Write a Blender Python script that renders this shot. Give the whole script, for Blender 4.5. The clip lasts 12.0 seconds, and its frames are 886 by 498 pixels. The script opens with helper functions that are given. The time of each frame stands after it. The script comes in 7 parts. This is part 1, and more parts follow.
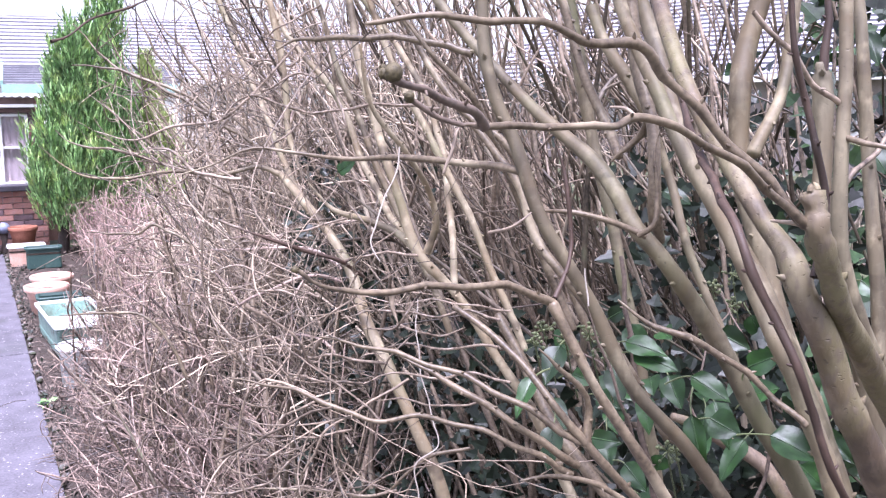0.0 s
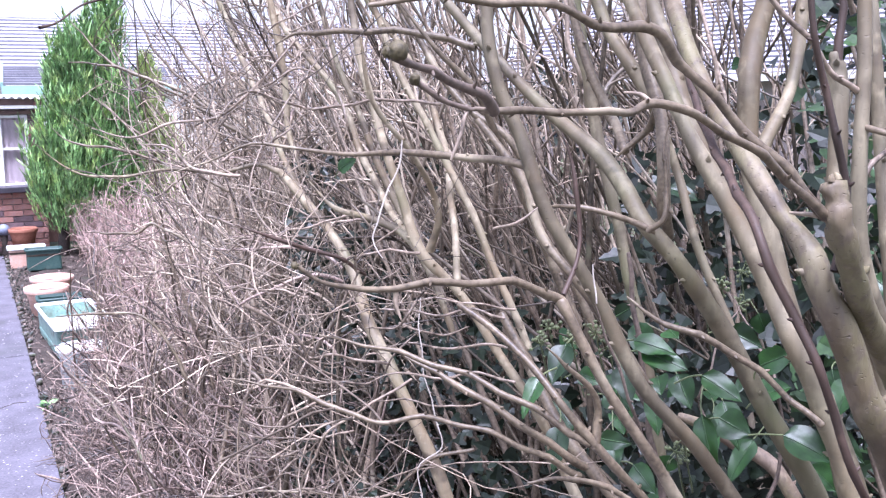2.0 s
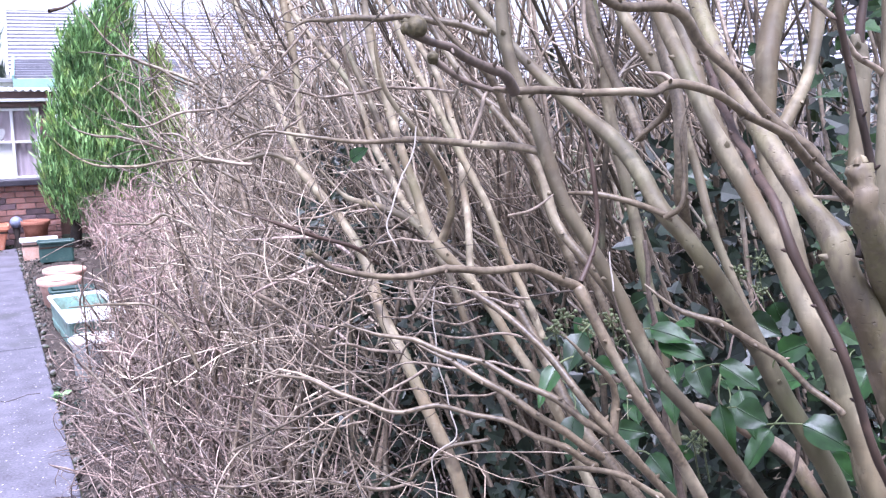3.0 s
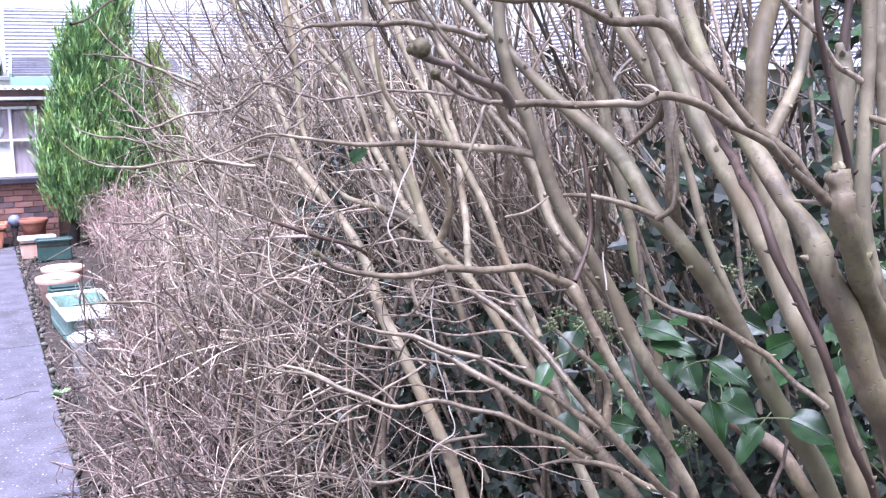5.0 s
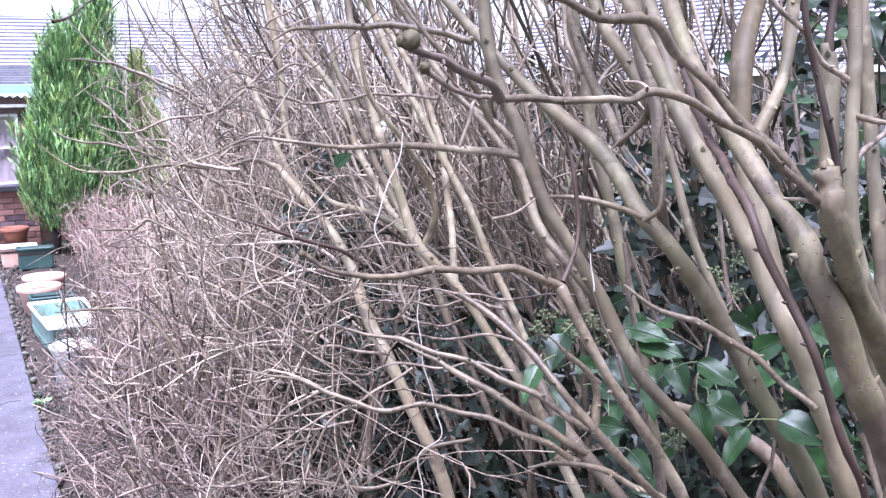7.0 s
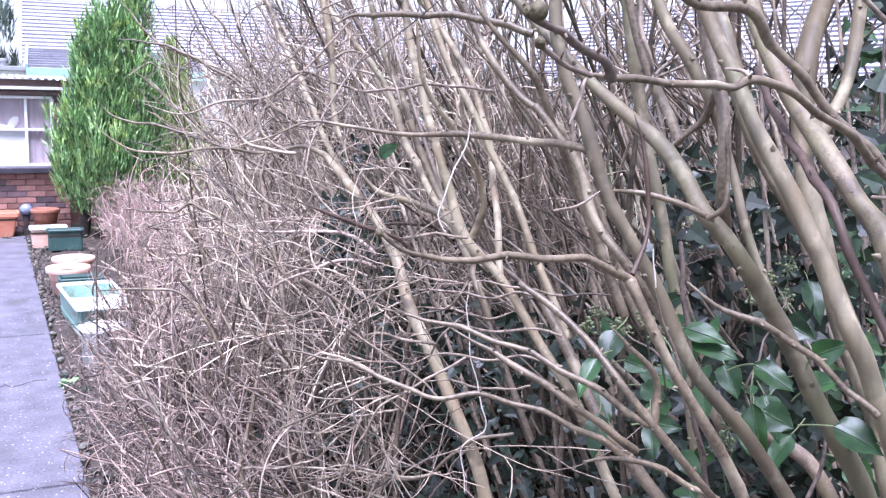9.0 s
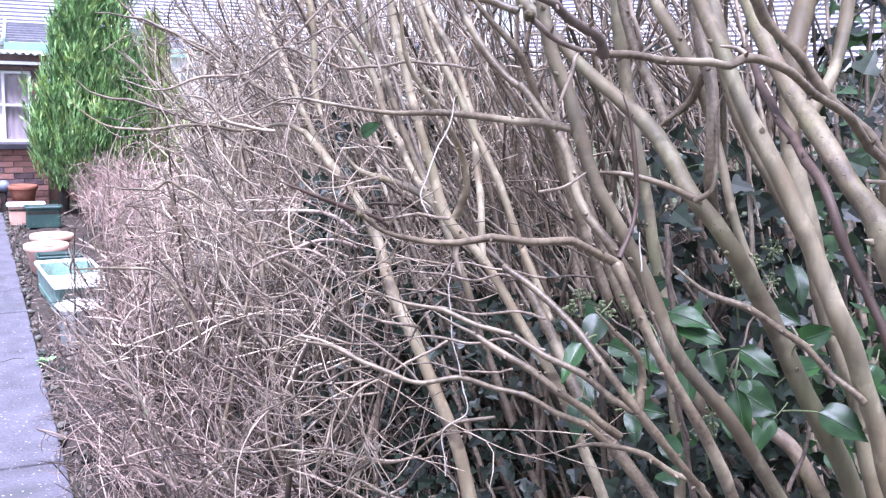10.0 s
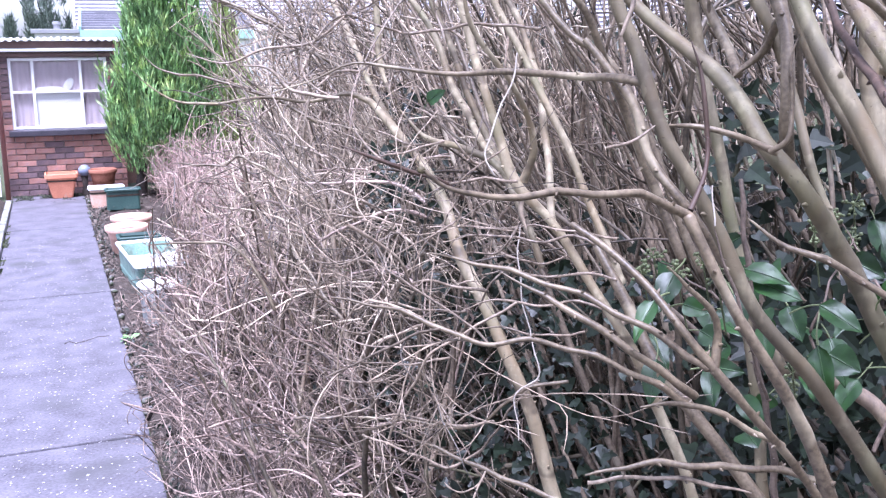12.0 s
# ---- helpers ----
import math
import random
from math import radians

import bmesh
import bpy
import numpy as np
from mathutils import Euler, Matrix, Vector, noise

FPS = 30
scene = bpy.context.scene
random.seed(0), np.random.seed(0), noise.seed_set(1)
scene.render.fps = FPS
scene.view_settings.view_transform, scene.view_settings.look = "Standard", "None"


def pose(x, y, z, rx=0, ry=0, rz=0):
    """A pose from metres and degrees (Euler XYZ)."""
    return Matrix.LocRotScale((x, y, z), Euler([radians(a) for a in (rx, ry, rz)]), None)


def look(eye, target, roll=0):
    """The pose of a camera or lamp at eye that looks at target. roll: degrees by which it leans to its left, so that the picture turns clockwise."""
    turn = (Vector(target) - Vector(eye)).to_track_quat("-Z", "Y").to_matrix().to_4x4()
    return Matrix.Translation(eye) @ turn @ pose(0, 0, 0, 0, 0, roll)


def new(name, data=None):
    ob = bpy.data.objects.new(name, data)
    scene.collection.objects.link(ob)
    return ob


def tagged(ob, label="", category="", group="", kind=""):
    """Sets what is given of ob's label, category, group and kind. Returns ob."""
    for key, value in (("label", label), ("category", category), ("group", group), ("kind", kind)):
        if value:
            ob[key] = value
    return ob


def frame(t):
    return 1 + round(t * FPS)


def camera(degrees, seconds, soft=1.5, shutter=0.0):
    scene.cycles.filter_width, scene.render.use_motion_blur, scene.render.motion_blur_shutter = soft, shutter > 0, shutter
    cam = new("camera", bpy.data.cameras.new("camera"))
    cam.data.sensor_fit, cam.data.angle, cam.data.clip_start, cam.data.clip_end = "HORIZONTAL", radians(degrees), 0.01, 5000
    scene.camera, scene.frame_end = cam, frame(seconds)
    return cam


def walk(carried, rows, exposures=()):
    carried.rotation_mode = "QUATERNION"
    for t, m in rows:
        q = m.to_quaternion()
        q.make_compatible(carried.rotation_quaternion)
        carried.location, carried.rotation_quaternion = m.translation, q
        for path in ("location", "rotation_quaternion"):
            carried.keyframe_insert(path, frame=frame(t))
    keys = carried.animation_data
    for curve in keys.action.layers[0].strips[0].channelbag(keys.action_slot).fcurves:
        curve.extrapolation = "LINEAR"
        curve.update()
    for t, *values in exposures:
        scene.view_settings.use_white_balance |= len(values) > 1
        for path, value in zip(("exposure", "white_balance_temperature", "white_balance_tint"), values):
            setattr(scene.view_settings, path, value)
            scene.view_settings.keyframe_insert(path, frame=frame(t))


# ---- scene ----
cam = camera(49.4, 12.0, soft=1.3)
PATH = [
    (0, (0.16, 0.375, 1.815), (1.029, 2.15, 1.512), -0.4),
    (0.5, (0.159, 0.378, 1.814), (1.026, 2.155, 1.509), -0.2),
    (1, (0.162, 0.383, 1.812), (1.027, 2.16, 1.512), -0.1),
    (1.5, (0.163, 0.391, 1.81), (1.032, 2.167, 1.511), -0.2),
    (2, (0.168, 0.399, 1.807), (1.036, 2.175, 1.505), -0.6),
    (2.5, (0.173, 0.402, 1.807), (1.033, 2.18, 1.495), -1.2),
    (3, (0.169, 0.41, 1.802), (1.016, 2.194, 1.482), -0.9),
    (5, (0.153, 0.381, 1.809), (1.005, 2.162, 1.486), -0.8),
    (5.5, (0.161, 0.374, 1.807), (1.022, 2.151, 1.491), -1),
    (6, (0.161, 0.375, 1.806), (1.033, 2.148, 1.493), -0.9),
    (6.5, (0.16, 0.379, 1.805), (1.037, 2.149, 1.494), -0.7),
    (6.7, (0.157, 0.383, 1.804), (1.042, 2.15, 1.498), -1),
    (8.3, (0.14, 0.393, 1.797), (0.994, 2.17, 1.463), 0.2),
    (8.5, (0.136, 0.398, 1.794), (0.971, 2.186, 1.469), -0.2),
    (9, (0.118, 0.406, 1.791), (0.959, 2.194, 1.481), 1.3),
    (9.5, (0.126, 0.417, 1.788), (1, 2.187, 1.467), 2.3),
    (10, (0.127, 0.426, 1.789), (1, 2.191, 1.439), 1.9),
    (10.5, (0.124, 0.422, 1.792), (0.938, 2.211, 1.42), 1.1),
    (11, (0.136, 0.422, 1.782), (0.888, 2.236, 1.401), 0.1),
    (11.5, (0.136, 0.425, 1.779), (0.857, 2.248, 1.383), -0.2),
    (12, (0.136, 0.432, 1.775), (0.869, 2.248, 1.368), -0.4),
]
walk(cam, [(t, look(eye, target, roll)) for t, eye, target, roll in PATH], exposures=[(0, 1.70, 5690, 30), (1.6, 1.69, 5490, 28), (3.5, 1.68, 5390, 28), (6, 1.70, 5380, 28), (8.5, 1.74, 5350, 28), (12, 1.74, 5320, 28)])

# ---- light ----
world = bpy.data.worlds.new("overcast_sky")
scene.world = world
world.use_nodes = True
wn, wl = world.node_tree.nodes, world.node_tree.links
sky = wn.new("ShaderNodeTexSky")
sky.sky_type, sky.sun_disc = "NISHITA", False
sky.sun_elevation, sky.sun_rotation = radians(70), radians(-151)
sky.air_density, sky.dust_density, sky.ozone_density = 1.0, 2.0, 1.0
soften = wn.new("ShaderNodeHueSaturation")
soften.inputs["Saturation"].default_value = 0.35
wl.new(sky.outputs[0], soften.inputs["Color"])
wl.new(soften.outputs[0], wn["Background"].inputs[0])
wn["Background"].inputs[1].default_value = 0.105
sun = new("sun", bpy.data.lights.new("sun", "SUN"))
sun.data.energy, sun.data.angle, sun.data.color = 3.1, radians(28), (1.0, 0.985, 0.985)
sun.matrix_world = look((-3.0, -5.6, 20), (0, 0, 2))

rng = np.random.default_rng(7)


# ---- materials ----
def material(name, dark, light, scale=8.0, fine=60.0, rough=0.7, bump=0.3, dist=0.004, spots=None, spot_scale=3.0, spot_cut=0.6,
             metal=0.0, island=0.0, by_object=0.0, coords="Object", stretch=(1, 1, 1), spec=0.5):
    m = bpy.data.materials.new(name)
    m.use_nodes = True
    n, l = m.node_tree.nodes, m.node_tree.links
    bsdf = n["Principled BSDF"]
    co = n.new("ShaderNodeTexCoord")
    mp = n.new("ShaderNodeMapping")
    mp.inputs["Scale"].default_value = stretch
    l.new(co.outputs[coords], mp.inputs[0])

    def noise_tex(s, detail=5.0):
        t = n.new("ShaderNodeTexNoise")
        t.inputs["Scale"].default_value, t.inputs["Detail"].default_value = s, detail
        l.new(mp.outputs[0], t.inputs["Vector"])
        return t

    def mix(fac, a, b):
        x = n.new("ShaderNodeMix")
        x.data_type = "RGBA"
        l.new(fac, x.inputs[0])
        for k, v in ((6, a), (7, b)):
            if isinstance(v, tuple):
                x.inputs[k].default_value = (*v, 1)
            else:
                l.new(v, x.inputs[k])
        return x.outputs[2]

    def spread(value, low, high):
        r = n.new("ShaderNodeMapRange")
        r.inputs[1].default_value, r.inputs[2].default_value = low, high
        l.new(value, r.inputs[0])
        return r.outputs[0]

    big, small = noise_tex(scale), noise_tex(fine)
    add = n.new("ShaderNodeMath")
    add.operation = "ADD"
    l.new(big.outputs[0], add.inputs[0])
    l.new(small.outputs[0], add.inputs[1])
    col = mix(spread(add.outputs[0], 0.7, 1.3), dark, light)
    if spots:
        col = mix(spread(noise_tex(spot_scale).outputs[0], spot_cut, spot_cut + 0.12), col, spots)
    if island or by_object:
        if island:
            g = n.new("ShaderNodeNewGeometry").outputs["Random Per Island"]
        else:
            g = n.new("ShaderNodeObjectInfo").outputs["Random"]
        k = island or by_object
        r = n.new("ShaderNodeMapRange")
        r.inputs[3].default_value, r.inputs[4].default_value = 1 - k, 1 + k
        l.new(g, r.inputs[0])
        hs = n.new("ShaderNodeHueSaturation")
        l.new(r.outputs[0], hs.inputs["Value"])
        l.new(col, hs.inputs["Color"])
        col = hs.outputs[0]
    l.new(col, bsdf.inputs["Base Color"])
    bsdf.inputs["Roughness"].default_value = rough
    bsdf.inputs["Metallic"].default_value = metal
    bsdf.inputs["Specular IOR Level"].default_value = spec
    if bump:
        b = n.new("ShaderNodeBump")
        b.inputs["Strength"].default_value, b.inputs["Distance"].default_value = bump, dist
        l.new(add.outputs[0], b.inputs["Height"])
        l.new(b.outputs[0], bsdf.inputs["Normal"])
    return m


def bark(name, dark, light, moss, scar, moss_cut=0.58, rugged=1.0, rings=0.0):
    """Smooth shrub bark: soft streaks along the stem, green algae in patches, dark lenticels lying across it."""
    m = bpy.data.materials.new(name)
    m.use_nodes = True
    n, l = m.node_tree.nodes, m.node_tree.links
    bsdf = n["Principled BSDF"]
    co = n.new("ShaderNodeTexCoord")

    def field(scale, stretch, detail=3.0):
        mp, t = n.new("ShaderNodeMapping"), n.new("ShaderNodeTexNoise")
        mp.inputs["Scale"].default_value = stretch
        t.inputs["Scale"].default_value, t.inputs["Detail"].default_value = scale, detail
        l.new(co.outputs["Object"], mp.inputs[0])
        l.new(mp.outputs[0], t.inputs["Vector"])
        return t.outputs[0]

    def ramp(value, low, high, top=1.0):
        r = n.new("ShaderNodeMapRange")
        r.inputs[1].default_value, r.inputs[2].default_value, r.inputs[4].default_value = low, high, top
        l.new(value, r.inputs[0])
        return r.outputs[0]

    def over(fac, a, b):
        x = n.new("ShaderNodeMix")
        x.data_type = "RGBA"
        l.new(fac, x.inputs[0])
        for k, v in ((6, a), (7, b)):
            if isinstance(v, tuple):
                x.inputs[k].default_value = (*v, 1)
            else:
                l.new(v, x.inputs[k])
        return x.outputs[2]

    streak, spot = field(34, (1, 1, 0.16), 4.0), field(300, (0.8, 0.8, 1.7), 1.0)
    col = over(ramp(streak, 0.32, 0.68), dark, light)
    col = over(ramp(field(13, (1, 1, 0.5)), 0.42, 0.62, 0.75), col, tuple(c * k for c, k in zip(light, (0.50, 0.42, 0.34))))
    col = over(ramp(field(42, (1, 1, 0.7)), 0.56, 0.70, 0.7), col, tuple(c * 1.25 for c in light))
    col = over(ramp(field(7, (1, 1, 0.6)), moss_cut, moss_cut + 0.16, 0.75), col, moss)
    col = over(ramp(field(150, (1, 1, 0.55), 4.0), 0.50, 0.66, min(0.8, 0.45 * rugged)), col, tuple(c * 0.5 for c in light))
    col = over(ramp(field(95, (1, 1, 1.6), 3.0), 0.60, 0.72, 0.13 * rugged), col, tuple(min(1.0, c * 1.3) for c in light))
    col = over(ramp(field(24, (0.45, 0.45, 1.0), 2.0), 0.55, 0.63, rings), col, scar)
    col = over(ramp(spot, 0.71, 0.78, 0.5), col, scar)
    who, tone = n.new("ShaderNodeObjectInfo"), n.new("ShaderNodeHueSaturation")
    r = n.new("ShaderNodeMapRange")
    r.inputs[3].default_value, r.inputs[4].default_value = 0.74, 1.08
    l.new(who.outputs["Random"], r.inputs[0])
    l.new(r.outputs[0], tone.inputs["Value"])
    l.new(col, tone.inputs["Color"])
    col = tone.outputs[0]
    l.new(col, bsdf.inputs["Base Color"])
    bsdf.inputs["Roughness"].default_value = 0.62
    b = n.new("ShaderNodeBump")
    b.inputs["Strength"].default_value, b.inputs["Distance"].default_value = min(1.0, 0.6 * rugged), 0.0010 * rugged
    add = n.new("ShaderNodeMath")
    add.operation = "SUBTRACT"
    l.new(field(120, (1, 1, 0.3)), add.inputs[0])
    l.new(ramp(spot, 0.66, 0.8, 0.4), add.inputs[1])
    l.new(add.outputs[0], b.inputs["Height"])
    l.new(b.outputs[0], bsdf.inputs["Normal"])
    return m


BARK = bark("pale_smooth_bark", (0.086, 0.069, 0.043), (0.295, 0.25, 0.158), (0.130, 0.132, 0.056), (0.055, 0.040, 0.026), moss_cut=0.54, rings=0.35)
BARK_RED = material("reddish_bark", (0.060, 0.043, 0.027), (0.22, 0.17, 0.108), 30, 220, 0.45, 0.4, 0.001, (0.36, 0.30, 0.20), 14, 0.58)
BARK_PALE = bark("pale_dry_bark", (0.20, 0.16, 0.10), (0.46, 0.39, 0.26), (0.19, 0.19, 0.095), (0.085, 0.062, 0.04), moss_cut=0.55, rings=0.75)
BARK_NEAR = bark("brown_cut_bark", (0.150, 0.106, 0.075), (0.31, 0.238, 0.168), (0.21, 0.20, 0.085), (0.045, 0.030, 0.021), moss_cut=0.48, rugged=1.6, rings=0.5)
BARK_STICK = bark("dark_red_bark", (0.034, 0.020, 0.013), (0.095, 0.058, 0.040), (0.07, 0.05, 0.033), (0.022, 0.014, 0.010), moss_cut=0.66)
TENDRIL = material("bleached_dead_tendril", (0.34, 0.29, 0.24), (0.58, 0.52, 0.45), 20, 200, 0.7, 0.1, 0.0004)
HEDGE_STEM = material("hedge_stem_bark", (0.055, 0.039, 0.028), (0.31, 0.24, 0.168), 10, 120, 0.5, 0.4, 0.001, (0.38, 0.32, 0.235), 8, 0.57, by_object=0.4)
BARK_DARK = material("dark_bark", (0.055, 0.040, 0.030), (0.19, 0.14, 0.105), 30, 200, 0.65, 0.4, 0.001)
TWIG = material("twig_bark", (0.024, 0.015, 0.012), (0.46, 0.345, 0.28), 6, 120, 0.4, 0.2, 0.0005, island=0.82)
TWIG_ONE = material("twig_bark_single", (0.024, 0.015, 0.012), (0.46, 0.345, 0.28), 6, 120, 0.4, 0.2, 0.0005, by_object=0.82)
# bark darkened so that the hedge's inner shade lies in its colour
SHADE_BARK = material("hedge_shade_bark", (0.028, 0.021, 0.013), (0.125, 0.096, 0.06), 12, 120, 0.7, 0.3, 0.001, (0.15, 0.15, 0.085), 8, 0.6, island=0.3)
TWIG_NEAR = material("near_twig_bark", (0.034, 0.024, 0.016), (0.38, 0.295, 0.215), 8, 140, 0.4, 0.2, 0.0005, island=0.7)
TWIG_NEAR_ONE = material("near_twig_bark_single", (0.034, 0.024, 0.016), (0.38, 0.295, 0.215), 8, 140, 0.4, 0.2, 0.0005, by_object=0.7)
# pale twigs, lightened further to stand in for glare from the sky
TWIG_PALE = material("pale_twig_bark", (0.12, 0.088, 0.060), (0.69, 0.57, 0.425), 6, 100, 0.45, 0.2, 0.0005, island=0.6)
TWIG_PALE_ONE = material("pale_twig_bark_single", (0.12, 0.088, 0.060), (0.69, 0.57, 0.425), 6, 100, 0.45, 0.2, 0.0005, by_object=0.6)
TWIG_FAR = material("far_twig_bark", (0.19, 0.115, 0.09), (0.54, 0.39, 0.33), 5, 60, 0.5, 0.0, island=0.65)
BUD = material("bud_scales", (0.045, 0.036, 0.018), (0.12, 0.095, 0.042), 200, 600, 0.7, 0.5, 0.0005)
LEAF = material("glossy_ivy_leaf", (0.007, 0.026, 0.005), (0.022, 0.068, 0.012), 26, 90, 0.42, 0.3, 0.0012, by_object=0.5, spec=0.5)
# IVY is near black: the shade inside the hedge is put into its colour
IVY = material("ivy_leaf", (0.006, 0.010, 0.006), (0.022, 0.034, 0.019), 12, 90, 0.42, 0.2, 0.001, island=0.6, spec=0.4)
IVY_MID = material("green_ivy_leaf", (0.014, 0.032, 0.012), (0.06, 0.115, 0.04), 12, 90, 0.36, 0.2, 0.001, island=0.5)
LITTER = material("dead_leaf", (0.055, 0.042, 0.033), (0.19, 0.148, 0.12), 12, 90, 0.8, 0.2, 0.001, island=0.5)
BERRY = material("berry", (0.085, 0.11, 0.045), (0.19, 0.215, 0.10), 60, 300, 0.5, 0.0, island=0.3)
MOSS = material("dark_moss", (0.018, 0.022, 0.014), (0.060, 0.066, 0.040), 14, 90, 0.9, 0.2, 0.002, island=0.4)
SOIL = material("damp_soil", (0.028, 0.02, 0.015), (0.085, 0.062, 0.048), 6, 60, 0.9, 0.8, 0.03, (0.05, 0.07, 0.03), 2.5, 0.6)
GRASS_SOIL = material("winter_grass", (0.04, 0.055, 0.022), (0.10, 0.11, 0.05), 2, 60, 0.9, 0.6, 0.03)
# the bluish tint stands in for sky reflected on a grey damp path
PATH_MAT = material("damp_speckled_path", (0.068, 0.062, 0.073), (0.172, 0.160, 0.190), 5, 70, 0.72, 0.7, 0.003, (0.078, 0.075, 0.080), 1.7, 0.58)
CHIP = material("pale_aggregate", (0.20, 0.19, 0.205), (0.46, 0.44, 0.46), 3, 100, 0.6, 0.0)
KERB = material("old_concrete_edging", (0.15, 0.145, 0.14), (0.34, 0.33, 0.315), 5, 70, 0.85, 0.6, 0.006, (0.10, 0.12, 0.06), 4, 0.56)
STONE = material("dirty_edge_stone", (0.10, 0.09, 0.085), (0.24, 0.22, 0.21), 20, 120, 0.85, 0.5, 0.004, (0.06, 0.07, 0.04), 12, 0.5)
TERRA = material("terracotta", (0.56, 0.19, 0.105), (0.73, 0.31, 0.185), 9, 80, 0.75, 0.2, 0.002, (0.55, 0.40, 0.32), 6, 0.62)
TERRA_PALE = material("faded_terracotta_plastic", (0.58, 0.34, 0.25), (0.75, 0.49, 0.39), 9, 80, 0.6, 0.1, 0.002, (0.70, 0.58, 0.52), 6, 0.6)
TERRA_OLD = material("weathered_terracotta", (0.27, 0.10, 0.06), (0.45, 0.19, 0.12), 9, 80, 0.8, 0.3, 0.003, (0.20, 0.16, 0.12), 5, 0.6)
GREEN_DARK = material("dark_green_plastic", (0.022, 0.055, 0.048), (0.045, 0.095, 0.08), 6, 80, 0.5, 0.1, 0.001, (0.10, 0.13, 0.11), 6, 0.62)
GREEN_PALE = material("pale_green_plastic", (0.24, 0.42, 0.35), (0.36, 0.55, 0.47), 5, 60, 0.45, 0.1, 0.001, (0.55, 0.66, 0.60), 4, 0.6)
# tub body: darker than GREEN_PALE, with brown-grey blotches
GREEN_MID = material("mid_green_plastic", (0.14, 0.23, 0.19), (0.30, 0.45, 0.38), 7, 60, 0.5, 0.2, 0.001, (0.12, 0.12, 0.085), 5, 0.54)
WHITE_PLASTIC = material("weathered_white_plastic", (0.62, 0.66, 0.64), (0.80, 0.82, 0.80), 6, 60, 0.45, 0.1, 0.001, (0.45, 0.47, 0.42), 6, 0.66)
BLUE_GLAZE = material("blue_grey_glaze", (0.15, 0.18, 0.26), (0.25, 0.28, 0.36), 14, 90, 0.4, 0.1, 0.001)
COMPOST = material("compost", (0.02, 0.015, 0.01), (0.07, 0.05, 0.035), 30, 150, 0.95, 0.8, 0.01)
BRICK = material("red_brick", (0.23, 0.105, 0.085), (0.40, 0.215, 0.175), 10, 90, 0.85, 0.5, 0.004, (0.22, 0.15, 0.165), 7, 0.58, by_object=0.35)
BRICK_BLUE = material("purple_burnt_brick", (0.085, 0.055, 0.062), (0.19, 0.125, 0.13), 10, 90, 0.8, 0.5, 0.004, (0.24, 0.13, 0.11), 7, 0.6, by_object=0.4)
MORTAR = material("mortar", (0.28, 0.24, 0.235), (0.42, 0.36, 0.35), 12, 120, 0.9, 0.4, 0.004)
PAINT = material("old_white_paint", (0.76, 0.74, 0.73), (0.86, 0.84, 0.83), 8, 80, 0.5, 0.2, 0.002, (0.45, 0.42, 0.40), 7, 0.68)
BROWN_PAINT = material("brown_fascia_paint", (0.10, 0.055, 0.05), (0.19, 0.11, 0.095), 8, 80, 0.55, 0.2, 0.002)
RED_PAINT = material("red_brown_paint", (0.22, 0.09, 0.08), (0.34, 0.15, 0.13), 8, 80, 0.55, 0.2, 0.002)
SLATE_SILL = material("grey_tile_sill", (0.035, 0.031, 0.040), (0.085, 0.076, 0.094), 8, 80, 0.5, 0.3, 0.003)
SHEET = material("corrugated_sheet", (0.62, 0.61, 0.60), (0.80, 0.79, 0.78), 4, 60, 0.5, 0.2, 0.002, (0.36, 0.36, 0.33), 5, 0.62)
CURTAIN = material("grey_net_curtain", (0.50, 0.42, 0.465), (0.68, 0.58, 0.63), 5, 60, 0.9, 0.2, 0.004, stretch=(8, 8, 0.6))
CLOTH = material("white_sheet", (0.82, 0.80, 0.81), (0.90, 0.88, 0.89), 5, 60, 0.9, 0.2, 0.004)
# wet tile, its colour raised to stand in for reflected sky
TILE = material("wet_tile_sky_sheen", (0.36, 0.35, 0.40), (0.52, 0.51, 0.57), 1.5, 14, 0.32, 0.3, 0.01, (0.25, 0.25, 0.24), 0.8, 0.6, island=0.05)
TILE_DARK = material("dark_roof_tile", (0.17, 0.165, 0.195), (0.29, 0.28, 0.33), 1.5, 14, 0.5, 0.3, 0.01, (0.14, 0.14, 0.14), 0.8, 0.6, island=0.05)
# shadow line under each tile course, painted as a dark riser colour
TILE_LIP_SHADE = material("tile_lip_shade", (0.10, 0.10, 0.115), (0.20, 0.195, 0.215), 2, 20, 0.8, 0.3, 0.01)
WALL_COAT = material("pale_rendered_wall", (0.70, 0.68, 0.66), (0.82, 0.80, 0.78), 1.5, 30, 0.85, 0.3, 0.01)
HOUSE_BRICK = material("brown_house_brick", (0.20, 0.165, 0.155), (0.32, 0.27, 0.255), 3, 50, 0.85, 0.4, 0.006)
GREEN_TRIM = material("pale_green_fascia", (0.28, 0.46, 0.42), (0.38, 0.56, 0.51), 2, 30, 0.5, 0.1, 0.002)
CONIFER = material("conifer_foliage", (0.115, 0.235, 0.085), (0.33, 0.52, 0.19), 5, 14, 0.6, 0.0, spots=(0.46, 0.60, 0.20), spot_scale=6, spot_cut=0.52, island=0.6)
CONIFER_GOLD = material("golden_conifer_foliage", (0.36, 0.46, 0.15), (0.58, 0.66, 0.28), 5, 14, 0.6, 0.0, island=0.35)
# distance haze is mixed into this foliage colour, greyer and lighter
CONIFER_FAR = material("far_hazed_foliage", (0.12, 0.16, 0.125), (0.23, 0.28, 0.22), 0.6, 4, 0.8, 0.0, island=0.4)
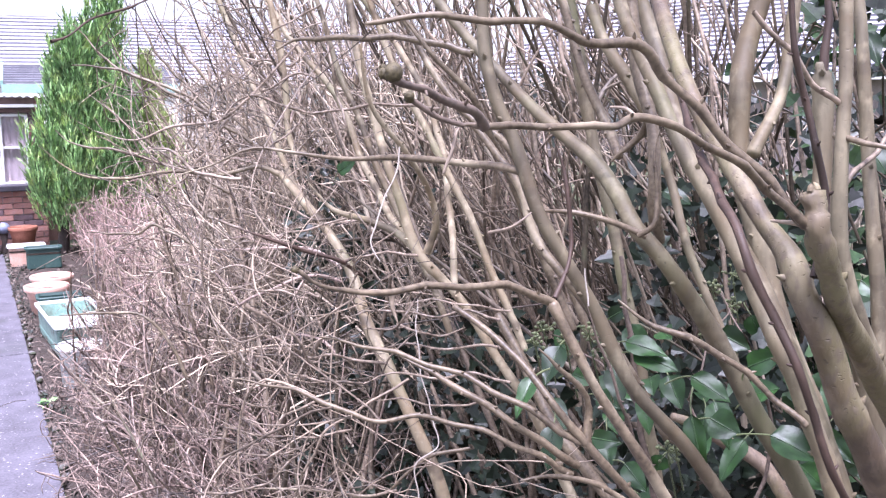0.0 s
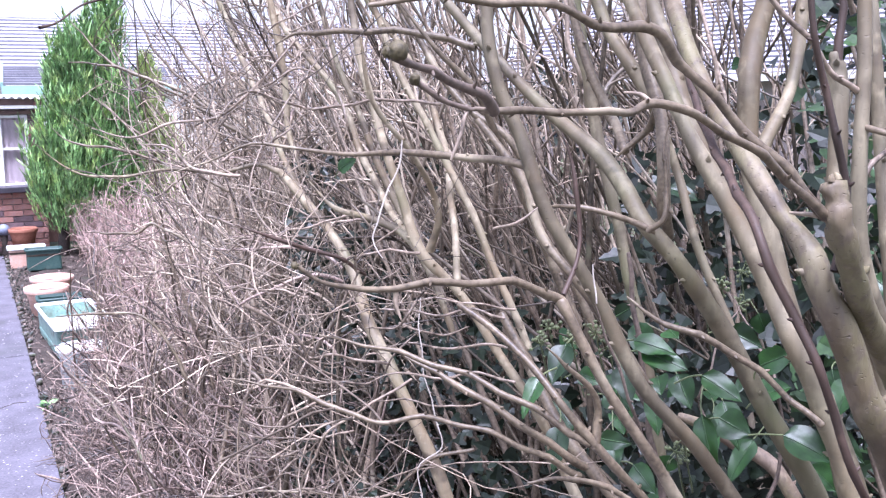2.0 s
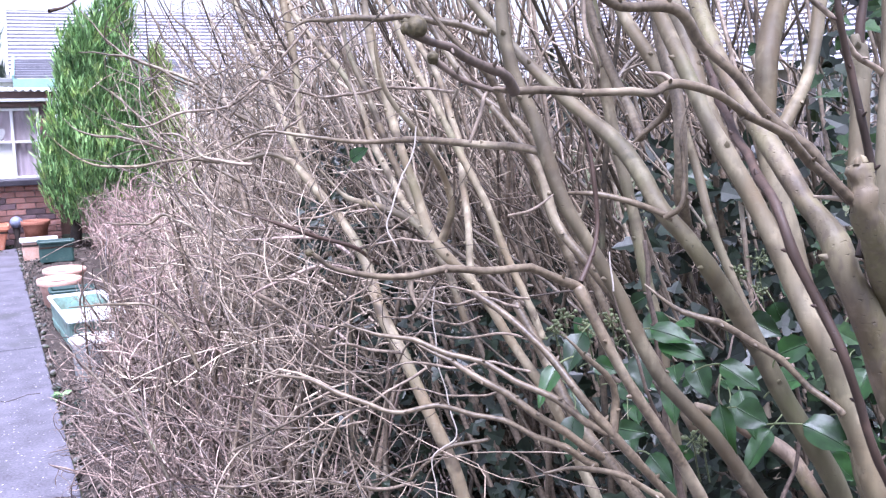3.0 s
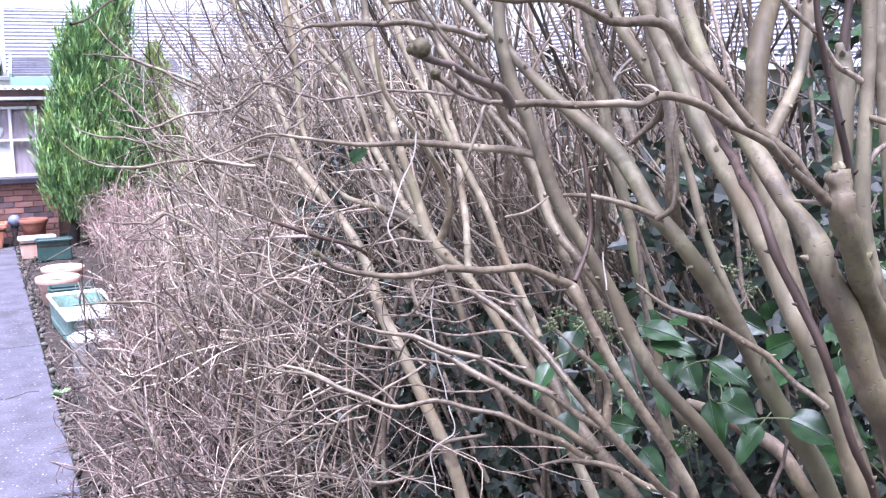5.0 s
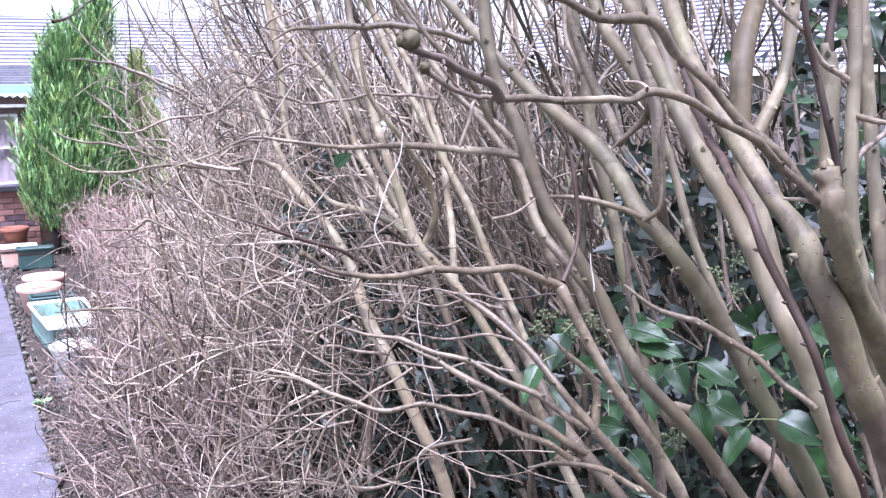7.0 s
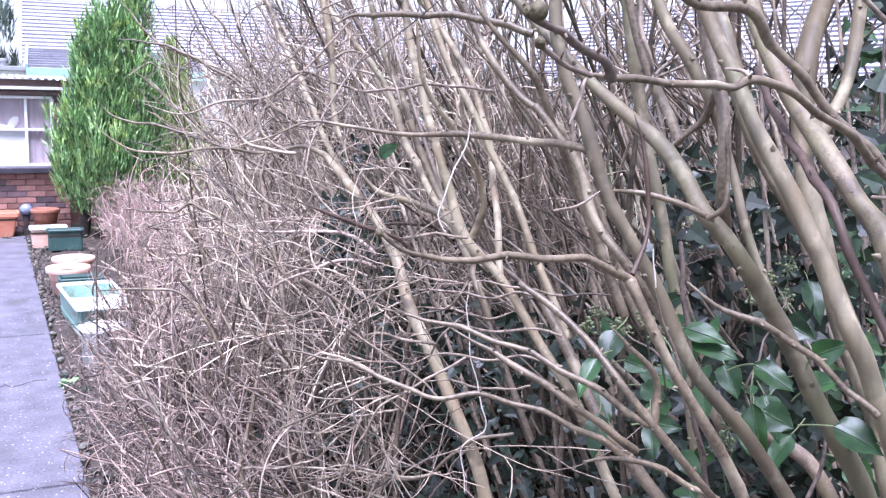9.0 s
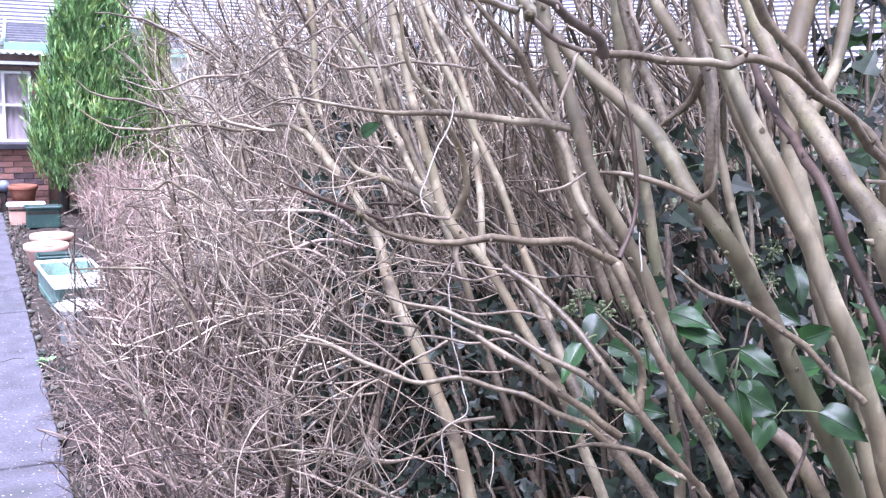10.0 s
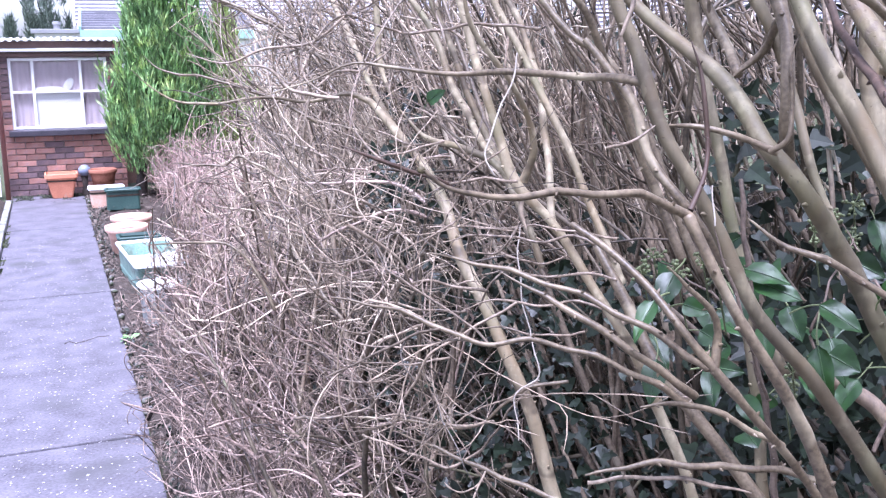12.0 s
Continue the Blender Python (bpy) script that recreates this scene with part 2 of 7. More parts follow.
CONIFER_BARK = material("dark_conifer_bark", (0.016, 0.012, 0.010), (0.055, 0.040, 0.032), 14, 90, 0.9, 0.5, 0.004)
FENCE_MAT = material("dark_backing_board", (0.045, 0.036, 0.03), (0.11, 0.09, 0.075), 3, 40, 0.9, 0.4, 0.004, stretch=(6, 6, 0.5))
RED_FENCE = material("red_brown_fence", (0.15, 0.085, 0.07), (0.30, 0.18, 0.15), 3, 40, 0.85, 0.4, 0.004, stretch=(6, 6, 0.5))
GREY_FELT = material("grey_felt", (0.24, 0.24, 0.25), (0.36, 0.36, 0.37), 2, 30, 0.9, 0.2, 0.003)


def glass_material():
    m = bpy.data.materials.new("window_glass")
    m.use_nodes = True
    n, l = m.node_tree.nodes, m.node_tree.links
    n.remove(n["Principled BSDF"])
    mixer, clear, gloss, fres = (n.new("ShaderNode" + k) for k in ("MixShader", "BsdfTransparent", "BsdfGlossy", "Fresnel"))
    gloss.inputs["Roughness"].default_value = 0.04
    fres.inputs["IOR"].default_value = 1.45
    l.new(fres.outputs[0], mixer.inputs[0])
    l.new(clear.outputs[0], mixer.inputs[1])
    l.new(gloss.outputs[0], mixer.inputs[2])
    l.new(mixer.outputs[0], n["Material Output"].inputs[0])
    return m


GLASS = glass_material()


# ---- mesh tools ----
def mesh_from(name, verts, faces, mat, smooth=False):
    verts = np.asarray(verts, dtype=np.float32).reshape(-1, 3)
    faces = np.asarray(faces, dtype=np.int32)
    me = bpy.data.meshes.new(name)
    k = faces.shape[1]
    me.vertices.add(len(verts))
    me.vertices.foreach_set("co", verts.ravel())
    me.loops.add(faces.size)
    me.loops.foreach_set("vertex_index", faces.ravel())
    me.polygons.add(len(faces))
    me.polygons.foreach_set("loop_start", np.arange(0, faces.size, k, dtype=np.int32))
    me.polygons.foreach_set("use_smooth", np.full(len(faces), smooth))
    me.materials.append(mat)
    me.update(calc_edges=True)
    return me


def attach(name, me, parent=None, label="", at=(0, 0, 0)):
    ob = new(name, me)
    ob.location = at
    if parent:
        ob.parent = parent
    return tagged(ob, label=label) if label else ob


def part(name, bm, mat, parent=None, label="", at=(0, 0, 0), smooth=False):
    me = bpy.data.meshes.new(name)
    bmesh.ops.recalc_face_normals(bm, faces=bm.faces)
    for f in bm.faces:
        f.smooth = smooth
    bm.to_mesh(me)
    bm.free()
    me.materials.append(mat)
    return attach(name, me, parent, label, at)


def thing(name, label, category, at=(0, 0, 0), group="", kind=""):
    return tagged(attach(name, None, at=at), label, category, group, kind)


def box(size, centre=(0, 0, 0), bevel=0.0, bm=None, turn=None):
    bm = bm or bmesh.new()
    m = Matrix.Translation(centre) @ (turn or Matrix()) @ Matrix.Diagonal((*size, 1))
    made = bmesh.ops.create_cube(bm, size=1, matrix=m)["verts"]
    if bevel:
        edges = list({e for v in made for e in v.link_edges})
        bmesh.ops.bevel(bm, geom=edges, offset=bevel, segments=2, affect="EDGES", profile=0.6)
    return bm


def lathe(profile, sides=32, wob=0.0):
    """A turned shell from (radius, height) pairs, from the outside bottom over the rim to the inside bottom."""
    bm = bmesh.new()
    rings = []
    for r, z in profile:
        rings.append([bm.verts.new((r * (1 + wob * math.sin(3 * a)) * math.cos(a), r * math.sin(a), z))
                      for a in (2 * math.pi * i / sides for i in range(sides))])
    for a, b in zip(rings, rings[1:]):
        for i in range(sides):
            bm.faces.new((a[i], a[(i + 1) % sides], b[(i + 1) % sides], b[i]))
    bm.faces.new(rings[0][::-1])
    bm.faces.new(rings[-1])
    return bm


def tub_shell(levels, steps=5):
    """A rounded rectangular shell: rows of (half length, half width, corner radius, height)."""
    bm = bmesh.new()
    rings = []
    for hx, hy, r, z in levels:
        ring = []
        for cx, cy, a0 in ((hx - r, hy - r, 0), (-hx + r, hy - r, 90), (-hx + r, -hy + r, 180), (hx - r, -hy + r, 270)):
            for i in range(steps):
                a = radians(a0 + 90 * i / (steps - 1))
                ring.append(bm.verts.new((cx + r * math.cos(a), cy + r * math.sin(a), z)))
        rings.append(ring)
    n = len(rings[0])
    for a, b in zip(rings, rings[1:]):
        for i in range(n):
            bm.faces.new((a[i], a[(i + 1) % n], b[(i + 1) % n], b[i]))
    bm.faces.new(rings[0][::-1])
    bm.faces.new(rings[-1])
    return bm


def tubes(P, R, k):
    """Verts and quads of many tubes: P is (tubes, points, 3), R (tubes, points)."""
    m, n, _ = P.shape
    T = np.gradient(P, axis=1)
    T /= np.linalg.norm(T, axis=2, keepdims=True) + 1e-9
    whole = P[:, -1] - P[:, 0]
    ref = np.where(np.abs(whole[:, 2:3]) > 0.8 * np.linalg.norm(whole, axis=1, keepdims=True), np.array([[1.0, 0.1, 0]]), np.array([[0.1, 0.05, 1.0]]))
    S = np.cross(T, np.repeat(ref[:, None], n, 1))
    S /= np.linalg.norm(S, axis=2, keepdims=True) + 1e-9
    U = np.cross(S, T)
    a = 2 * np.pi * np.arange(k) / k
    V = P[:, :, None] + R[:, :, None, None] * (S[:, :, None] * np.cos(a)[None, None, :, None] + U[:, :, None] * np.sin(a)[None, None, :, None])
    idx = np.arange(m * n * k).reshape(m, n, k)
    nxt = np.roll(idx, -1, axis=2)
    F = np.stack([idx[:, :-1], nxt[:, :-1], nxt[:, 1:], idx[:, 1:]], axis=-1).reshape(-1, 4)
    return V.reshape(-1, 3), F


def merged(batches):
    vs, fs, base = [], [], 0
    for v, f in batches:
        vs.append(v)
        fs.append(f + base)
        base += len(v)
    return np.concatenate(vs), np.concatenate(fs)


def grow(start, way, length, n, wobble, lift):
    """Wandering shoots from start along way, each bending as it goes."""
    m = len(start)
    P = np.zeros((m, n, 3))
    P[:, 0] = start
    d = way / np.linalg.norm(way, axis=1, keepdims=True)
    bend = rng.normal(0, wobble * 0.75, (m, 3))
    for i in range(1, n):
        d = d + bend + rng.normal(0, wobble * 0.45, (m, 3))
        d[:, 2] += lift
        d /= np.linalg.norm(d, axis=1, keepdims=True)
        P[:, i] = P[:, i - 1] + d * (length / (n - 1))[:, None]
    return P


def taper(r0, r1, n):
    return r0[:, None] * (1 - np.linspace(0, 1, n)[None]) + r1[:, None] * np.linspace(0, 1, n)[None]


def knobbed(r0, r1, n):
    """A taper with slight swellings at the joints and a bud at the tip."""
    R = taper(r0, r1, n) * (1 + 0.22 * np.abs(rng.normal(0, 1, (len(r0), n))))
    R[:, -2] *= 1.35
    R[:, -1] *= 0.25
    return R


def along(P, u):
    """Points at the parts u (0 to 1) of shoots P, and their directions."""
    n = P.shape[1]
    f = u * (n - 1)
    i = np.minimum(f.astype(int), n - 2)
    w = (f - i)[:, None]
    r = np.arange(len(P))
    return P[r, i] * (1 - w) + P[r, i + 1] * w, P[r, i + 1] - P[r, i]


def leaf_cloud(points, normals, size, outline, fold=0.25):
    """Many small leaves: an outline of (across, along) pairs on both sides of a midrib, set at points and facing normals."""
    m = len(points)
    t = rng.normal(0, 1, (m, 3))
    z = normals / (np.linalg.norm(normals, axis=1, keepdims=True) + 1e-9)
    x = np.cross(t, z)
    x /= np.linalg.norm(x, axis=1, keepdims=True) + 1e-9
    y = np.cross(z, x)
    k = len(outline)
    loc = [(0, a, 0) for _, a in outline] + [(c, a, fold * abs(c)) for c, a in outline] + [(-c, a, fold * abs(c)) for c, a in outline]
    loc = np.array(loc)
    V = points[:, None] + size[:, None, None] * (loc[None, :, 0:1] * x[:, None] + loc[None, :, 1:2] * y[:, None] + loc[None, :, 2:3] * z[:, None])
    f = []
    for i in range(k - 1):
        f += [(i, i + 1, k + i + 1, k + i), (i + 1, i, 2 * k + i, 2 * k + i + 1)]
    F = (np.arange(m)[:, None, None] * (3 * k) + np.array(f)[None]).reshape(-1, 4)
    return V.reshape(-1, 3), F


IVY_SHAPE = [(0.0, 0.0), (0.44, 0.06), (0.48, 0.24), (0.25, 0.42), (0.24, 0.64), (0.0, 1.0)]
OVAL = [(0.0, 0.0), (0.2, 0.25), (0.24, 0.5), (0.14, 0.8), (0.0, 1.0)]
FROND = [(0.03, 0.0), (0.20, 0.35), (0.10, 0.45), (0.15, 0.7), (0.0, 1.0)]

# the camera's standing place; shoots are cleared around it to open its view
EYE = np.array([0.15, 0.40, 1.79])


def clear_of_eye(P, share=1.0, low_too=True):
    """True for shoots that keep clear of the camera's place, so that its view stays open."""
    q = P - EYE
    bearing = np.degrees(np.arctan2(q[:, :, 0], q[:, :, 1]))
    least = np.interp(bearing, [-10, 5, 14, 24, 34, 60], [1.0, 1.2, 1.5, 1.9, 2.1, 2.1]) * share
    low = np.clip((1.38 - P[:, :, 2]) / 0.3, 0, 1) * np.interp(bearing, [8, 14, 40], [0, 1, 1])
    if low_too:
        least = least + 1.15 * low * share
    return (np.linalg.norm(q, axis=2) > least).all(1)


def low_in_view(P):
    """True for stems that do not stand tall close to the camera, left in its view."""
    q = P - EYE
    bearing = np.degrees(np.arctan2(q[:, :, 0], q[:, :, 1]))
    return ((np.linalg.norm(q, axis=2) > 3.0) | (bearing > 17) | (P[:, :, 2] < 1.1)).all(1)


# ---- ground, path and beds ----
def ground_sheet():
    xs = np.concatenate([[-400, -60, -12], np.linspace(-4, 6, 26), [12, 60, 400]])
    ys = np.concatenate([[-300, -40, -8], np.linspace(-2, 18, 41), [30, 80, 600]])
    X, Y = np.meshgrid(xs, ys, indexing="ij")
    Z = np.full(X.shape, -0.05)
    V = np.stack([X, Y, Z], -1).reshape(-1, 3)
    i = np.arange(len(xs) * len(ys)).reshape(len(xs), len(ys))
    F = np.stack([i[:-1, :-1], i[1:, :-1], i[1:, 1:], i[:-1, 1:]], -1).reshape(-1, 4)
    ob = attach("ground", mesh_from("ground", V, F, GRASS_SOIL))
    tagged(ob, "winter garden ground of damp grass and soil", "ground", kind="structure")


def soil_bed(name, x0, x1, y0, y1, height, label):
    nx, ny = max(4, int((x1 - x0) / 0.06)), max(4, int((y1 - y0) / 0.12))
    X, Y = np.meshgrid(np.linspace(x0, x1, nx), np.linspace(y0, y1, ny), indexing="ij")
    Z = np.array([[height + 0.03 * noise.noise((3 * a, 3 * b, 1)) + 0.02 * noise.noise((9 * a, 9 * b, 4)) for a, b in zip(p, q)] for p, q in zip(X, Y)])
    Z[0], Z[-1], Z[:, 0], Z[:, -1] = -0.06, -0.06, -0.06, -0.06
    V = np.stack([X, Y, Z], -1).reshape(-1, 3)
    i = np.arange(nx * ny).reshape(nx, ny)
    F = np.stack([i[:-1, :-1], i[1:, :-1], i[1:, 1:], i[:-1, 1:]], -1).reshape(-1, 4)
    tagged(attach(name, mesh_from(name, V, F, SOIL, True)), label, "soil", kind="structure")


def garden_path():
    path = thing("path", "damp speckled grey concrete garden path with cracked joints", "path", kind="structure")
    edges = [-2.0, 1.93, 4.93, 7.93, 10.93, 13.42]
    for a, b in zip(edges, edges[1:]):
        part("slab", box((0.82, b - a - 0.022, 0.10), (0.04, (a + b) / 2, -0.05), 0.008), PATH_MAT, path)
    # fine pale stones showing in the worn surface
    n = 2300
    p = np.stack([rng.uniform(-0.36, 0.44, n), 2.3 + 8 * rng.uniform(0, 1, n) ** 1.5, np.full(n, 0.0015)], 1)
    V, F = leaf_cloud(p, np.tile([0.0, 0.0, 1.0], (n, 1)) + rng.normal(0, 0.08, (n, 3)), rng.uniform(0.005, 0.0145, n), [(0.0, 0.0), (0.4, 0.3), (0.35, 0.8), (0.0, 1.0)], 0)
    tagged(attach("aggregate", mesh_from("aggregate", V, F, CHIP), path, "pale stones worn bare in the surface"), kind="stuff")
    crack = np.array([[[0.10, 6.62, 0.001], [0.13, 6.66, 0.001], [0.17, 6.60, 0.001], [0.22, 6.63, 0.001], [0.30, 6.70, 0.001], [0.37, 6.69, 0.001]]])
    V, F = tubes(crack, np.full((1, 6), 0.0024), 4)
    attach("crack", mesh_from("crack", V, F, SOIL), path, "dark hairline crack filled with soil")


ground_sheet()
garden_path()
soil_bed("bed_hedge", 0.452, 3.2, -1.5, 13.48, 0.02, "damp dark soil bed under the hedge")
soil_bed("bed_left", -1.6, -0.452, -1.5, 13.42, 0.0, "damp dark soil border along the path edging")
edging = thing("edging", "old pale concrete strip edging along the path", "edging", kind="structure")
for i in range(12):
    part("edging_block", box((0.065, 0.90, 0.13), (-0.41 + rng.normal(0, 0.004), 2.4 + i * 0.92, -0.02 + rng.normal(0, 0.006)), 0.01), KERB, edging)


# ---- outhouse at the end of the path ----
def outhouse(y=13.5):
    house = thing("outhouse", "small red brick outhouse with white window and corrugated roof", "outhouse", (0.3, y, 0))
    back = Matrix.Translation((-0.3, -y, 0))
    x0, x1, wx0, wx1, wz0, wz1, top = -0.40, 1.00, -0.30, 0.845, 0.83, 1.70, 1.78

    def put(name, bm, mat, label="", parent=house):
        bm.transform(back)
        return part(name, bm, mat, parent, label)

    core = bmesh.new()
    box((x1 - x0, 0.09, wz0 - 0.10 + 0.06), ((x0 + x1) / 2, y + 0.062, (wz0 - 0.10 - 0.06) / 2), bm=core)
    box((wx0 - x0, 0.09, top - wz0 + 0.1), ((x0 + wx0) / 2, y + 0.062, (wz0 - 0.1 + top) / 2), bm=core)
    box((x1 - wx1, 0.09, top - wz0 + 0.1), ((x1 + wx1) / 2, y + 0.062, (wz0 - 0.1 + top) / 2), bm=core)
    for x in (x0 + 0.05, x1 - 0.05):
        box((0.1, 2.2, top), (x, y + 1.21, top / 2), bm=core)
    box((x1 - x0, 0.1, top), ((x0 + x1) / 2, y + 2.25, top / 2), bm=core)
    wall = put("wall", core, MORTAR, "red brick wall with pale mortar joints")
    shapes = {}

    def brick(cx, cz, w):
        w = (round(w, 3), BRICK_BLUE if rng.uniform() < 0.28 else BRICK)
        if w not in shapes:
            me = bpy.data.meshes.new("brick")
            b = box((w[0], 0.05, 0.065), bevel=0.004)
            b.to_mesh(me)
            b.free()
            me.materials.append(w[1])
            shapes[w] = me
        attach("brick", shapes[w], wall, at=(cx - 0.3, 0.008 + rng.normal(0, 0.0015), cz))

    for row in range(23):
        z = 0.035 + row * 0.075
        if z + 0.03 > top:
            break
        x = x0 - (0.1125 if row % 2 else 0.0)
        while x < x1 - 0.02:
            a, b = max(x, x0), min(x + 0.215, x1)
            spans = [(a, b)]
            if z > wz0 - 0.09:
                spans = [(a, min(b, wx0)), (max(a, wx1), b)]
            for s, e in spans:
                if e - s > 0.03:
                    brick((s + e) / 2, z, e - s)
            x += 0.225
    lintel = put("lintel", box((x1 - x0, 0.07, 0.05), ((x0 + x1) / 2, y + 0.01, 1.735), 0.004), BROWN_PAINT, "dark weathered timber over the window")
    put("frieze", box((x1 - x0 + 0.06, 0.04, 0.035), ((x0 + x1) / 2, y - 0.085, 1.795), 0.004), PAINT, "white painted board under the eaves")
    put("fascia", box((x1 - x0 + 0.12, 0.05, 0.085), ((x0 + x1) / 2, y - 0.06, 1.86), 0.006), BROWN_PAINT, "brown painted fascia board")
    put("bracket", box((0.05, 0.08, 0.12), (x1 - 0.05, y - 0.05, 1.80), 0.006), RED_PAINT, "red brown eaves bracket")
    # corrugated roof, rising away from the path
    xs = np.linspace(x0 - 0.10, x1 + 0.06, 260)
    ys = np.linspace(-0.15, 2.4, 6)
    X, Y = np.meshgrid(xs, ys, indexing="ij")
    Z = 1.925 + 0.018 * (Y + 0.15) + 0.012 * np.sin((X - x0) * 2 * np.pi / 0.088)
    Z = Z + 0.006 * np.sin(X * 5)
    up = np.stack([X - 0.3, Y, Z], -1).reshape(-1, 3)
    low = up - np.array([0, 0, 0.014])
    i = np.arange(len(up)).reshape(len(xs), len(ys))
    top_f = np.stack([i[:-1, :-1], i[1:, :-1], i[1:, 1:], i[:-1, 1:]], -1).reshape(-1, 4)
    n = len(up)
    front = np.stack([i[:-1, 0], i[1:, 0], i[1:, 0] + n, i[:-1, 0] + n], -1)
    attach("roof", mesh_from("roof", np.concatenate([up, low]), np.concatenate([top_f, top_f[:, ::-1] + n, front]), SHEET, True), house, "pale corrugated sheet roof with mossy edge")
    # window
    win = put("window", box((wx1 - wx0, 0.05, 0.035), ((wx0 + wx1) / 2, y + 0.035, wz1 - 0.018), 0.004), PAINT, "white painted six-pane window")
    mid = 1.285
    for x, w in ((wx0 + 0.018, 0.036), (-0.025, 0.034), (0.528, 0.034), (wx1 - 0.018, 0.036)):
        put("window_bar", box((w, 0.05, wz1 - wz0 - 0.035), (x, y + 0.033, (wz0 + wz1 - 0.035) / 2), 0.004), PAINT, parent=win)
    cols = [(wx0 + 0.036, -0.042), (-0.008, 0.511), (0.545, wx1 - 0.036)]
    for a, b in cols:
        for z in (wz0 + 0.016, mid):
            put("window_rail", box((b - a, 0.045, 0.03), ((a + b) / 2, y + 0.034, z), 0.003), PAINT, parent=win)
        for z0, z1 in ((wz0 + 0.031, mid - 0.015), (mid + 0.015, wz1 - 0.036)):
            pane = put("pane", box((b - a, 0.004, z1 - z0), ((a + b) / 2, y + 0.045, (z0 + z1) / 2)), GLASS, parent=win)
            pane.visible_shadow = False
    sill = box((wx1 - wx0 + 0.10, 0.16, 0.075), ((wx0 + wx1) / 2, y - 0.01, wz0 - 0.04), 0.012, turn=Matrix.Rotation(radians(6), 4, "X"))
    put("sill", sill, SLATE_SILL, "dark grey sloping tile sill")
    # net curtains and things behind the glass
    for (a, b), mat in zip(cols, (CURTAIN, CURTAIN, CURTAIN)):
        xs = np.linspace(a - 0.02, b + 0.02, 40)
        V = np.concatenate([np.stack([xs - 0.3, 0.075 + 0.008 * np.sin(xs * 70 + a), np.full(40, z)], 1) for z in (wz0 - 0.05, wz1 + 0.05)])
        k = np.arange(39)
        attach("curtain", mesh_from("curtain", V, np.stack([k, k + 1, k + 41, k + 40], 1), mat, True), house, "grey net curtain")
    put("board", box((0.52, 0.008, 0.43), (0.25, y + 0.058, wz0 + 0.235), 0.01), CLOTH, "white sheet standing behind the glass")
    put("ledge", box((1.2, 0.10, 0.02), (0.27, y + 0.11, wz0 - 0.04)), PAINT, "inner window ledge")
    bundle = bmesh.new()
    bmesh.ops.create_icosphere(bundle, subdivisions=3, radius=0.1, matrix=Matrix.Translation((0.16, y + 0.062, 1.31)) @ Matrix.Diagonal((2.0, 0.1, 0.4, 1)))
    bmesh.ops.create_icosphere(bundle, subdivisions=3, radius=0.1, matrix=Matrix.Translation((0.38, y + 0.06, 1.37)) @ Matrix.Rotation(radians(35), 4, "Y") @ Matrix.Diagonal((0.5, 0.1, 0.9, 1)))
    put("bundle", bundle, CLOTH, "crumpled white cloth bundle")
    return house


outhouse()
pole = attach("pole", None, at=(-0.425, 13.36, 0))
tagged(pole, "tall red brown painted post beside the outhouse", "post")
pb = lathe([(0.03, -0.04), (0.03, 3.4), (0.02, 3.42)], 12)
part("shaft", pb, RED_PAINT, pole, smooth=True)
door = thing("side_door", "white painted plank door beside the outhouse", "door", (-0.78, 13.56, 0))
for i in range(5):
    part("plank", box((0.108, 0.035, 1.9), (-0.22 + 0.11 * i, 0, 0.95), 0.004), PAINT, door)


# ---- pots along the path ----
def pot(name, label, at, r, h, mat, flare=0.72, rim=0.03, fill=0.8, soil=True, oval=1.0, turn=0.0, group="pots along the path"):
    t = thing(name, label, "plant pot", at, group)
    t.rotation_euler = (0, 0, radians(turn))
    w = 0.012
    prof = [(r * flare * 0.96, 0), (r * flare, 0.006), (r * (flare + (1 - flare) * 0.75) - w, h - rim), (r * 0.985, h - rim + 0.002), (r, h - rim + 0.008), (r, h - 0.006),
            (r - 0.005, h), (r - w, h - 0.004), (r - w - 0.004, h - rim), (r * flare * 0.9, 0.03)]
    body = part("body", lathe(prof, 36, 0.01), mat, t, smooth=True)
    body.scale = (oval, 1, 1)
    if soil:
        z = h * fill
        s = part("compost", lathe([(r * 0.2, z - 0.02), (r * (flare + (1 - flare) * 0.6) - w, z - 0.02), (r * (flare + (1 - flare) * 0.6) - w, z), (r * 0.3, z + 0.015)], 20), COMPOST, t, smooth=True)
        s.scale = (oval, 1, 1)
    return t


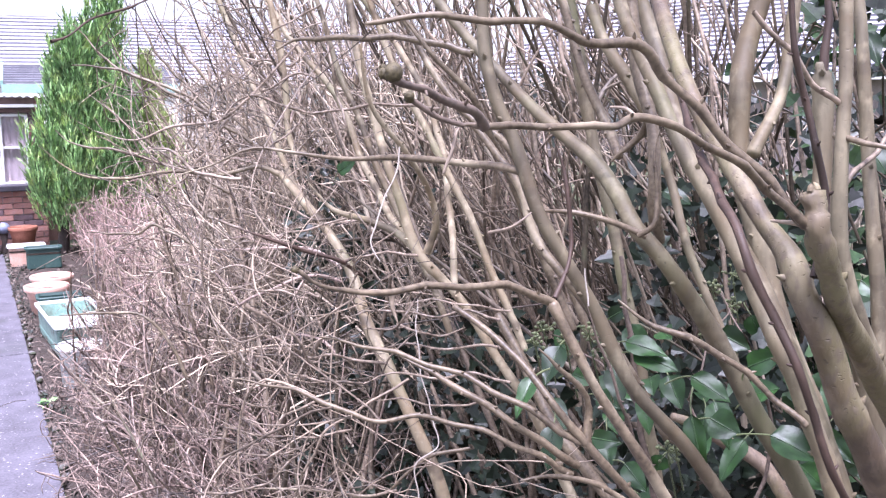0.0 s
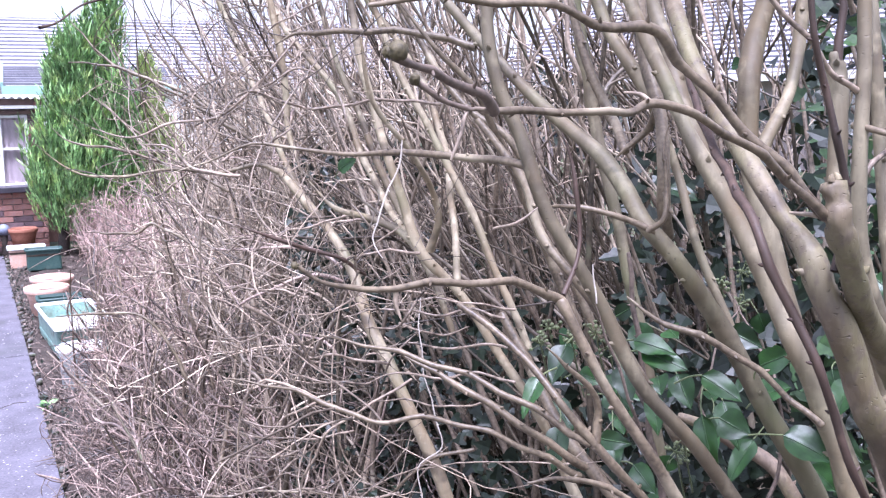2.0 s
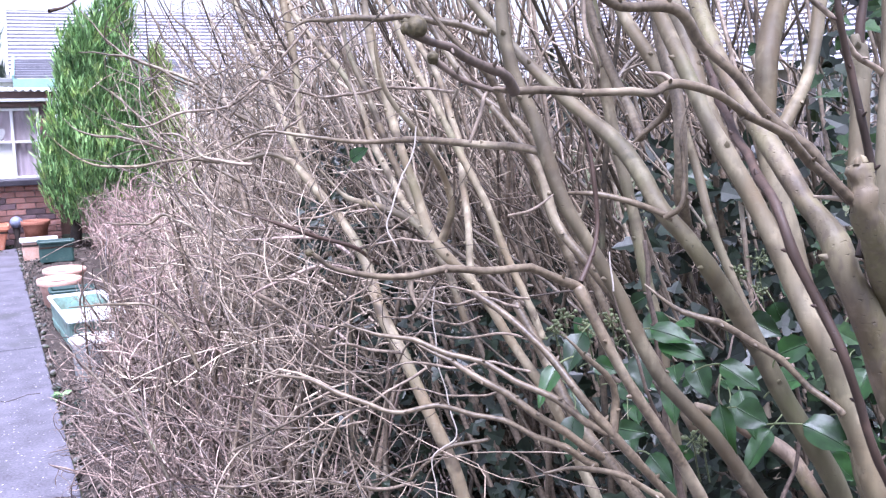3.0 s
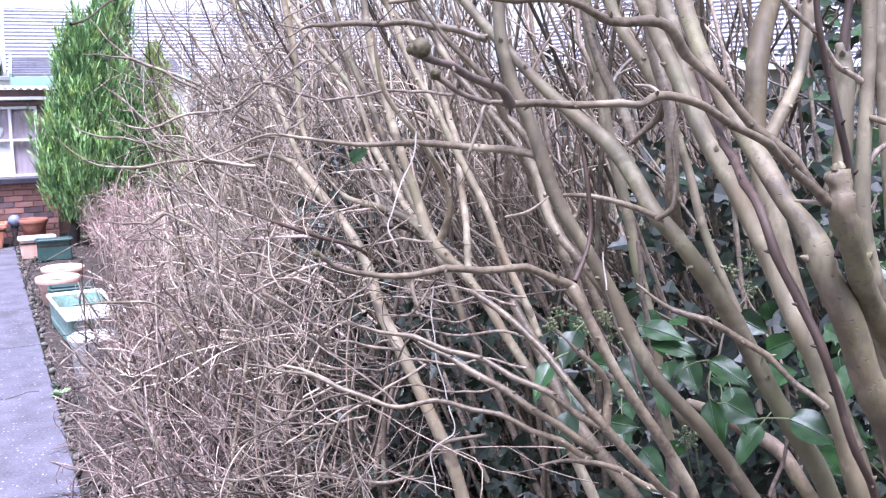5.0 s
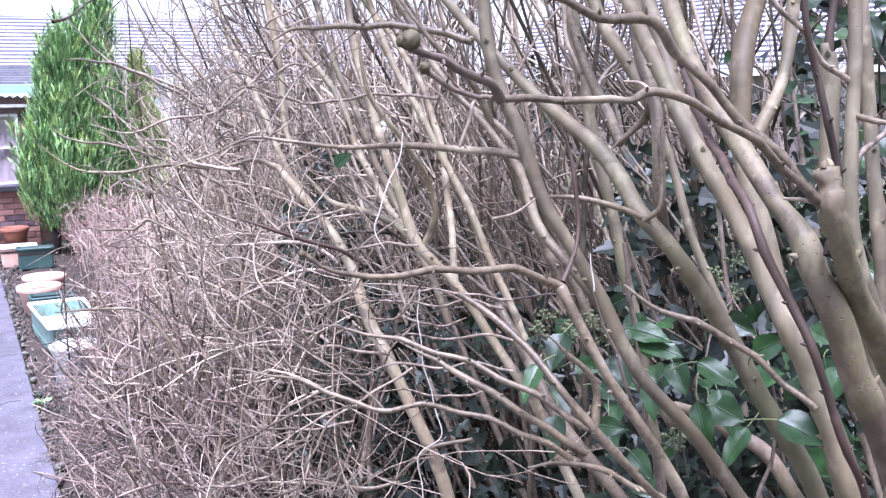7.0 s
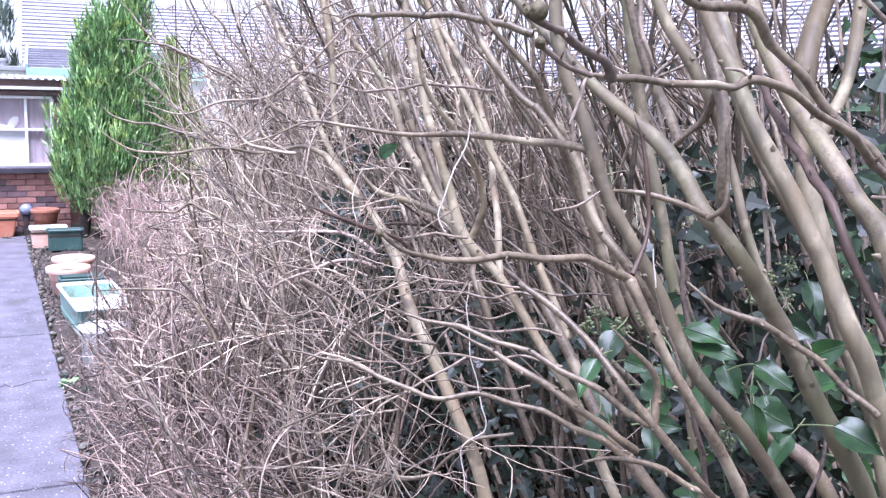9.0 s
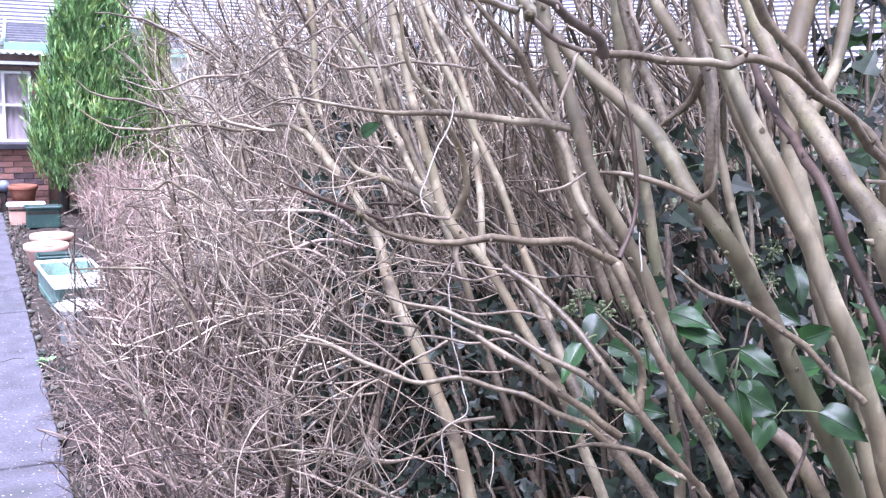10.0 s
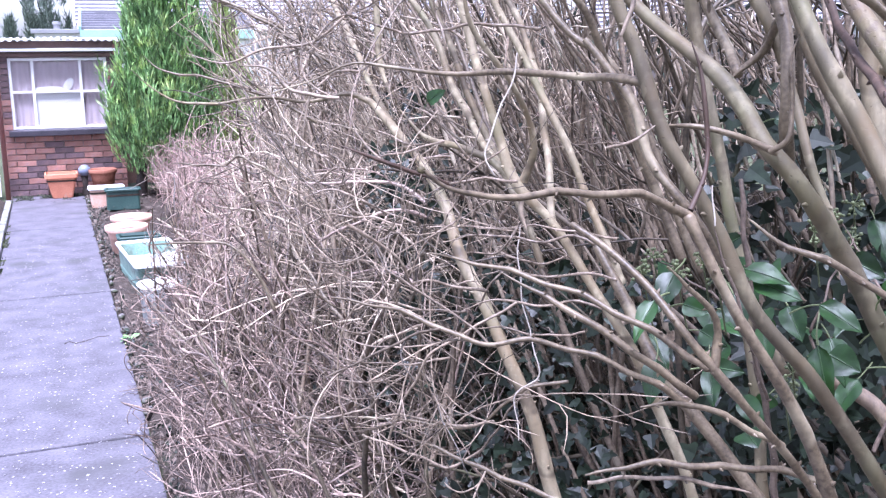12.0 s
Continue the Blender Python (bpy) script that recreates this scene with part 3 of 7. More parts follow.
def trough(name, label, at, length, width, h, mat, rim_mat=None, flare=0.85, rim=0.03, turn=0.0, fill=0.75, soil=COMPOST, grooves=0):
    t = thing(name, label, "planter", at, "pots along the path")
    t.rotation_euler = (0, 0, radians(turn))
    a, b, w = length / 2, width / 2, 0.010
    body = [(a * flare - 0.01, b * flare - 0.01, 0.02, 0.0), (a * flare, b * flare, 0.025, 0.008), (a - 0.018, b - 0.018, 0.03, h - rim),
            (a - 0.018 - w, b - 0.018 - w, 0.025, h - rim), (a * flare - w, b * flare - w, 0.02, 0.02)]
    part("body", tub_shell(body), mat, t, smooth=False)
    lip = [(a - 0.022, b - 0.022, 0.03, h - rim - 0.004), (a, b, 0.035, h - rim), (a, b, 0.035, h - 0.006), (a - 0.006, b - 0.006, 0.032, h), (a - 0.02, b - 0.02, 0.03, h), (a - 0.03, b - 0.03, 0.025, h - rim - 0.002)]
    lb = tub_shell(lip)
    caps = [f for f in lb.faces if len(f.verts) > 4]
    bmesh.ops.delete(lb, geom=caps, context="FACES_ONLY")
    part("rim", lb, rim_mat or mat, t, smooth=False)
    if soil:
        part("fill", tub_shell([(a * 0.9, b * 0.88, 0.02, h * fill - 0.02), (a * 0.9, b * 0.88, 0.02, h * fill)]), soil, t)
    for i in range(grooves):
        x = -a * 0.7 + 1.4 * a * i / max(1, grooves - 1)
        part("rib", box((0.012, 0.012, h * 0.7), (x, -b * (flare + 1) / 2 + 0.004, h * 0.42), 0.003, turn=Matrix.Rotation(math.atan((1 - flare) * b / h), 4, "X")), mat, t)
    return t


trough("planter", "square orange terracotta planter against the brick wall", (0.20, 13.22, 0.0), 0.385, 0.34, 0.305, TERRA, flare=0.62, rim=0.05)
pot("pot", "round weathered terracotta pot beside the wall", (0.69, 13.2, 0.02), 0.17, 0.31, TERRA_OLD, rim=0.05, flare=0.68)
trough("planter", "faded terracotta trough with a white rim", (0.66, 12.0, 0.03), 0.40, 0.22, 0.24, TERRA_PALE, WHITE_PLASTIC, flare=0.86)
trough("planter", "dark green plastic planting trough", (0.82, 11.75, 0.03), 0.39, 0.20, 0.235, GREEN_DARK, flare=0.92, rim=0.02, turn=-2)
pot("pot", "round faded pink terracotta bowl pot", (0.76, 9.75, 0.03), 0.19, 0.24, TERRA_PALE, flare=0.7, rim=0.04)
pot("pot", "round faded pink terracotta bowl pot with pale rim", (0.68, 9.25, 0.03), 0.185, 0.24, TERRA_PALE, flare=0.7, rim=0.05)
trough("planter", "small dark green plastic box behind the pale tub", (0.745, 8.80, 0.03), 0.36, 0.24, 0.23, GREEN_DARK, rim=0.02)
tub = trough("tub", "long pale green plastic storage tub with white worn edge", (0.785, 8.02, 0.03), 0.43, 1.04, 0.235, GREEN_MID, WHITE_PLASTIC, flare=0.88, rim=0.02, fill=0.30, soil=GREEN_PALE, turn=4)
X, Y = np.meshgrid(np.linspace(-0.20, 0.20, 22), np.linspace(-0.50, 0.02, 26), indexing="ij")
Z = np.array([[0.205 + 0.022 * noise.noise((9 * a, 9 * b, 2)) + 0.012 * noise.noise((24 * a, 24 * b, 5)) for a, b in zip(p, q)] for p, q in zip(X, Y)])
k = np.arange(X.size).reshape(X.shape)
attach("liner", mesh_from("liner", np.stack([X, Y, Z], -1), np.stack([k[:-1, :-1], k[1:, :-1], k[1:, 1:], k[:-1, 1:]], -1).reshape(-1, 4), WHITE_PLASTIC, True), tub, "crumpled white plastic sheet filling one end")
pot("bucket", "round white plastic bucket with a worn rim", (0.715, 6.80, 0.03), 0.155, 0.265, WHITE_PLASTIC, flare=0.80, rim=0.025, fill=0.9, soil=False)
ball = thing("garden_ball", "small blue grey glazed ball resting on the soil", "ornament", (0.475, 13.28, 0.0))
bb = bmesh.new()
bmesh.ops.create_icosphere(bb, subdivisions=4, radius=0.075, matrix=Matrix.Translation((0, 0, 0.31)))
part("globe", bb, BLUE_GLAZE, ball, smooth=True)
part("stand", lathe([(0.055, 0), (0.05, 0.02), (0.03, 0.12), (0.045, 0.25), (0.04, 0.25)], 16), CONIFER_BARK, ball, smooth=True)


# ---- conifers ----
def conifer(name, label, at, height, radius, n, mat, size, lean=0.0, peaks=((0, 0, 1.0, 1.0),), plume=1.0):
    tree = thing(name, label, "tree", at)
    trunk = grow(np.array([[0, 0, -0.05]]), np.array([[lean, 0, 1.0]]), np.array([height * 0.45]), 8, 0.02, 0)
    V, F = tubes(trunk, taper(np.array([radius * 0.12]), np.array([0.01]), 8), 8)
    attach("trunk", mesh_from("trunk", V, F, CONIFER_BARK, True), tree)
    pts, nor = [], []
    plumes = int(150 * plume)
    for px, py, share, top in peaks:
        u = rng.uniform(0, 1, plumes) ** 1.1
        ang = rng.uniform(0, 2 * np.pi, plumes)
        r = radius * share * np.minimum(1, 3.4 * u + 0.25) * (1 - u) ** 1.15 * rng.uniform(0.72, 1.0, plumes)
        z = 0.055 * height + u * height * 0.84 * top
        foot = np.stack([px + r * np.cos(ang) + lean * z, py + r * np.sin(ang), z], 1)
        out = np.stack([np.cos(ang), np.sin(ang), np.zeros(plumes)], 1)
        m = max(4, int(n * share / sum(p[2] for p in peaks) / plumes))
        k = np.repeat(np.arange(plumes), m)
        v = rng.uniform(0, 1, len(k))
        wide = radius * 0.15 * np.sin(np.pi * np.clip(v * 0.9 + 0.12, 0, 1)) ** 0.7 * rng.uniform(0.5, 1, len(k)) ** 0.5
        side = rng.normal(0, 1, (len(k), 3)) * np.array([1, 1, 0.2])
        side /= np.linalg.norm(side, axis=1, keepdims=True)
        tall = height * 0.15 * rng.uniform(0.7, 1.3, plumes)[k]
        pts.append(foot[k] + side * wide[:, None] + out[k] * (v * tall * 0.16)[:, None] + np.stack([0 * v, 0 * v, v * tall], 1))
        nor.append(side + 0.5 * out[k])
    p, o = np.concatenate(pts), np.concatenate(nor)
    o /= np.linalg.norm(o, axis=1, keepdims=True)
    m = len(p)
    # sprays point up and outward
    y = o * rng.uniform(0.0, 0.45, (m, 1)) + np.array([0, 0, 1.0]) + rng.normal(0, 0.2, (m, 3))
    y /= np.linalg.norm(y, axis=1, keepdims=True)
    x = np.cross(y, o + rng.normal(0, 0.5, (m, 3)))
    x /= np.linalg.norm(x, axis=1, keepdims=True)
    z = np.cross(x, y)
    s = size * rng.uniform(0.6, 1.5, m)
    loc = np.array([(0.0, 0, 0), (0.11, 0.4, 0.05), (0.03, 0.5, 0), (0.085, 0.85, 0.04), (0, 1.3, 0.1), (-0.085, 0.8, 0.05), (-0.03, 0.48, 0), (-0.11, 0.36, 0.04)])
    V = p[:, None] + s[:, None, None] * (loc[None, :, 0:1] * x[:, None] + loc[None, :, 1:2] * y[:, None] + loc[None, :, 2:3] * z[:, None])
    f = np.array([(0, 1, 2, 7), (7, 2, 6, 0), (6, 2, 3, 5), (5, 3, 4, 6)])
    F = (np.arange(m)[:, None, None] * 8 + f[None]).reshape(-1, 4)
    attach("crown", mesh_from("crown", V.reshape(-1, 3), F, mat), tree)
    return tree


conifer("conifer", "bright green upright garden conifer beside the outhouse", (1.09, 12.75, 0), 4.2, 0.63, 24000, CONIFER, 0.12, lean=0.11, peaks=((0.06, -0.05, 0.92, 0.54), (0.38, 0.10, 0.74, 0.86), (0.32, 0.05, 0.85, 0.33), (0.68, 0.25, 0.55, 0.38)), plume=0.6)
conifer("conifer", "small yellow green conifer behind the hedge", (2.34, 13.5, 0), 2.35, 0.58, 7000, CONIFER_GOLD, 0.11, plume=0.5)
conifer("far_tree", "tall dark conifer behind the bungalow", (0.42, 56, 0), 11.0, 1.35, 6000, CONIFER_FAR, 0.4, plume=0.5)
conifer("far_tree", "hazy conifer far behind the gardens", (-1.75, 68, 0), 3.6, 0.9, 2500, CONIFER_FAR, 0.4, plume=0.4)


# ---- bungalows beyond ----
def tiled_slope(name, parent, x0, x1, y0, z0, y1, z1, courses, mat):
    """One sheet of overlapping tile courses, stepped from the eaves (y0, z0) up to the ridge (y1, z1)."""
    cols = max(2, int((x1 - x0) / 0.6))
    xs = np.linspace(x0, x1, cols + 1)
    prof = []
    for c in range(courses):
        for u, lift in ((c, 0.0), (c + 0.02, 0.075), (c + 1, 0.015)):
            prof.append((y0 + (y1 - y0) * u / courses, z0 + (z1 - z0) * u / courses + lift))
    V = [(x, y, z + 0.008 * noise.noise((x * 2.3, i * 0.9, 0))) for x in xs for i, (y, z) in enumerate(prof)]
    k = np.arange(len(V)).reshape(len(xs), len(prof))
    F = np.stack([k[:-1, :-1], k[1:, :-1], k[1:, 1:], k[:-1, 1:]], -1).reshape(-1, 4)
    me = mesh_from(name, V, F, mat)
    # risers take the painted shadow colour
    me.materials.append(TILE_LIP_SHADE)
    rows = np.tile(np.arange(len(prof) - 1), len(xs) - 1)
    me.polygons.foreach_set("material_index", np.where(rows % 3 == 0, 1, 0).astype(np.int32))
    return attach(name, me, parent, "wet grey concrete roof tiles in courses")


def bungalow(label, at, turn, length, eave, ridge, half, porch=True, wall_mat=WALL_COAT):
    h = thing("bungalow", label, "house", at)
    h.rotation_euler = (0, 0, radians(turn))
    part("wall", box((length, half * 2 - 0.8, eave), (length / 2, half, eave / 2)), wall_mat, h)
    tiled_slope("roof", h, -0.15, length + 0.15, -0.1, eave, half, ridge, 17, TILE)
    tiled_slope("roof", h, -0.15, length + 0.15, 2 * half + 0.1, eave, half, ridge, 17, TILE)
    part("ridge", box((length + 0.3, 0.2, 0.09), (length / 2, half, ridge + 0.03), 0.03), TILE, h)
    run = math.hypot(half, ridge - eave)
    for s in (0, 1):
        for x in (-0.2, length + 0.2):
            part("bargeboard", box((0.06, run + 0.2, 0.22), (x, half * (0.5 + s), (eave + ridge) / 2 - 0.05), turn=Matrix.Rotation(math.atan2(ridge - eave, half) * (1 - 2 * s), 4, "X")), PAINT, h)
    for x in (-0.02, length + 0.02):
        g = bmesh.new()
        g.faces.new([g.verts.new(v) for v in ((x, 0.2, eave - 0.05), (x, 2 * half - 0.2, eave - 0.05), (x, half, ridge - 0.1))])
        bmesh.ops.extrude_face_region(g, geom=g.faces[:])
        part("gable", g, WALL_COAT, h)
    part("fascia", box((length + 0.2, 0.05, 0.2), (length / 2, -0.1, eave - 0.05)), PAINT, h)
    x = 1.2
    while x < length - 1.5:
        w = part("window", box((1.5, 0.06, 1.1), (x + 0.75, 0.37, 1.45)), PAINT, h, "white framed casement window")
        for k in range(2):
            part("pane", box((0.65, 0.02, 0.95), (x + 0.4 + 0.7 * k, 0.33, 1.45)), GLASS, w)
        x += 3.6
    if porch:
        tiled_slope("porch_roof", h, 0.1, 5.2, -4.6, 2.42, -2.2, 3.05, 8, TILE_DARK)
        part("porch_fascia", box((5.2, 0.06, 0.26), (2.65, -4.62, 2.27)), GREEN_TRIM, h, "pale green painted fascia board")
        part("porch_wall", box((4.9, 4.3, 2.15), (2.65, -2.3, 1.075)), WALL_COAT, h)
        part("porch_verge", box((0.08, 2.5, 0.14), (0.06, -3.4, 2.76), turn=Matrix.Rotation(math.atan2(0.63, 2.4), 4, "X")), GREEN_TRIM, h)
        part("porch_ceiling", box((5.0, 2.3, 0.06), (2.65, -3.4, 2.2)), PAINT, h)
    return h


bungalow("pale bungalow with wet grey tiled roof and porch", (1.35, 36.4, 0), -3, 15.0, 2.65, 5.05, 4.0)
bungalow("neighbouring bungalow with wet grey tiled roof", (16.2, 30.0, 0), -78, 16.0, 2.4, 4.9, 4.0, porch=False, wall_mat=HOUSE_BRICK)
shed = thing("shed", "grey flat-roofed shed behind the outhouse", "shed", (0.55, 33.0, 0))
part("wall", box((1.3, 1.4, 2.3), (0, 0, 1.15), 0.01), WALL_COAT, shed)
part("roof", box((1.5, 1.6, 0.14), (0, 0, 2.37), 0.02), GREY_FELT, shed)
part("vent", lathe([(0.10, 2.3), (0.10, 2.58), (0.13, 2.59), (0.13, 2.66), (0.02, 2.68)], 12), GREY_FELT, shed)


# ---- fence behind the hedge: unseen, added to stop light ----
fence = thing("fence", "low dark board fence behind the hedge, unseen, added to stop light", "fence", (2.75, 0, 0), kind="structure")
for i in range(8):
    part("fence_post", box((0.09, 0.09, 1.35), (0.05, -1.0 + 2.05 * i, 0.66), 0.006), FENCE_MAT, fence)
for i in range(96):
    part("board", box((0.022, 0.142, 1.22 + rng.normal(0, 0.01)), (rng.normal(0, 0.004), -1.0 + 0.15 * i, 0.60), 0.0), FENCE_MAT, fence)
for z in (0.3, 1.0):
    part("fence_rail", box((0.04, 14.3, 0.08), (0.045, 6.1, z)), FENCE_MAT, fence)


back_fence = thing("fence", "red brown board fence along the end of the garden", "fence", (0, 14.3, 0), kind="structure")
for i in range(52):
    part("board", box((0.145, 0.022, 1.12 + rng.normal(0, 0.012)), (1.12 + 0.15 * i, rng.normal(0, 0.004), 0.55), 0.0), RED_FENCE, back_fence)
for i in range(5):
    part("fence_post", box((0.09, 0.09, 1.16), (1.1 + 1.9 * i, 0.06, 0.57), 0.006), RED_FENCE, back_fence)


# ---- hedge: named limbs ----
SHRUBS = {}


def shrub(name):
    labels = {
        "near": "bare shrub with thick cut-back pale stems",
        "tall": "bare shrub with tall smooth leaning pale stems",
        "forked": "bare shrub with reddish forked stems and buds",
        "mossy": "bare shrub with mossy pale stem and long twigs",
        "ivy": "mature ivy with glossy dark green leaves and berries",
    }
    bases = {"near": (1.08, 0.88, 0), "tall": (1.15, 1.2, 0), "forked": (0.9, 1.2, 0), "mossy": (1.08, 1.95, 0), "ivy": (1.18, 1.25, 0)}
    t = thing("ivy_plant" if name == "ivy" else "bare_shrub", labels[name], "ivy" if name == "ivy" else "shrub", bases[name], "" if name == "ivy" else "hedge of bare shrubs")
    SHRUBS[name] = t
    t["bark"] = name
    return t


def smooth_line(pts, gap=0.012):
    """A smooth line through control points (x, y, z, radius), its bends spread by the distance between the points."""
    p = np.array(pts, dtype=float)
    step = np.linalg.norm(np.diff(p[:, :3], axis=0), axis=1) ** 0.75 + 1e-6
    at = np.concatenate([[0], np.cumsum(step)])
    slope = np.diff(p, axis=0) / step[:, None]
    way = np.concatenate([slope[:1], (slope[:-1] * step[1:, None] + slope[1:] * step[:-1, None]) / (step[1:] + step[:-1])[:, None], slope[-1:]])
    out = []
    for i in range(len(p) - 1):
        n = max(3, int(np.linalg.norm(p[i + 1, :3] - p[i, :3]) / gap))
        u = np.linspace(0, 1, n, endpoint=False)[:, None]
        h = step[i]
        out.append((2 * u ** 3 - 3 * u ** 2 + 1) * p[i] + (u ** 3 - 2 * u ** 2 + u) * h * way[i] + (3 * u ** 2 - 2 * u ** 3) * p[i + 1] + (u ** 3 - u ** 2) * h * way[i + 1])
    return np.concatenate(out + [p[-1:]])


GROWN = []


def limb(plant, kind, pts, bud=False, skin=None, label="", taper_end=True, rough=0.0):
    line = smooth_line(pts, 0.012 if max(q[3] for q in pts) > 0.004 else 0.006)
    xyz, r = line[:, :3], np.maximum(line[:, 3], 0.0004)
    step = np.linalg.norm(np.diff(xyz, axis=0), axis=1)
    s = np.concatenate([[0], np.cumsum(step)])
    thick_limb = r.max() > 0.008
    # swollen joints and small unevenness
    gap = max(0.035, 9 * float(np.mean(r)))
    shift = rng.uniform(0, gap)
    near_joint = np.abs((s + shift) % gap - gap / 2)
    r = r * (1 + (0.14 * np.exp(-(near_joint / (1.6 * r)) ** 2) if r.max() < 0.007 else 0.075 * np.exp(-(near_joint / (0.45 * r)) ** 2)) + (0.03 if r.max() < 0.008 else 0.028) * np.sin(s * 90 + shift * 50) * rng.uniform(0.3, 1) + (0.03 * np.sin(s * 37 + shift * 80) if thick_limb else 0))
    xyz = xyz + np.stack([np.sin(s * 31 + shift * 9), np.cos(s * 27 + shift * 7), np.sin(s * 23)], 1) * ((0.22 if r.max() < 0.008 else 0.16) * r[:, None])
    if r.max() < 0.0065 and len(s) > 6:
        # thin shoots bend a little to and fro from joint to joint
        side = np.cross(xyz[-1] - xyz[0], rng.normal(0, 1, 3))
        side /= np.linalg.norm(side) + 1e-9
        zig = np.abs(((s + shift - gap / 2) / gap) % 2 - 1) - 0.5
        xyz = xyz + side[None] * (zig * min(0.0045, 0.13 * gap) * np.clip(s / 0.03, 0, 1) * np.clip((s[-1] - s) / 0.02, 0, 1))[:, None]
    if kind == "branch" and taper_end and not bud and plant["bark"] != "near":
        v = s / s[-1] if r[-1] < r[0] else 1 - s / s[-1]
        r = r * (1 - 0.6 * np.clip((v - 0.72) / 0.28, 0, 1))
    tip = xyz[-1] + (xyz[-1] - xyz[-2]) / (np.linalg.norm(xyz[-1] - xyz[-2]) + 1e-9) * r[-1] * 0.5
    xyz, r = np.concatenate([xyz, [tip, tip]]), np.concatenate([r, [r[-1] * 0.8, 0.0001]])
    k = 26 if rough else (12 if r.max() > 0.008 else 8)
    base = np.array(plant.location)
    batches = [tubes((xyz - base)[None], r[None], k)]
    if rough:
        skin_v, ax = batches[0][0], np.repeat(xyz - base, k, 0)
        out = (skin_v - ax) / (np.linalg.norm(skin_v - ax, axis=1, keepdims=True) + 1e-9)
        high = np.repeat(0.25 + 0.75 * np.clip((np.concatenate([s, s[-1:], s[-1:]]) - s[-1] + 0.09) / 0.05, 0, 1), k)
        push = np.array([noise.noise(Vector(v) * 90) + 0.7 * noise.noise(Vector(v) * 210) + 0.6 * noise.noise((v[0] * 30, v[1] * 30, v[2] * 420)) for v in skin_v])
        batches = [(skin_v + out * (rough * high * push)[:, None], batches[0][1])]
    if thick_limb:
        # small warts on the bark
        m = int(s[-1] * 12)
        pick = rng.integers(2, len(s) - 2, m)
        d = np.cross(np.gradient(xyz, axis=0)[pick], rng.normal(0, 1, (m, 3)))
        d /= np.linalg.norm(d, axis=1, keepdims=True) + 1e-9
        size = rng.uniform(0.0006, 0.0014, m)
        P = np.stack([xyz[pick] - base + d * (r[pick] * 0.93 + size * q)[:, None] for q in (0, 0.3, 0.62)], 1)
        batches.append(tubes(P, size[:, None] * np.array([[1.2, 0.9, 0.1]]), 6))
    # leaf scars and short buds at the joints
    joints = [i for i in range(2, len(s) - 2) if near_joint[i] < near_joint[i - 1] and near_joint[i] <= near_joint[i + 1]]
    if joints:
        d = np.cross(np.gradient(xyz, axis=0)[joints], rng.normal(0, 1, (len(joints), 3)))
        d /= np.linalg.norm(d, axis=1, keepdims=True) + 1e-9
        d = d + 0.6 * np.gradient(xyz, axis=0)[joints] / (np.linalg.norm(np.gradient(xyz, axis=0)[joints], axis=1, keepdims=True) + 1e-9)
        rr = r[joints]
        P = grow(xyz[joints] + d * rr[:, None] * 0.6 - base, d, rr * 0.6 + 0.003, 3, 0.05, 0)
        R = np.stack([np.minimum(rr * 0.4, 0.003), np.minimum(rr * 0.42, 0.0032), np.full(len(rr), 0.0005)], 1)
        batches.append(tubes(P, R, 6))
    V, F = merged(batches)
    tone = plant["bark"]
    thick = float(np.max(line[:, 3]))
    mat = BARK if thick > 0.0085 and tone != "forked" else (BARK_RED if thick > 0.0028 else TWIG_NEAR)
    mat = BARK_DARK if tone == "ivy" else (BARK_PALE if tone == "mossy" and thick > 0.0042 else (BARK_NEAR if rough else mat))
    ob = attach(kind, mesh_from(kind, V, F, skin or mat, True), plant, label)
    if bud:
        b = bmesh.new()
        for q in range(8):
            bmesh.ops.create_icosphere(b, subdivisions=3, radius=float(line[-1, 3]) * (1.5 if q == 0 else rng.uniform(0.5, 0.95)),
                                       matrix=Matrix.Translation(Vector(xyz[-1] - base) + Vector(rng.normal(0, 0.55, 3)) * float(line[-1, 3])))
        for v in b.verts:
            v.co += Vector(rng.normal(0, 1, 3)) * 0.08 * float(line[-1, 3])
        part("bud", b, BUD, ob, "knobbly brown bud cluster", smooth=True)
    if bud and tone == "near":
        ob.data.materials[0] = BARK_DARK
    GROWN.append((plant, xyz[:-2], r[:-2], thick))
    return ob


def stump_head(at):
    """The splintered top of the cut stem."""
    plant = SHRUBS["near"]
    c = Vector(at) - plant.location
    for dx, dy, h, w in ((-0.004, -0.001, 0.005, 0.0030), (0.004, 0.001, 0.006, 0.0028)):
        root = np.array(c) + [dx, dy, 0.004]
        P = grow(root[None], np.array([[0.25 * dx * 100, 0.1, 1.0]]), np.array([h]), 5, 0.12, 0)
        V, F = tubes(P, np.array([[w, w * 0.9, w * 0.8, w * 0.45, 0.0003]]), 5)
        attach("splinter", mesh_from("splinter", V, F, BARK_NEAR, True), plant)


shrub_near = shrub("near")
limb(shrub_near, "stem", [(1.224, 1.100, -0.140, 0.0155), (1.180, 1.040, 0.390, 0.0150), (1.090, 0.970, 0.950, 0.0145), (0.950, 0.939, 1.445, 0.0121), (0.863, 0.918, 1.536, 0.0112), (0.802, 0.897, 1.595, 0.0105), (0.758, 0.880, 1.632, 0.0097), (0.721, 0.865, 1.664, 0.0092), (0.691, 0.851, 1.699, 0.0085), (0.676, 0.845, 1.718, 0.0086), (0.671, 0.844, 1.729, 0.0084), (0.671, 0.846, 1.740, 0.0072), (0.671, 0.848, 1.749, 0.0082)], rough=0.0026, label="thick cut-back stem with green algae")
stump_head((0.671, 0.848, 1.750))
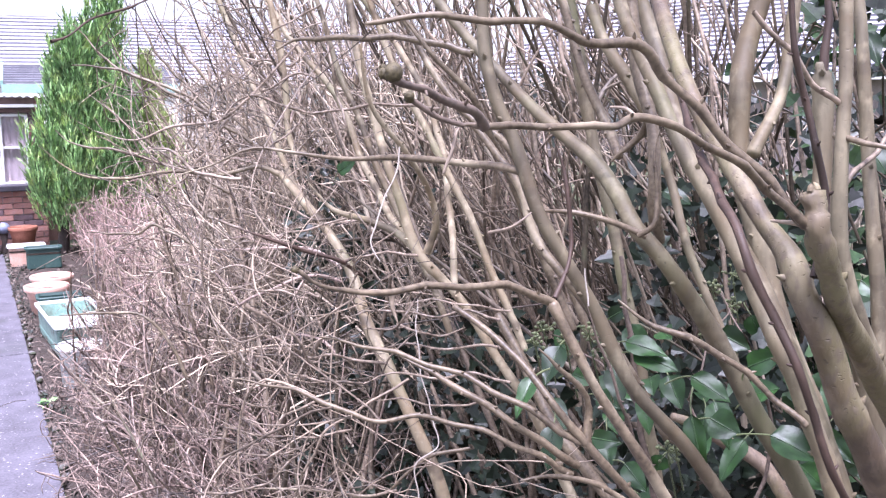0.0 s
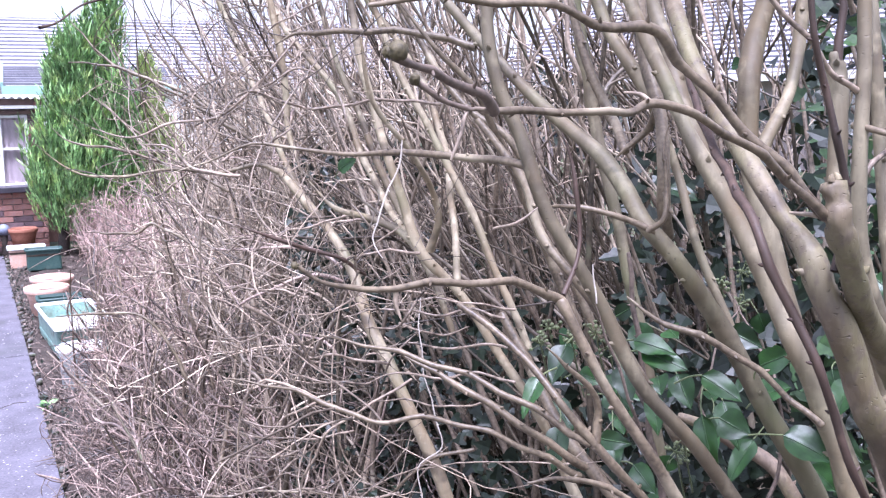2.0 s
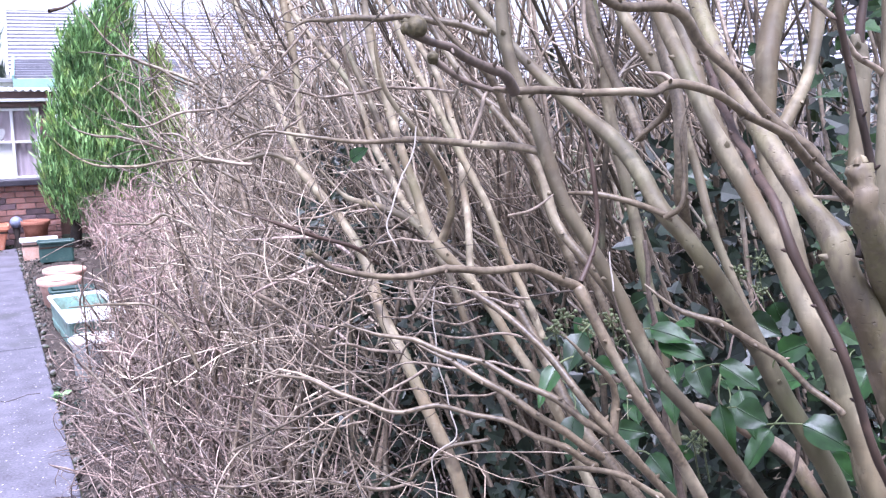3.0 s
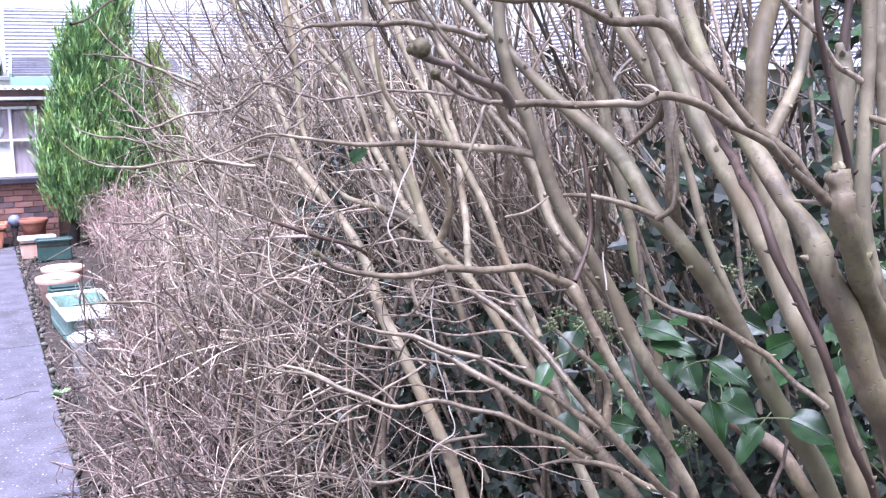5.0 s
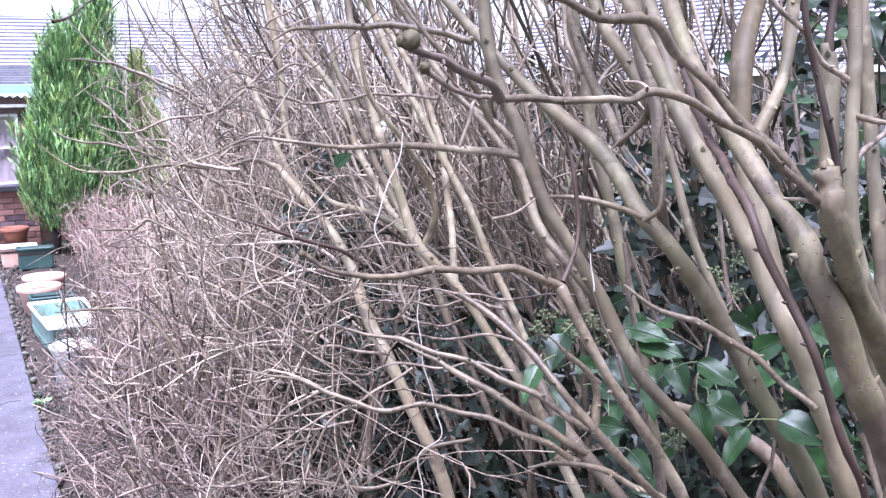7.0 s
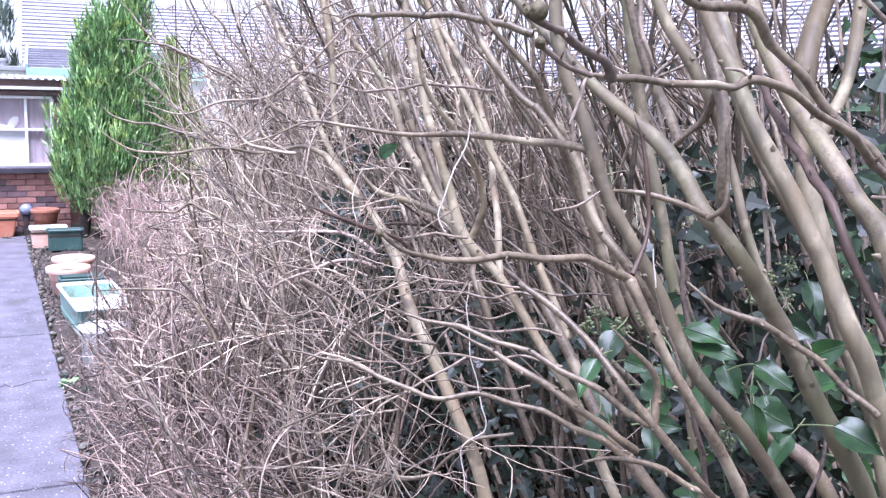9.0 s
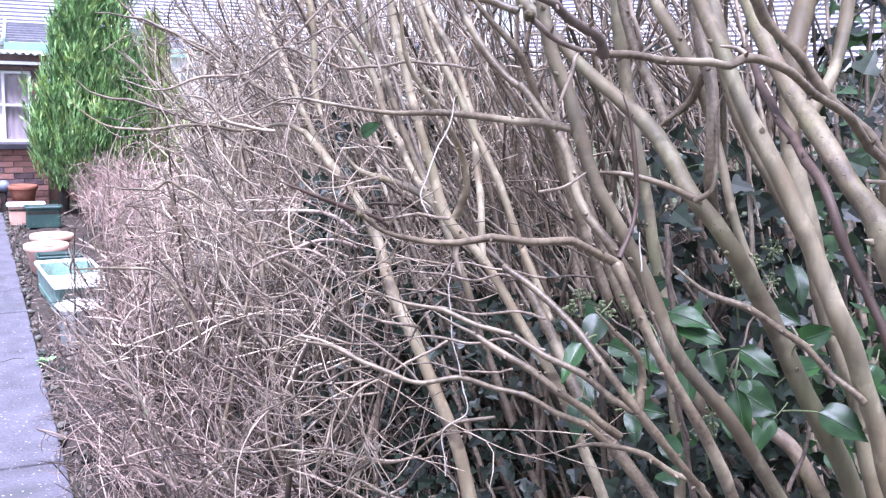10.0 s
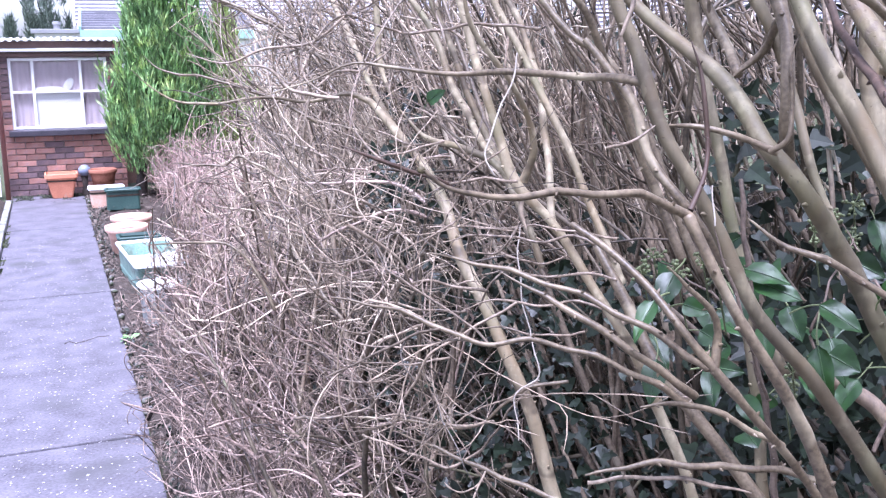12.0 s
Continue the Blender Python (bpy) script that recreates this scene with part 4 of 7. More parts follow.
limb(shrub_near, "branch", [(0.666, 0.847, 1.729, 0.0031), (0.626, 0.849, 1.759, 0.0030), (0.580, 0.842, 1.783, 0.0027), (0.541, 0.835, 1.798, 0.0025), (0.506, 0.829, 1.806, 0.0026), (0.492, 0.826, 1.801, 0.0023), (0.470, 0.820, 1.801, 0.0020), (0.432, 0.811, 1.802, 0.0020), (0.393, 0.802, 1.802, 0.0018)])
limb(shrub_near, "branch", [(0.393, 0.802, 1.802, 0.0029), (0.381, 0.792, 1.811, 0.0023), (0.357, 0.782, 1.816, 0.0022), (0.333, 0.767, 1.822, 0.0017), (0.323, 0.762, 1.826, 0.0028)], bud=True)
limb(shrub_near, "branch", [(0.393, 0.802, 1.802, 0.0017), (0.379, 0.803, 1.803, 0.0009), (0.374, 0.800, 1.791, 0.0010), (0.368, 0.799, 1.780, 0.0007)])
limb(shrub_near, "branch", [(0.381, 0.802, 1.803, 0.0013), (0.369, 0.803, 1.807, 0.0013), (0.352, 0.802, 1.816, 0.0017)], bud=True)
limb(shrub_near, "branch", [(0.508, 0.830, 1.805, 0.0014), (0.506, 0.838, 1.810, 0.0012), (0.501, 0.846, 1.811, 0.0007)])
limb(shrub_near, "branch", [(0.665, 0.847, 1.730, 0.0036), (0.638, 0.867, 1.766, 0.0035), (0.605, 0.884, 1.802, 0.0033), (0.577, 0.891, 1.832, 0.0033), (0.562, 0.890, 1.847, 0.0037), (0.521, 0.889, 1.852, 0.0030), (0.484, 0.886, 1.860, 0.0024), (0.451, 0.886, 1.863, 0.0022), (0.417, 0.885, 1.862, 0.0020), (0.386, 0.889, 1.862, 0.0016), (0.365, 0.888, 1.858, 0.0012)])
limb(shrub_near, "branch", [(0.690, 0.860, 1.690, 0.0036), (0.699, 0.864, 1.712, 0.0033), (0.703, 0.868, 1.745, 0.0029), (0.699, 0.872, 1.775, 0.0027), (0.685, 0.877, 1.826, 0.0024), (0.675, 0.877, 1.864, 0.0022), (0.668, 0.877, 1.91, 0.0019)], skin=BARK_STICK)
limb(shrub_near, "stem", [(1.224, 1.077, -0.084, 0.0108), (1.179, 1.015, 0.390, 0.0102), (1.073, 0.952, 0.976, 0.0095), (0.863, 0.918, 1.536, 0.0090), (0.807, 0.918, 1.632, 0.0077), (0.781, 0.920, 1.699, 0.0070), (0.779, 0.922, 1.766, 0.0056), (0.787, 0.929, 1.828, 0.0056), (0.791, 0.936, 1.885, 0.0054), (0.815, 0.974, 2.283, 0.0040), (0.867, 1.025, 2.828, 0.0018)])
limb(shrub_near, "branch", [(0.696, 0.937, 1.880, 0.0020), (0.725, 0.929, 1.850, 0.0022), (0.752, 0.929, 1.827, 0.0022), (0.782, 0.928, 1.810, 0.0026)])
limb(shrub_near, "branch", [(0.780, 0.930, 1.786, 0.0030), (0.782, 0.900, 1.781, 0.0022), (0.796, 0.881, 1.775, 0.0018)])
limb(shrub_near, "branch", [(0.785, 0.931, 1.738, 0.0027), (0.831, 0.941, 1.764, 0.0022), (0.869, 0.949, 1.789, 0.0016)])
limb(shrub_near, "branch", [(0.666, 0.847, 1.730, 0.0020), (0.660, 0.861, 1.731, 0.0015), (0.659, 0.873, 1.731, 0.0010)])
limb(shrub_near, "stem", [(1.209, 1.079, -0.079, 0.0139), (1.177, 1.034, 0.398, 0.0131), (1.120, 1.010, 0.874, 0.0123), (0.989, 1.034, 1.458, 0.0117), (0.939, 1.055, 1.626, 0.0102), (0.913, 1.061, 1.713, 0.0095), (0.918, 1.067, 1.762, 0.0092), (0.922, 1.074, 1.806, 0.0096), (0.923, 1.077, 1.824, 0.0094), (0.922, 1.078, 1.838, 0.0074), (0.920, 1.078, 1.848, 0.0046)], rough=0.0024, skin=BARK)
limb(shrub_near, "branch", [(0.919, 1.073, 1.828, 0.0047), (0.924, 1.076, 1.861, 0.0042), (0.927, 1.080, 1.891, 0.0036), (0.931, 1.084, 1.927, 0.0030)], skin=BARK_STICK)
limb(shrub_near, "stem", [(1.224, 1.077, -0.084, 0.0170), (1.180, 1.015, 0.390, 0.0165), (1.060, 0.945, 0.950, 0.0160), (0.826, 0.878, 1.462, 0.0144), (0.796, 0.878, 1.503, 0.0136), (0.773, 0.873, 1.537, 0.0128), (0.753, 0.871, 1.568, 0.0123), (0.733, 0.869, 1.598, 0.0118), (0.721, 0.869, 1.625, 0.0112), (0.706, 0.870, 1.653, 0.0107), (0.697, 0.879, 1.677, 0.0103), (0.697, 0.888, 1.695, 0.0103), (0.701, 0.904, 1.707, 0.0087), (0.703, 0.922, 1.719, 0.0080), (0.708, 0.953, 1.745, 0.0080), (0.717, 1.000, 1.784, 0.0077), (0.729, 1.047, 1.827, 0.0076), (0.744, 1.092, 1.870, 0.0077), (0.761, 1.137, 1.915, 0.0076), (0.788, 1.263, 2.192, 0.0059)], skin=BARK_NEAR, label="thick olive brown stem with a knotted bend")
limb(shrub_near, "stem", [(1.240, 1.100, -0.084, 0.0140), (1.200, 1.040, 0.400, 0.0135), (1.060, 1.000, 1.000, 0.0128), (0.923, 1.008, 1.380, 0.0107), (0.905, 1.014, 1.426, 0.0103), (0.893, 1.022, 1.468, 0.0100), (0.876, 1.032, 1.509, 0.0099), (0.866, 1.043, 1.548, 0.0097), (0.854, 1.056, 1.584, 0.0094), (0.850, 1.076, 1.622, 0.0095), (0.840, 1.086, 1.652, 0.0092), (0.833, 1.107, 1.690, 0.0090), (0.823, 1.130, 1.729, 0.0088), (0.814, 1.152, 1.763, 0.0083), (0.809, 1.187, 1.818, 0.0079), (0.808, 1.218, 1.863, 0.0078), (0.807, 1.249, 1.912, 0.0073), (0.811, 1.349, 2.104, 0.0052)])
limb(shrub_near, "stem", [(1.193, 1.135, -0.067, 0.0056), (1.130, 1.040, 0.406, 0.0053), (0.990, 0.930, 0.950, 0.0048), (0.727, 0.851, 1.510, 0.0029), (0.710, 0.847, 1.536, 0.0029), (0.693, 0.851, 1.574, 0.0030), (0.685, 0.854, 1.599, 0.0030), (0.676, 0.858, 1.629, 0.0032), (0.668, 0.872, 1.656, 0.0034), (0.662, 0.885, 1.682, 0.0034), (0.660, 0.903, 1.714, 0.0035), (0.695, 0.970, 1.745, 0.0036), (0.738, 1.046, 1.778, 0.0035), (0.795, 1.139, 1.825, 0.0033)], skin=BARK_STICK, label="thin dark red-brown stem")
limb(shrub_near, "stem", [(1.133, 1.172, -0.118, 0.0128), (1.135, 1.141, 0.241, 0.0122), (1.141, 1.121, 0.720, 0.0115), (1.155, 1.154, 1.318, 0.0109), (1.162, 1.183, 1.499, 0.0099), (1.166, 1.211, 1.673, 0.0089), (1.168, 1.229, 1.778, 0.0084), (1.171, 1.245, 1.875, 0.0079), (1.176, 1.270, 2.000, 0.0070), (1.190, 1.320, 2.400, 0.0044)])

shrub_tall = shrub("tall")
limb(shrub_tall, "stem", [(1.297, 1.103, -0.049, 0.0136), (1.260, 1.077, 0.308, 0.0129), (1.179, 1.068, 0.781, 0.0122), (0.992, 1.126, 1.346, 0.0120), (0.934, 1.154, 1.466, 0.0112), (0.867, 1.172, 1.574, 0.0103), (0.817, 1.187, 1.651, 0.0096), (0.802, 1.211, 1.679, 0.0092), (0.803, 1.250, 1.714, 0.0097), (0.802, 1.290, 1.744, 0.0097), (0.794, 1.332, 1.769, 0.0082), (0.780, 1.378, 1.800, 0.0075), (0.764, 1.440, 1.849, 0.0068), (0.724, 1.532, 1.939, 0.0062), (0.630, 1.737, 2.266, 0.0045), (0.556, 1.983, 2.749, 0.0023)])
limb(shrub_tall, "stem", [(0.921, 1.452, 2.849, 0.0030), (0.867, 1.356, 2.310, 0.0063), (0.842, 1.279, 1.918, 0.0084), (0.835, 1.258, 1.847, 0.0083), (0.832, 1.226, 1.785, 0.0072), (0.825, 1.208, 1.731, 0.0073), (0.828, 1.210, 1.683, 0.0070), (0.844, 1.221, 1.660, 0.0046)])
limb(shrub_tall, "stem", [(1.310, 1.154, -0.130, 0.0102), (1.249, 1.115, 0.344, 0.0096), (1.143, 1.101, 0.812, 0.0091), (0.902, 1.150, 1.356, 0.0085), (0.846, 1.168, 1.434, 0.0077), (0.786, 1.189, 1.508, 0.0075), (0.751, 1.209, 1.589, 0.0078), (0.721, 1.222, 1.645, 0.0072), (0.699, 1.241, 1.693, 0.0073), (0.681, 1.264, 1.770, 0.0075), (0.666, 1.279, 1.818, 0.0072), (0.660, 1.292, 1.871, 0.0067), (0.661, 1.299, 1.915, 0.0063), (0.667, 1.345, 2.312, 0.0048), (0.702, 1.406, 2.858, 0.0022)])
limb(shrub_tall, "stem", [(1.062, 0.933, -0.043, 0.0117), (1.051, 0.919, 0.316, 0.0112), (1.026, 0.935, 0.795, 0.0106), (0.968, 1.054, 1.379, 0.0099), (0.943, 1.117, 1.542, 0.0092), (0.934, 1.198, 1.656, 0.0096), (0.921, 1.266, 1.750, 0.0112), (0.923, 1.295, 1.789, 0.0118), (0.940, 1.359, 1.879, 0.0105), (0.942, 1.390, 1.933, 0.0095), (0.948, 1.534, 2.306, 0.0071), (0.983, 1.705, 2.828, 0.0033)])
limb(shrub_tall, "stem", [(1.218, 1.045, -0.042, 0.0147), (1.202, 1.060, 0.317, 0.0140), (1.168, 1.100, 0.795, 0.0134), (1.127, 1.218, 1.346, 0.0135), (1.101, 1.267, 1.488, 0.0136), (1.085, 1.305, 1.596, 0.0134), (1.079, 1.334, 1.675, 0.0135), (1.081, 1.356, 1.749, 0.0139), (1.087, 1.367, 1.824, 0.0142), (1.112, 1.386, 1.876, 0.0154), (1.133, 1.387, 1.939, 0.0135), (1.221, 1.390, 2.329, 0.0102), (1.343, 1.402, 2.860, 0.0048)])
limb(shrub_tall, "stem", [(1.386, 1.473, 2.859, 0.0030), (1.264, 1.411, 2.326, 0.0063), (1.178, 1.365, 1.938, 0.0085), (1.154, 1.353, 1.867, 0.0089), (1.123, 1.335, 1.807, 0.0079), (1.077, 1.324, 1.745, 0.0093)])
limb(shrub_tall, "stem", [(1.204, 1.601, -0.048, 0.0114), (1.196, 1.576, 0.311, 0.0109), (1.178, 1.567, 0.790, 0.0103), (1.136, 1.627, 1.385, 0.0097), (1.117, 1.667, 1.561, 0.0097), (1.102, 1.696, 1.682, 0.0097), (1.087, 1.726, 1.813, 0.0110), (1.084, 1.738, 1.868, 0.0124), (1.076, 1.760, 1.974, 0.0098), (1.055, 1.818, 2.370, 0.0073), (1.060, 1.893, 2.914, 0.0034)])
limb(shrub_tall, "branch", [(0.931, 1.486, 1.939, 0.0086), (0.929, 1.457, 1.892, 0.0080), (0.940, 1.421, 1.847, 0.0089), (0.953, 1.395, 1.803, 0.0070), (0.975, 1.369, 1.715, 0.0059), (0.970, 1.321, 1.625, 0.0057), (0.987, 1.274, 1.530, 0.0054), (1.035, 1.226, 1.390, 0.0054)])
limb(shrub_tall, "branch", [(0.649, 1.263, 1.677, 0.0015), (0.661, 1.236, 1.685, 0.0016), (0.681, 1.229, 1.700, 0.0013)])
limb(shrub_tall, "branch", [(0.799, 1.188, 1.672, 0.0036), (0.768, 1.206, 1.686, 0.0032), (0.731, 1.226, 1.697, 0.0028), (0.709, 1.270, 1.696, 0.0019)])
limb(shrub_tall, "branch", [(0.785, 1.184, 1.674, 0.0030), (0.793, 1.171, 1.686, 0.0029), (0.800, 1.172, 1.710, 0.0025), (0.798, 1.180, 1.751, 0.0020), (0.809, 1.181, 1.786, 0.0015)])
limb(shrub_tall, "branch", [(0.731, 1.145, 1.618, 0.0019), (0.742, 1.131, 1.604, 0.0029), (0.772, 1.107, 1.586, 0.0033), (0.807, 1.087, 1.569, 0.0035), (0.843, 1.064, 1.538, 0.0031), (0.867, 1.024, 1.504, 0.0034)])
limb(shrub_tall, "stem", [(1.620, 1.250, -0.100, 0.0141), (1.600, 1.300, 0.400, 0.0136), (1.500, 1.380, 0.850, 0.0128), (1.283, 1.428, 1.182, 0.0118), (1.252, 1.465, 1.241, 0.0119), (1.214, 1.501, 1.273, 0.0111), (1.176, 1.524, 1.301, 0.0095), (1.140, 1.544, 1.315, 0.0063)], skin=BARK_NEAR)
limb(shrub_tall, "branch", [(0.782, 1.549, 1.878, 0.0054), (0.717, 1.607, 1.899, 0.0046), (0.641, 1.668, 1.904, 0.0041), (0.584, 1.718, 1.901, 0.0037), (0.562, 1.727, 1.888, 0.0023)])
limb(shrub_tall, "branch", [(0.691, 1.253, 1.738, 0.0042), (0.681, 1.270, 1.742, 0.0044), (0.671, 1.355, 1.744, 0.0041), (0.622, 1.436, 1.750, 0.0038), (0.572, 1.494, 1.746, 0.0027), (0.516, 1.545, 1.754, 0.0021), (0.479, 1.564, 1.759, 0.0018), (0.439, 1.581, 1.742, 0.0017), (0.381, 1.606, 1.722, 0.0014)])
limb(shrub_tall, "branch", [(0.651, 1.510, 1.933, 0.0040), (0.690, 1.480, 1.869, 0.0042), (0.740, 1.469, 1.820, 0.0048), (0.775, 1.475, 1.755, 0.0056), (0.816, 1.502, 1.707, 0.0063), (0.853, 1.490, 1.614, 0.0065), (0.886, 1.455, 1.506, 0.0070)])
limb(shrub_tall, "stem", [(0.666, 1.159, 1.899, 0.0020), (0.665, 1.152, 1.862, 0.0022), (0.670, 1.145, 1.836, 0.0020), (0.683, 1.156, 1.805, 0.0016)])
limb(shrub_tall, "stem", [(0.736, 1.459, 1.785, 0.0042), (0.754, 1.431, 1.745, 0.0050), (0.772, 1.405, 1.706, 0.0059), (0.779, 1.378, 1.649, 0.0057), (0.799, 1.336, 1.599, 0.0056), (0.852, 1.319, 1.520, 0.0060), (0.924, 1.295, 1.394, 0.0066)])
limb(shrub_tall, "stem", [(0.620, 2.100, 2.699, 0.0018), (0.707, 1.893, 2.197, 0.0039), (0.810, 1.719, 1.852, 0.0052), (0.837, 1.674, 1.795, 0.0051), (0.875, 1.627, 1.754, 0.0053), (0.906, 1.599, 1.685, 0.0058), (0.935, 1.565, 1.583, 0.0059), (0.969, 1.524, 1.465, 0.0059)])
limb(shrub_tall, "stem", [(0.869, 1.784, 2.746, 0.0024), (0.891, 1.630, 2.218, 0.0050), (0.935, 1.501, 1.842, 0.0067), (0.944, 1.475, 1.792, 0.0070), (0.927, 1.416, 1.743, 0.0068)])
limb(shrub_tall, "branch", [(0.935, 1.351, 1.809, 0.0054), (0.945, 1.403, 1.763, 0.0047), (0.918, 1.418, 1.735, 0.0036)])

shrub_forked = shrub("forked")
limb(shrub_forked, "stem", [(1.182, 1.252, -0.085, 0.0069), (1.100, 1.150, 0.387, 0.0065), (0.930, 1.020, 0.900, 0.0061), (0.694, 1.009, 1.453, 0.0055), (0.658, 1.016, 1.515, 0.0049), (0.628, 1.028, 1.567, 0.0043), (0.604, 1.044, 1.621, 0.0045), (0.595, 1.053, 1.644, 0.0053)])
limb(shrub_forked, "branch", [(0.598, 1.057, 1.644, 0.0042), (0.569, 1.051, 1.657, 0.0035), (0.535, 1.047, 1.666, 0.0031), (0.489, 1.047, 1.670, 0.0029), (0.445, 1.046, 1.672, 0.0026), (0.405, 1.044, 1.674, 0.0020), (0.386, 1.044, 1.682, 0.0015), (0.369, 1.043, 1.694, 0.0018)], bud=True)
limb(shrub_forked, "branch", [(0.600, 1.057, 1.648, 0.0025), (0.623, 1.072, 1.673, 0.0019), (0.633, 1.086, 1.716, 0.0021), (0.630, 1.095, 1.761, 0.0019), (0.626, 1.101, 1.780, 0.0012)], skin=BARK_STICK)
limb(shrub_forked, "branch", [(0.445, 1.046, 1.672, 0.0024), (0.444, 1.045, 1.659, 0.0018), (0.447, 1.041, 1.646, 0.0010)])
limb(shrub_forked, "stem", [(1.261, 1.272, -0.035, 0.0049), (1.184, 1.206, 0.434, 0.0046), (1.049, 1.145, 0.890, 0.0044), (0.747, 1.087, 1.401, 0.0041), (0.702, 1.084, 1.447, 0.0040), (0.659, 1.090, 1.494, 0.0044), (0.637, 1.107, 1.528, 0.0036), (0.622, 1.144, 1.565, 0.0035), (0.603, 1.181, 1.593, 0.0033), (0.584, 1.216, 1.612, 0.0032)])
limb(shrub_forked, "branch", [(0.457, 1.262, 1.586, 0.0021), (0.493, 1.232, 1.579, 0.0023), (0.527, 1.202, 1.570, 0.0025), (0.561, 1.173, 1.559, 0.0026), (0.589, 1.145, 1.545, 0.0029), (0.620, 1.115, 1.524, 0.0031), (0.653, 1.094, 1.498, 0.0035)])
limb(shrub_forked, "branch", [(0.658, 1.091, 1.494, 0.0045), (0.663, 1.094, 1.528, 0.0035), (0.638, 1.091, 1.565, 0.0026), (0.610, 1.098, 1.593, 0.0017)])
limb(shrub_forked, "branch", [(0.615, 1.138, 1.452, 0.0026), (0.660, 1.128, 1.452, 0.0028), (0.704, 1.114, 1.432, 0.0029), (0.755, 1.106, 1.404, 0.0031)])
limb(shrub_forked, "stem", [(1.450, 1.350, -0.100, 0.0119), (1.400, 1.330, 0.300, 0.0114), (1.250, 1.360, 0.750, 0.0110), (1.026, 1.508, 1.177, 0.0103), (0.990, 1.548, 1.234, 0.0100), (0.962, 1.607, 1.303, 0.0098), (0.946, 1.674, 1.381, 0.0089), (0.931, 1.741, 1.462, 0.0074)])
limb(shrub_forked, "branch", [(0.559, 1.318, 1.546, 0.0018), (0.591, 1.287, 1.524, 0.0032), (0.629, 1.242, 1.499, 0.0038), (0.674, 1.213, 1.465, 0.0039), (0.725, 1.204, 1.425, 0.0045)])
limb(shrub_forked, "branch", [(0.396, 1.393, 1.518, 0.0021), (0.442, 1.358, 1.511, 0.0023), (0.482, 1.325, 1.498, 0.0029), (0.520, 1.292, 1.482, 0.0025), (0.568, 1.269, 1.485, 0.0028), (0.616, 1.243, 1.473, 0.0027), (0.667, 1.214, 1.449, 0.0033), (0.719, 1.205, 1.416, 0.0037)])
limb(shrub_forked, "branch", [(0.472, 1.436, 1.333, 0.0013), (0.489, 1.406, 1.400, 0.0015), (0.506, 1.383, 1.445, 0.0014), (0.536, 1.351, 1.476, 0.0014), (0.584, 1.333, 1.507, 0.0016)])
limb(shrub_forked, "branch", [(0.649, 1.289, 1.314, 0.0032), (0.716, 1.265, 1.326, 0.0037), (0.779, 1.239, 1.323, 0.0040), (0.839, 1.214, 1.320, 0.0040), (0.887, 1.191, 1.307, 0.0039)])
limb(shrub_forked, "branch", [(0.656, 1.295, 1.301, 0.0024), (0.708, 1.275, 1.307, 0.0024), (0.766, 1.250, 1.303, 0.0027), (0.823, 1.224, 1.290, 0.0026)])
limb(shrub_forked, "branch", [(0.556, 1.683, 1.234, 0.0026), (0.607, 1.657, 1.210, 0.0029), (0.673, 1.603, 1.184, 0.0035), (0.715, 1.561, 1.169, 0.0038), (0.762, 1.515, 1.152, 0.0041)])
limb(shrub_forked, "branch", [(0.639, 1.742, 1.931, 0.0016), (0.648, 1.754, 1.900, 0.0017), (0.643, 1.728, 1.866, 0.0018), (0.655, 1.738, 1.826, 0.0019), (0.656, 1.707, 1.785, 0.0020), (0.668, 1.719, 1.755, 0.0022)])
limb(shrub_forked, "branch", [(0.453, 1.769, 1.567, 0.0013), (0.507, 1.766, 1.577, 0.0015), (0.538, 1.726, 1.563, 0.0015), (0.579, 1.725, 1.543, 0.0016), (0.602, 1.690, 1.535, 0.0017)])
limb(shrub_forked, "branch", [(0.529, 1.685, 1.621, 0.0011), (0.557, 1.695, 1.630, 0.0014), (0.580, 1.663, 1.638, 0.0015), (0.612, 1.670, 1.644, 0.0016), (0.627, 1.642, 1.653, 0.0017)])
limb(shrub_forked, "branch", [(0.628, 1.738, 1.564, 0.0015), (0.659, 1.747, 1.571, 0.0017), (0.684, 1.715, 1.586, 0.0019), (0.738, 1.711, 1.586, 0.0021), (0.756, 1.680, 1.586, 0.0023)])
limb(shrub_forked, "branch", [(0.586, 1.472, 1.535, 0.0014), (0.625, 1.475, 1.531, 0.0014), (0.635, 1.451, 1.550, 0.0014), (0.654, 1.467, 1.567, 0.0015), (0.654, 1.446, 1.579, 0.0016)])
limb(shrub_forked, "branch", [(0.426, 1.659, 1.508, 0.0014), (0.461, 1.662, 1.494, 0.0016), (0.484, 1.629, 1.502, 0.0016), (0.516, 1.635, 1.497, 0.0017), (0.531, 1.604, 1.490, 0.0016), (0.559, 1.609, 1.469, 0.0018), (0.578, 1.579, 1.478, 0.0019), (0.611, 1.583, 1.466, 0.0020), (0.645, 1.544, 1.465, 0.0021)])
limb(shrub_forked, "branch", [(0.478, 1.738, 1.463, 0.0013), (0.511, 1.742, 1.448, 0.0014), (0.535, 1.706, 1.442, 0.0014), (0.561, 1.712, 1.420, 0.0015), (0.592, 1.674, 1.416, 0.0017), (0.627, 1.677, 1.406, 0.0018), (0.658, 1.641, 1.411, 0.0019)])
limb(shrub_forked, "branch", [(0.539, 1.524, 1.382, 0.0012), (0.524, 1.550, 1.357, 0.0013), (0.497, 1.539, 1.346, 0.0014), (0.480, 1.565, 1.317, 0.0016), (0.428, 1.567, 1.315, 0.0018), (0.399, 1.603, 1.305, 0.0020)])
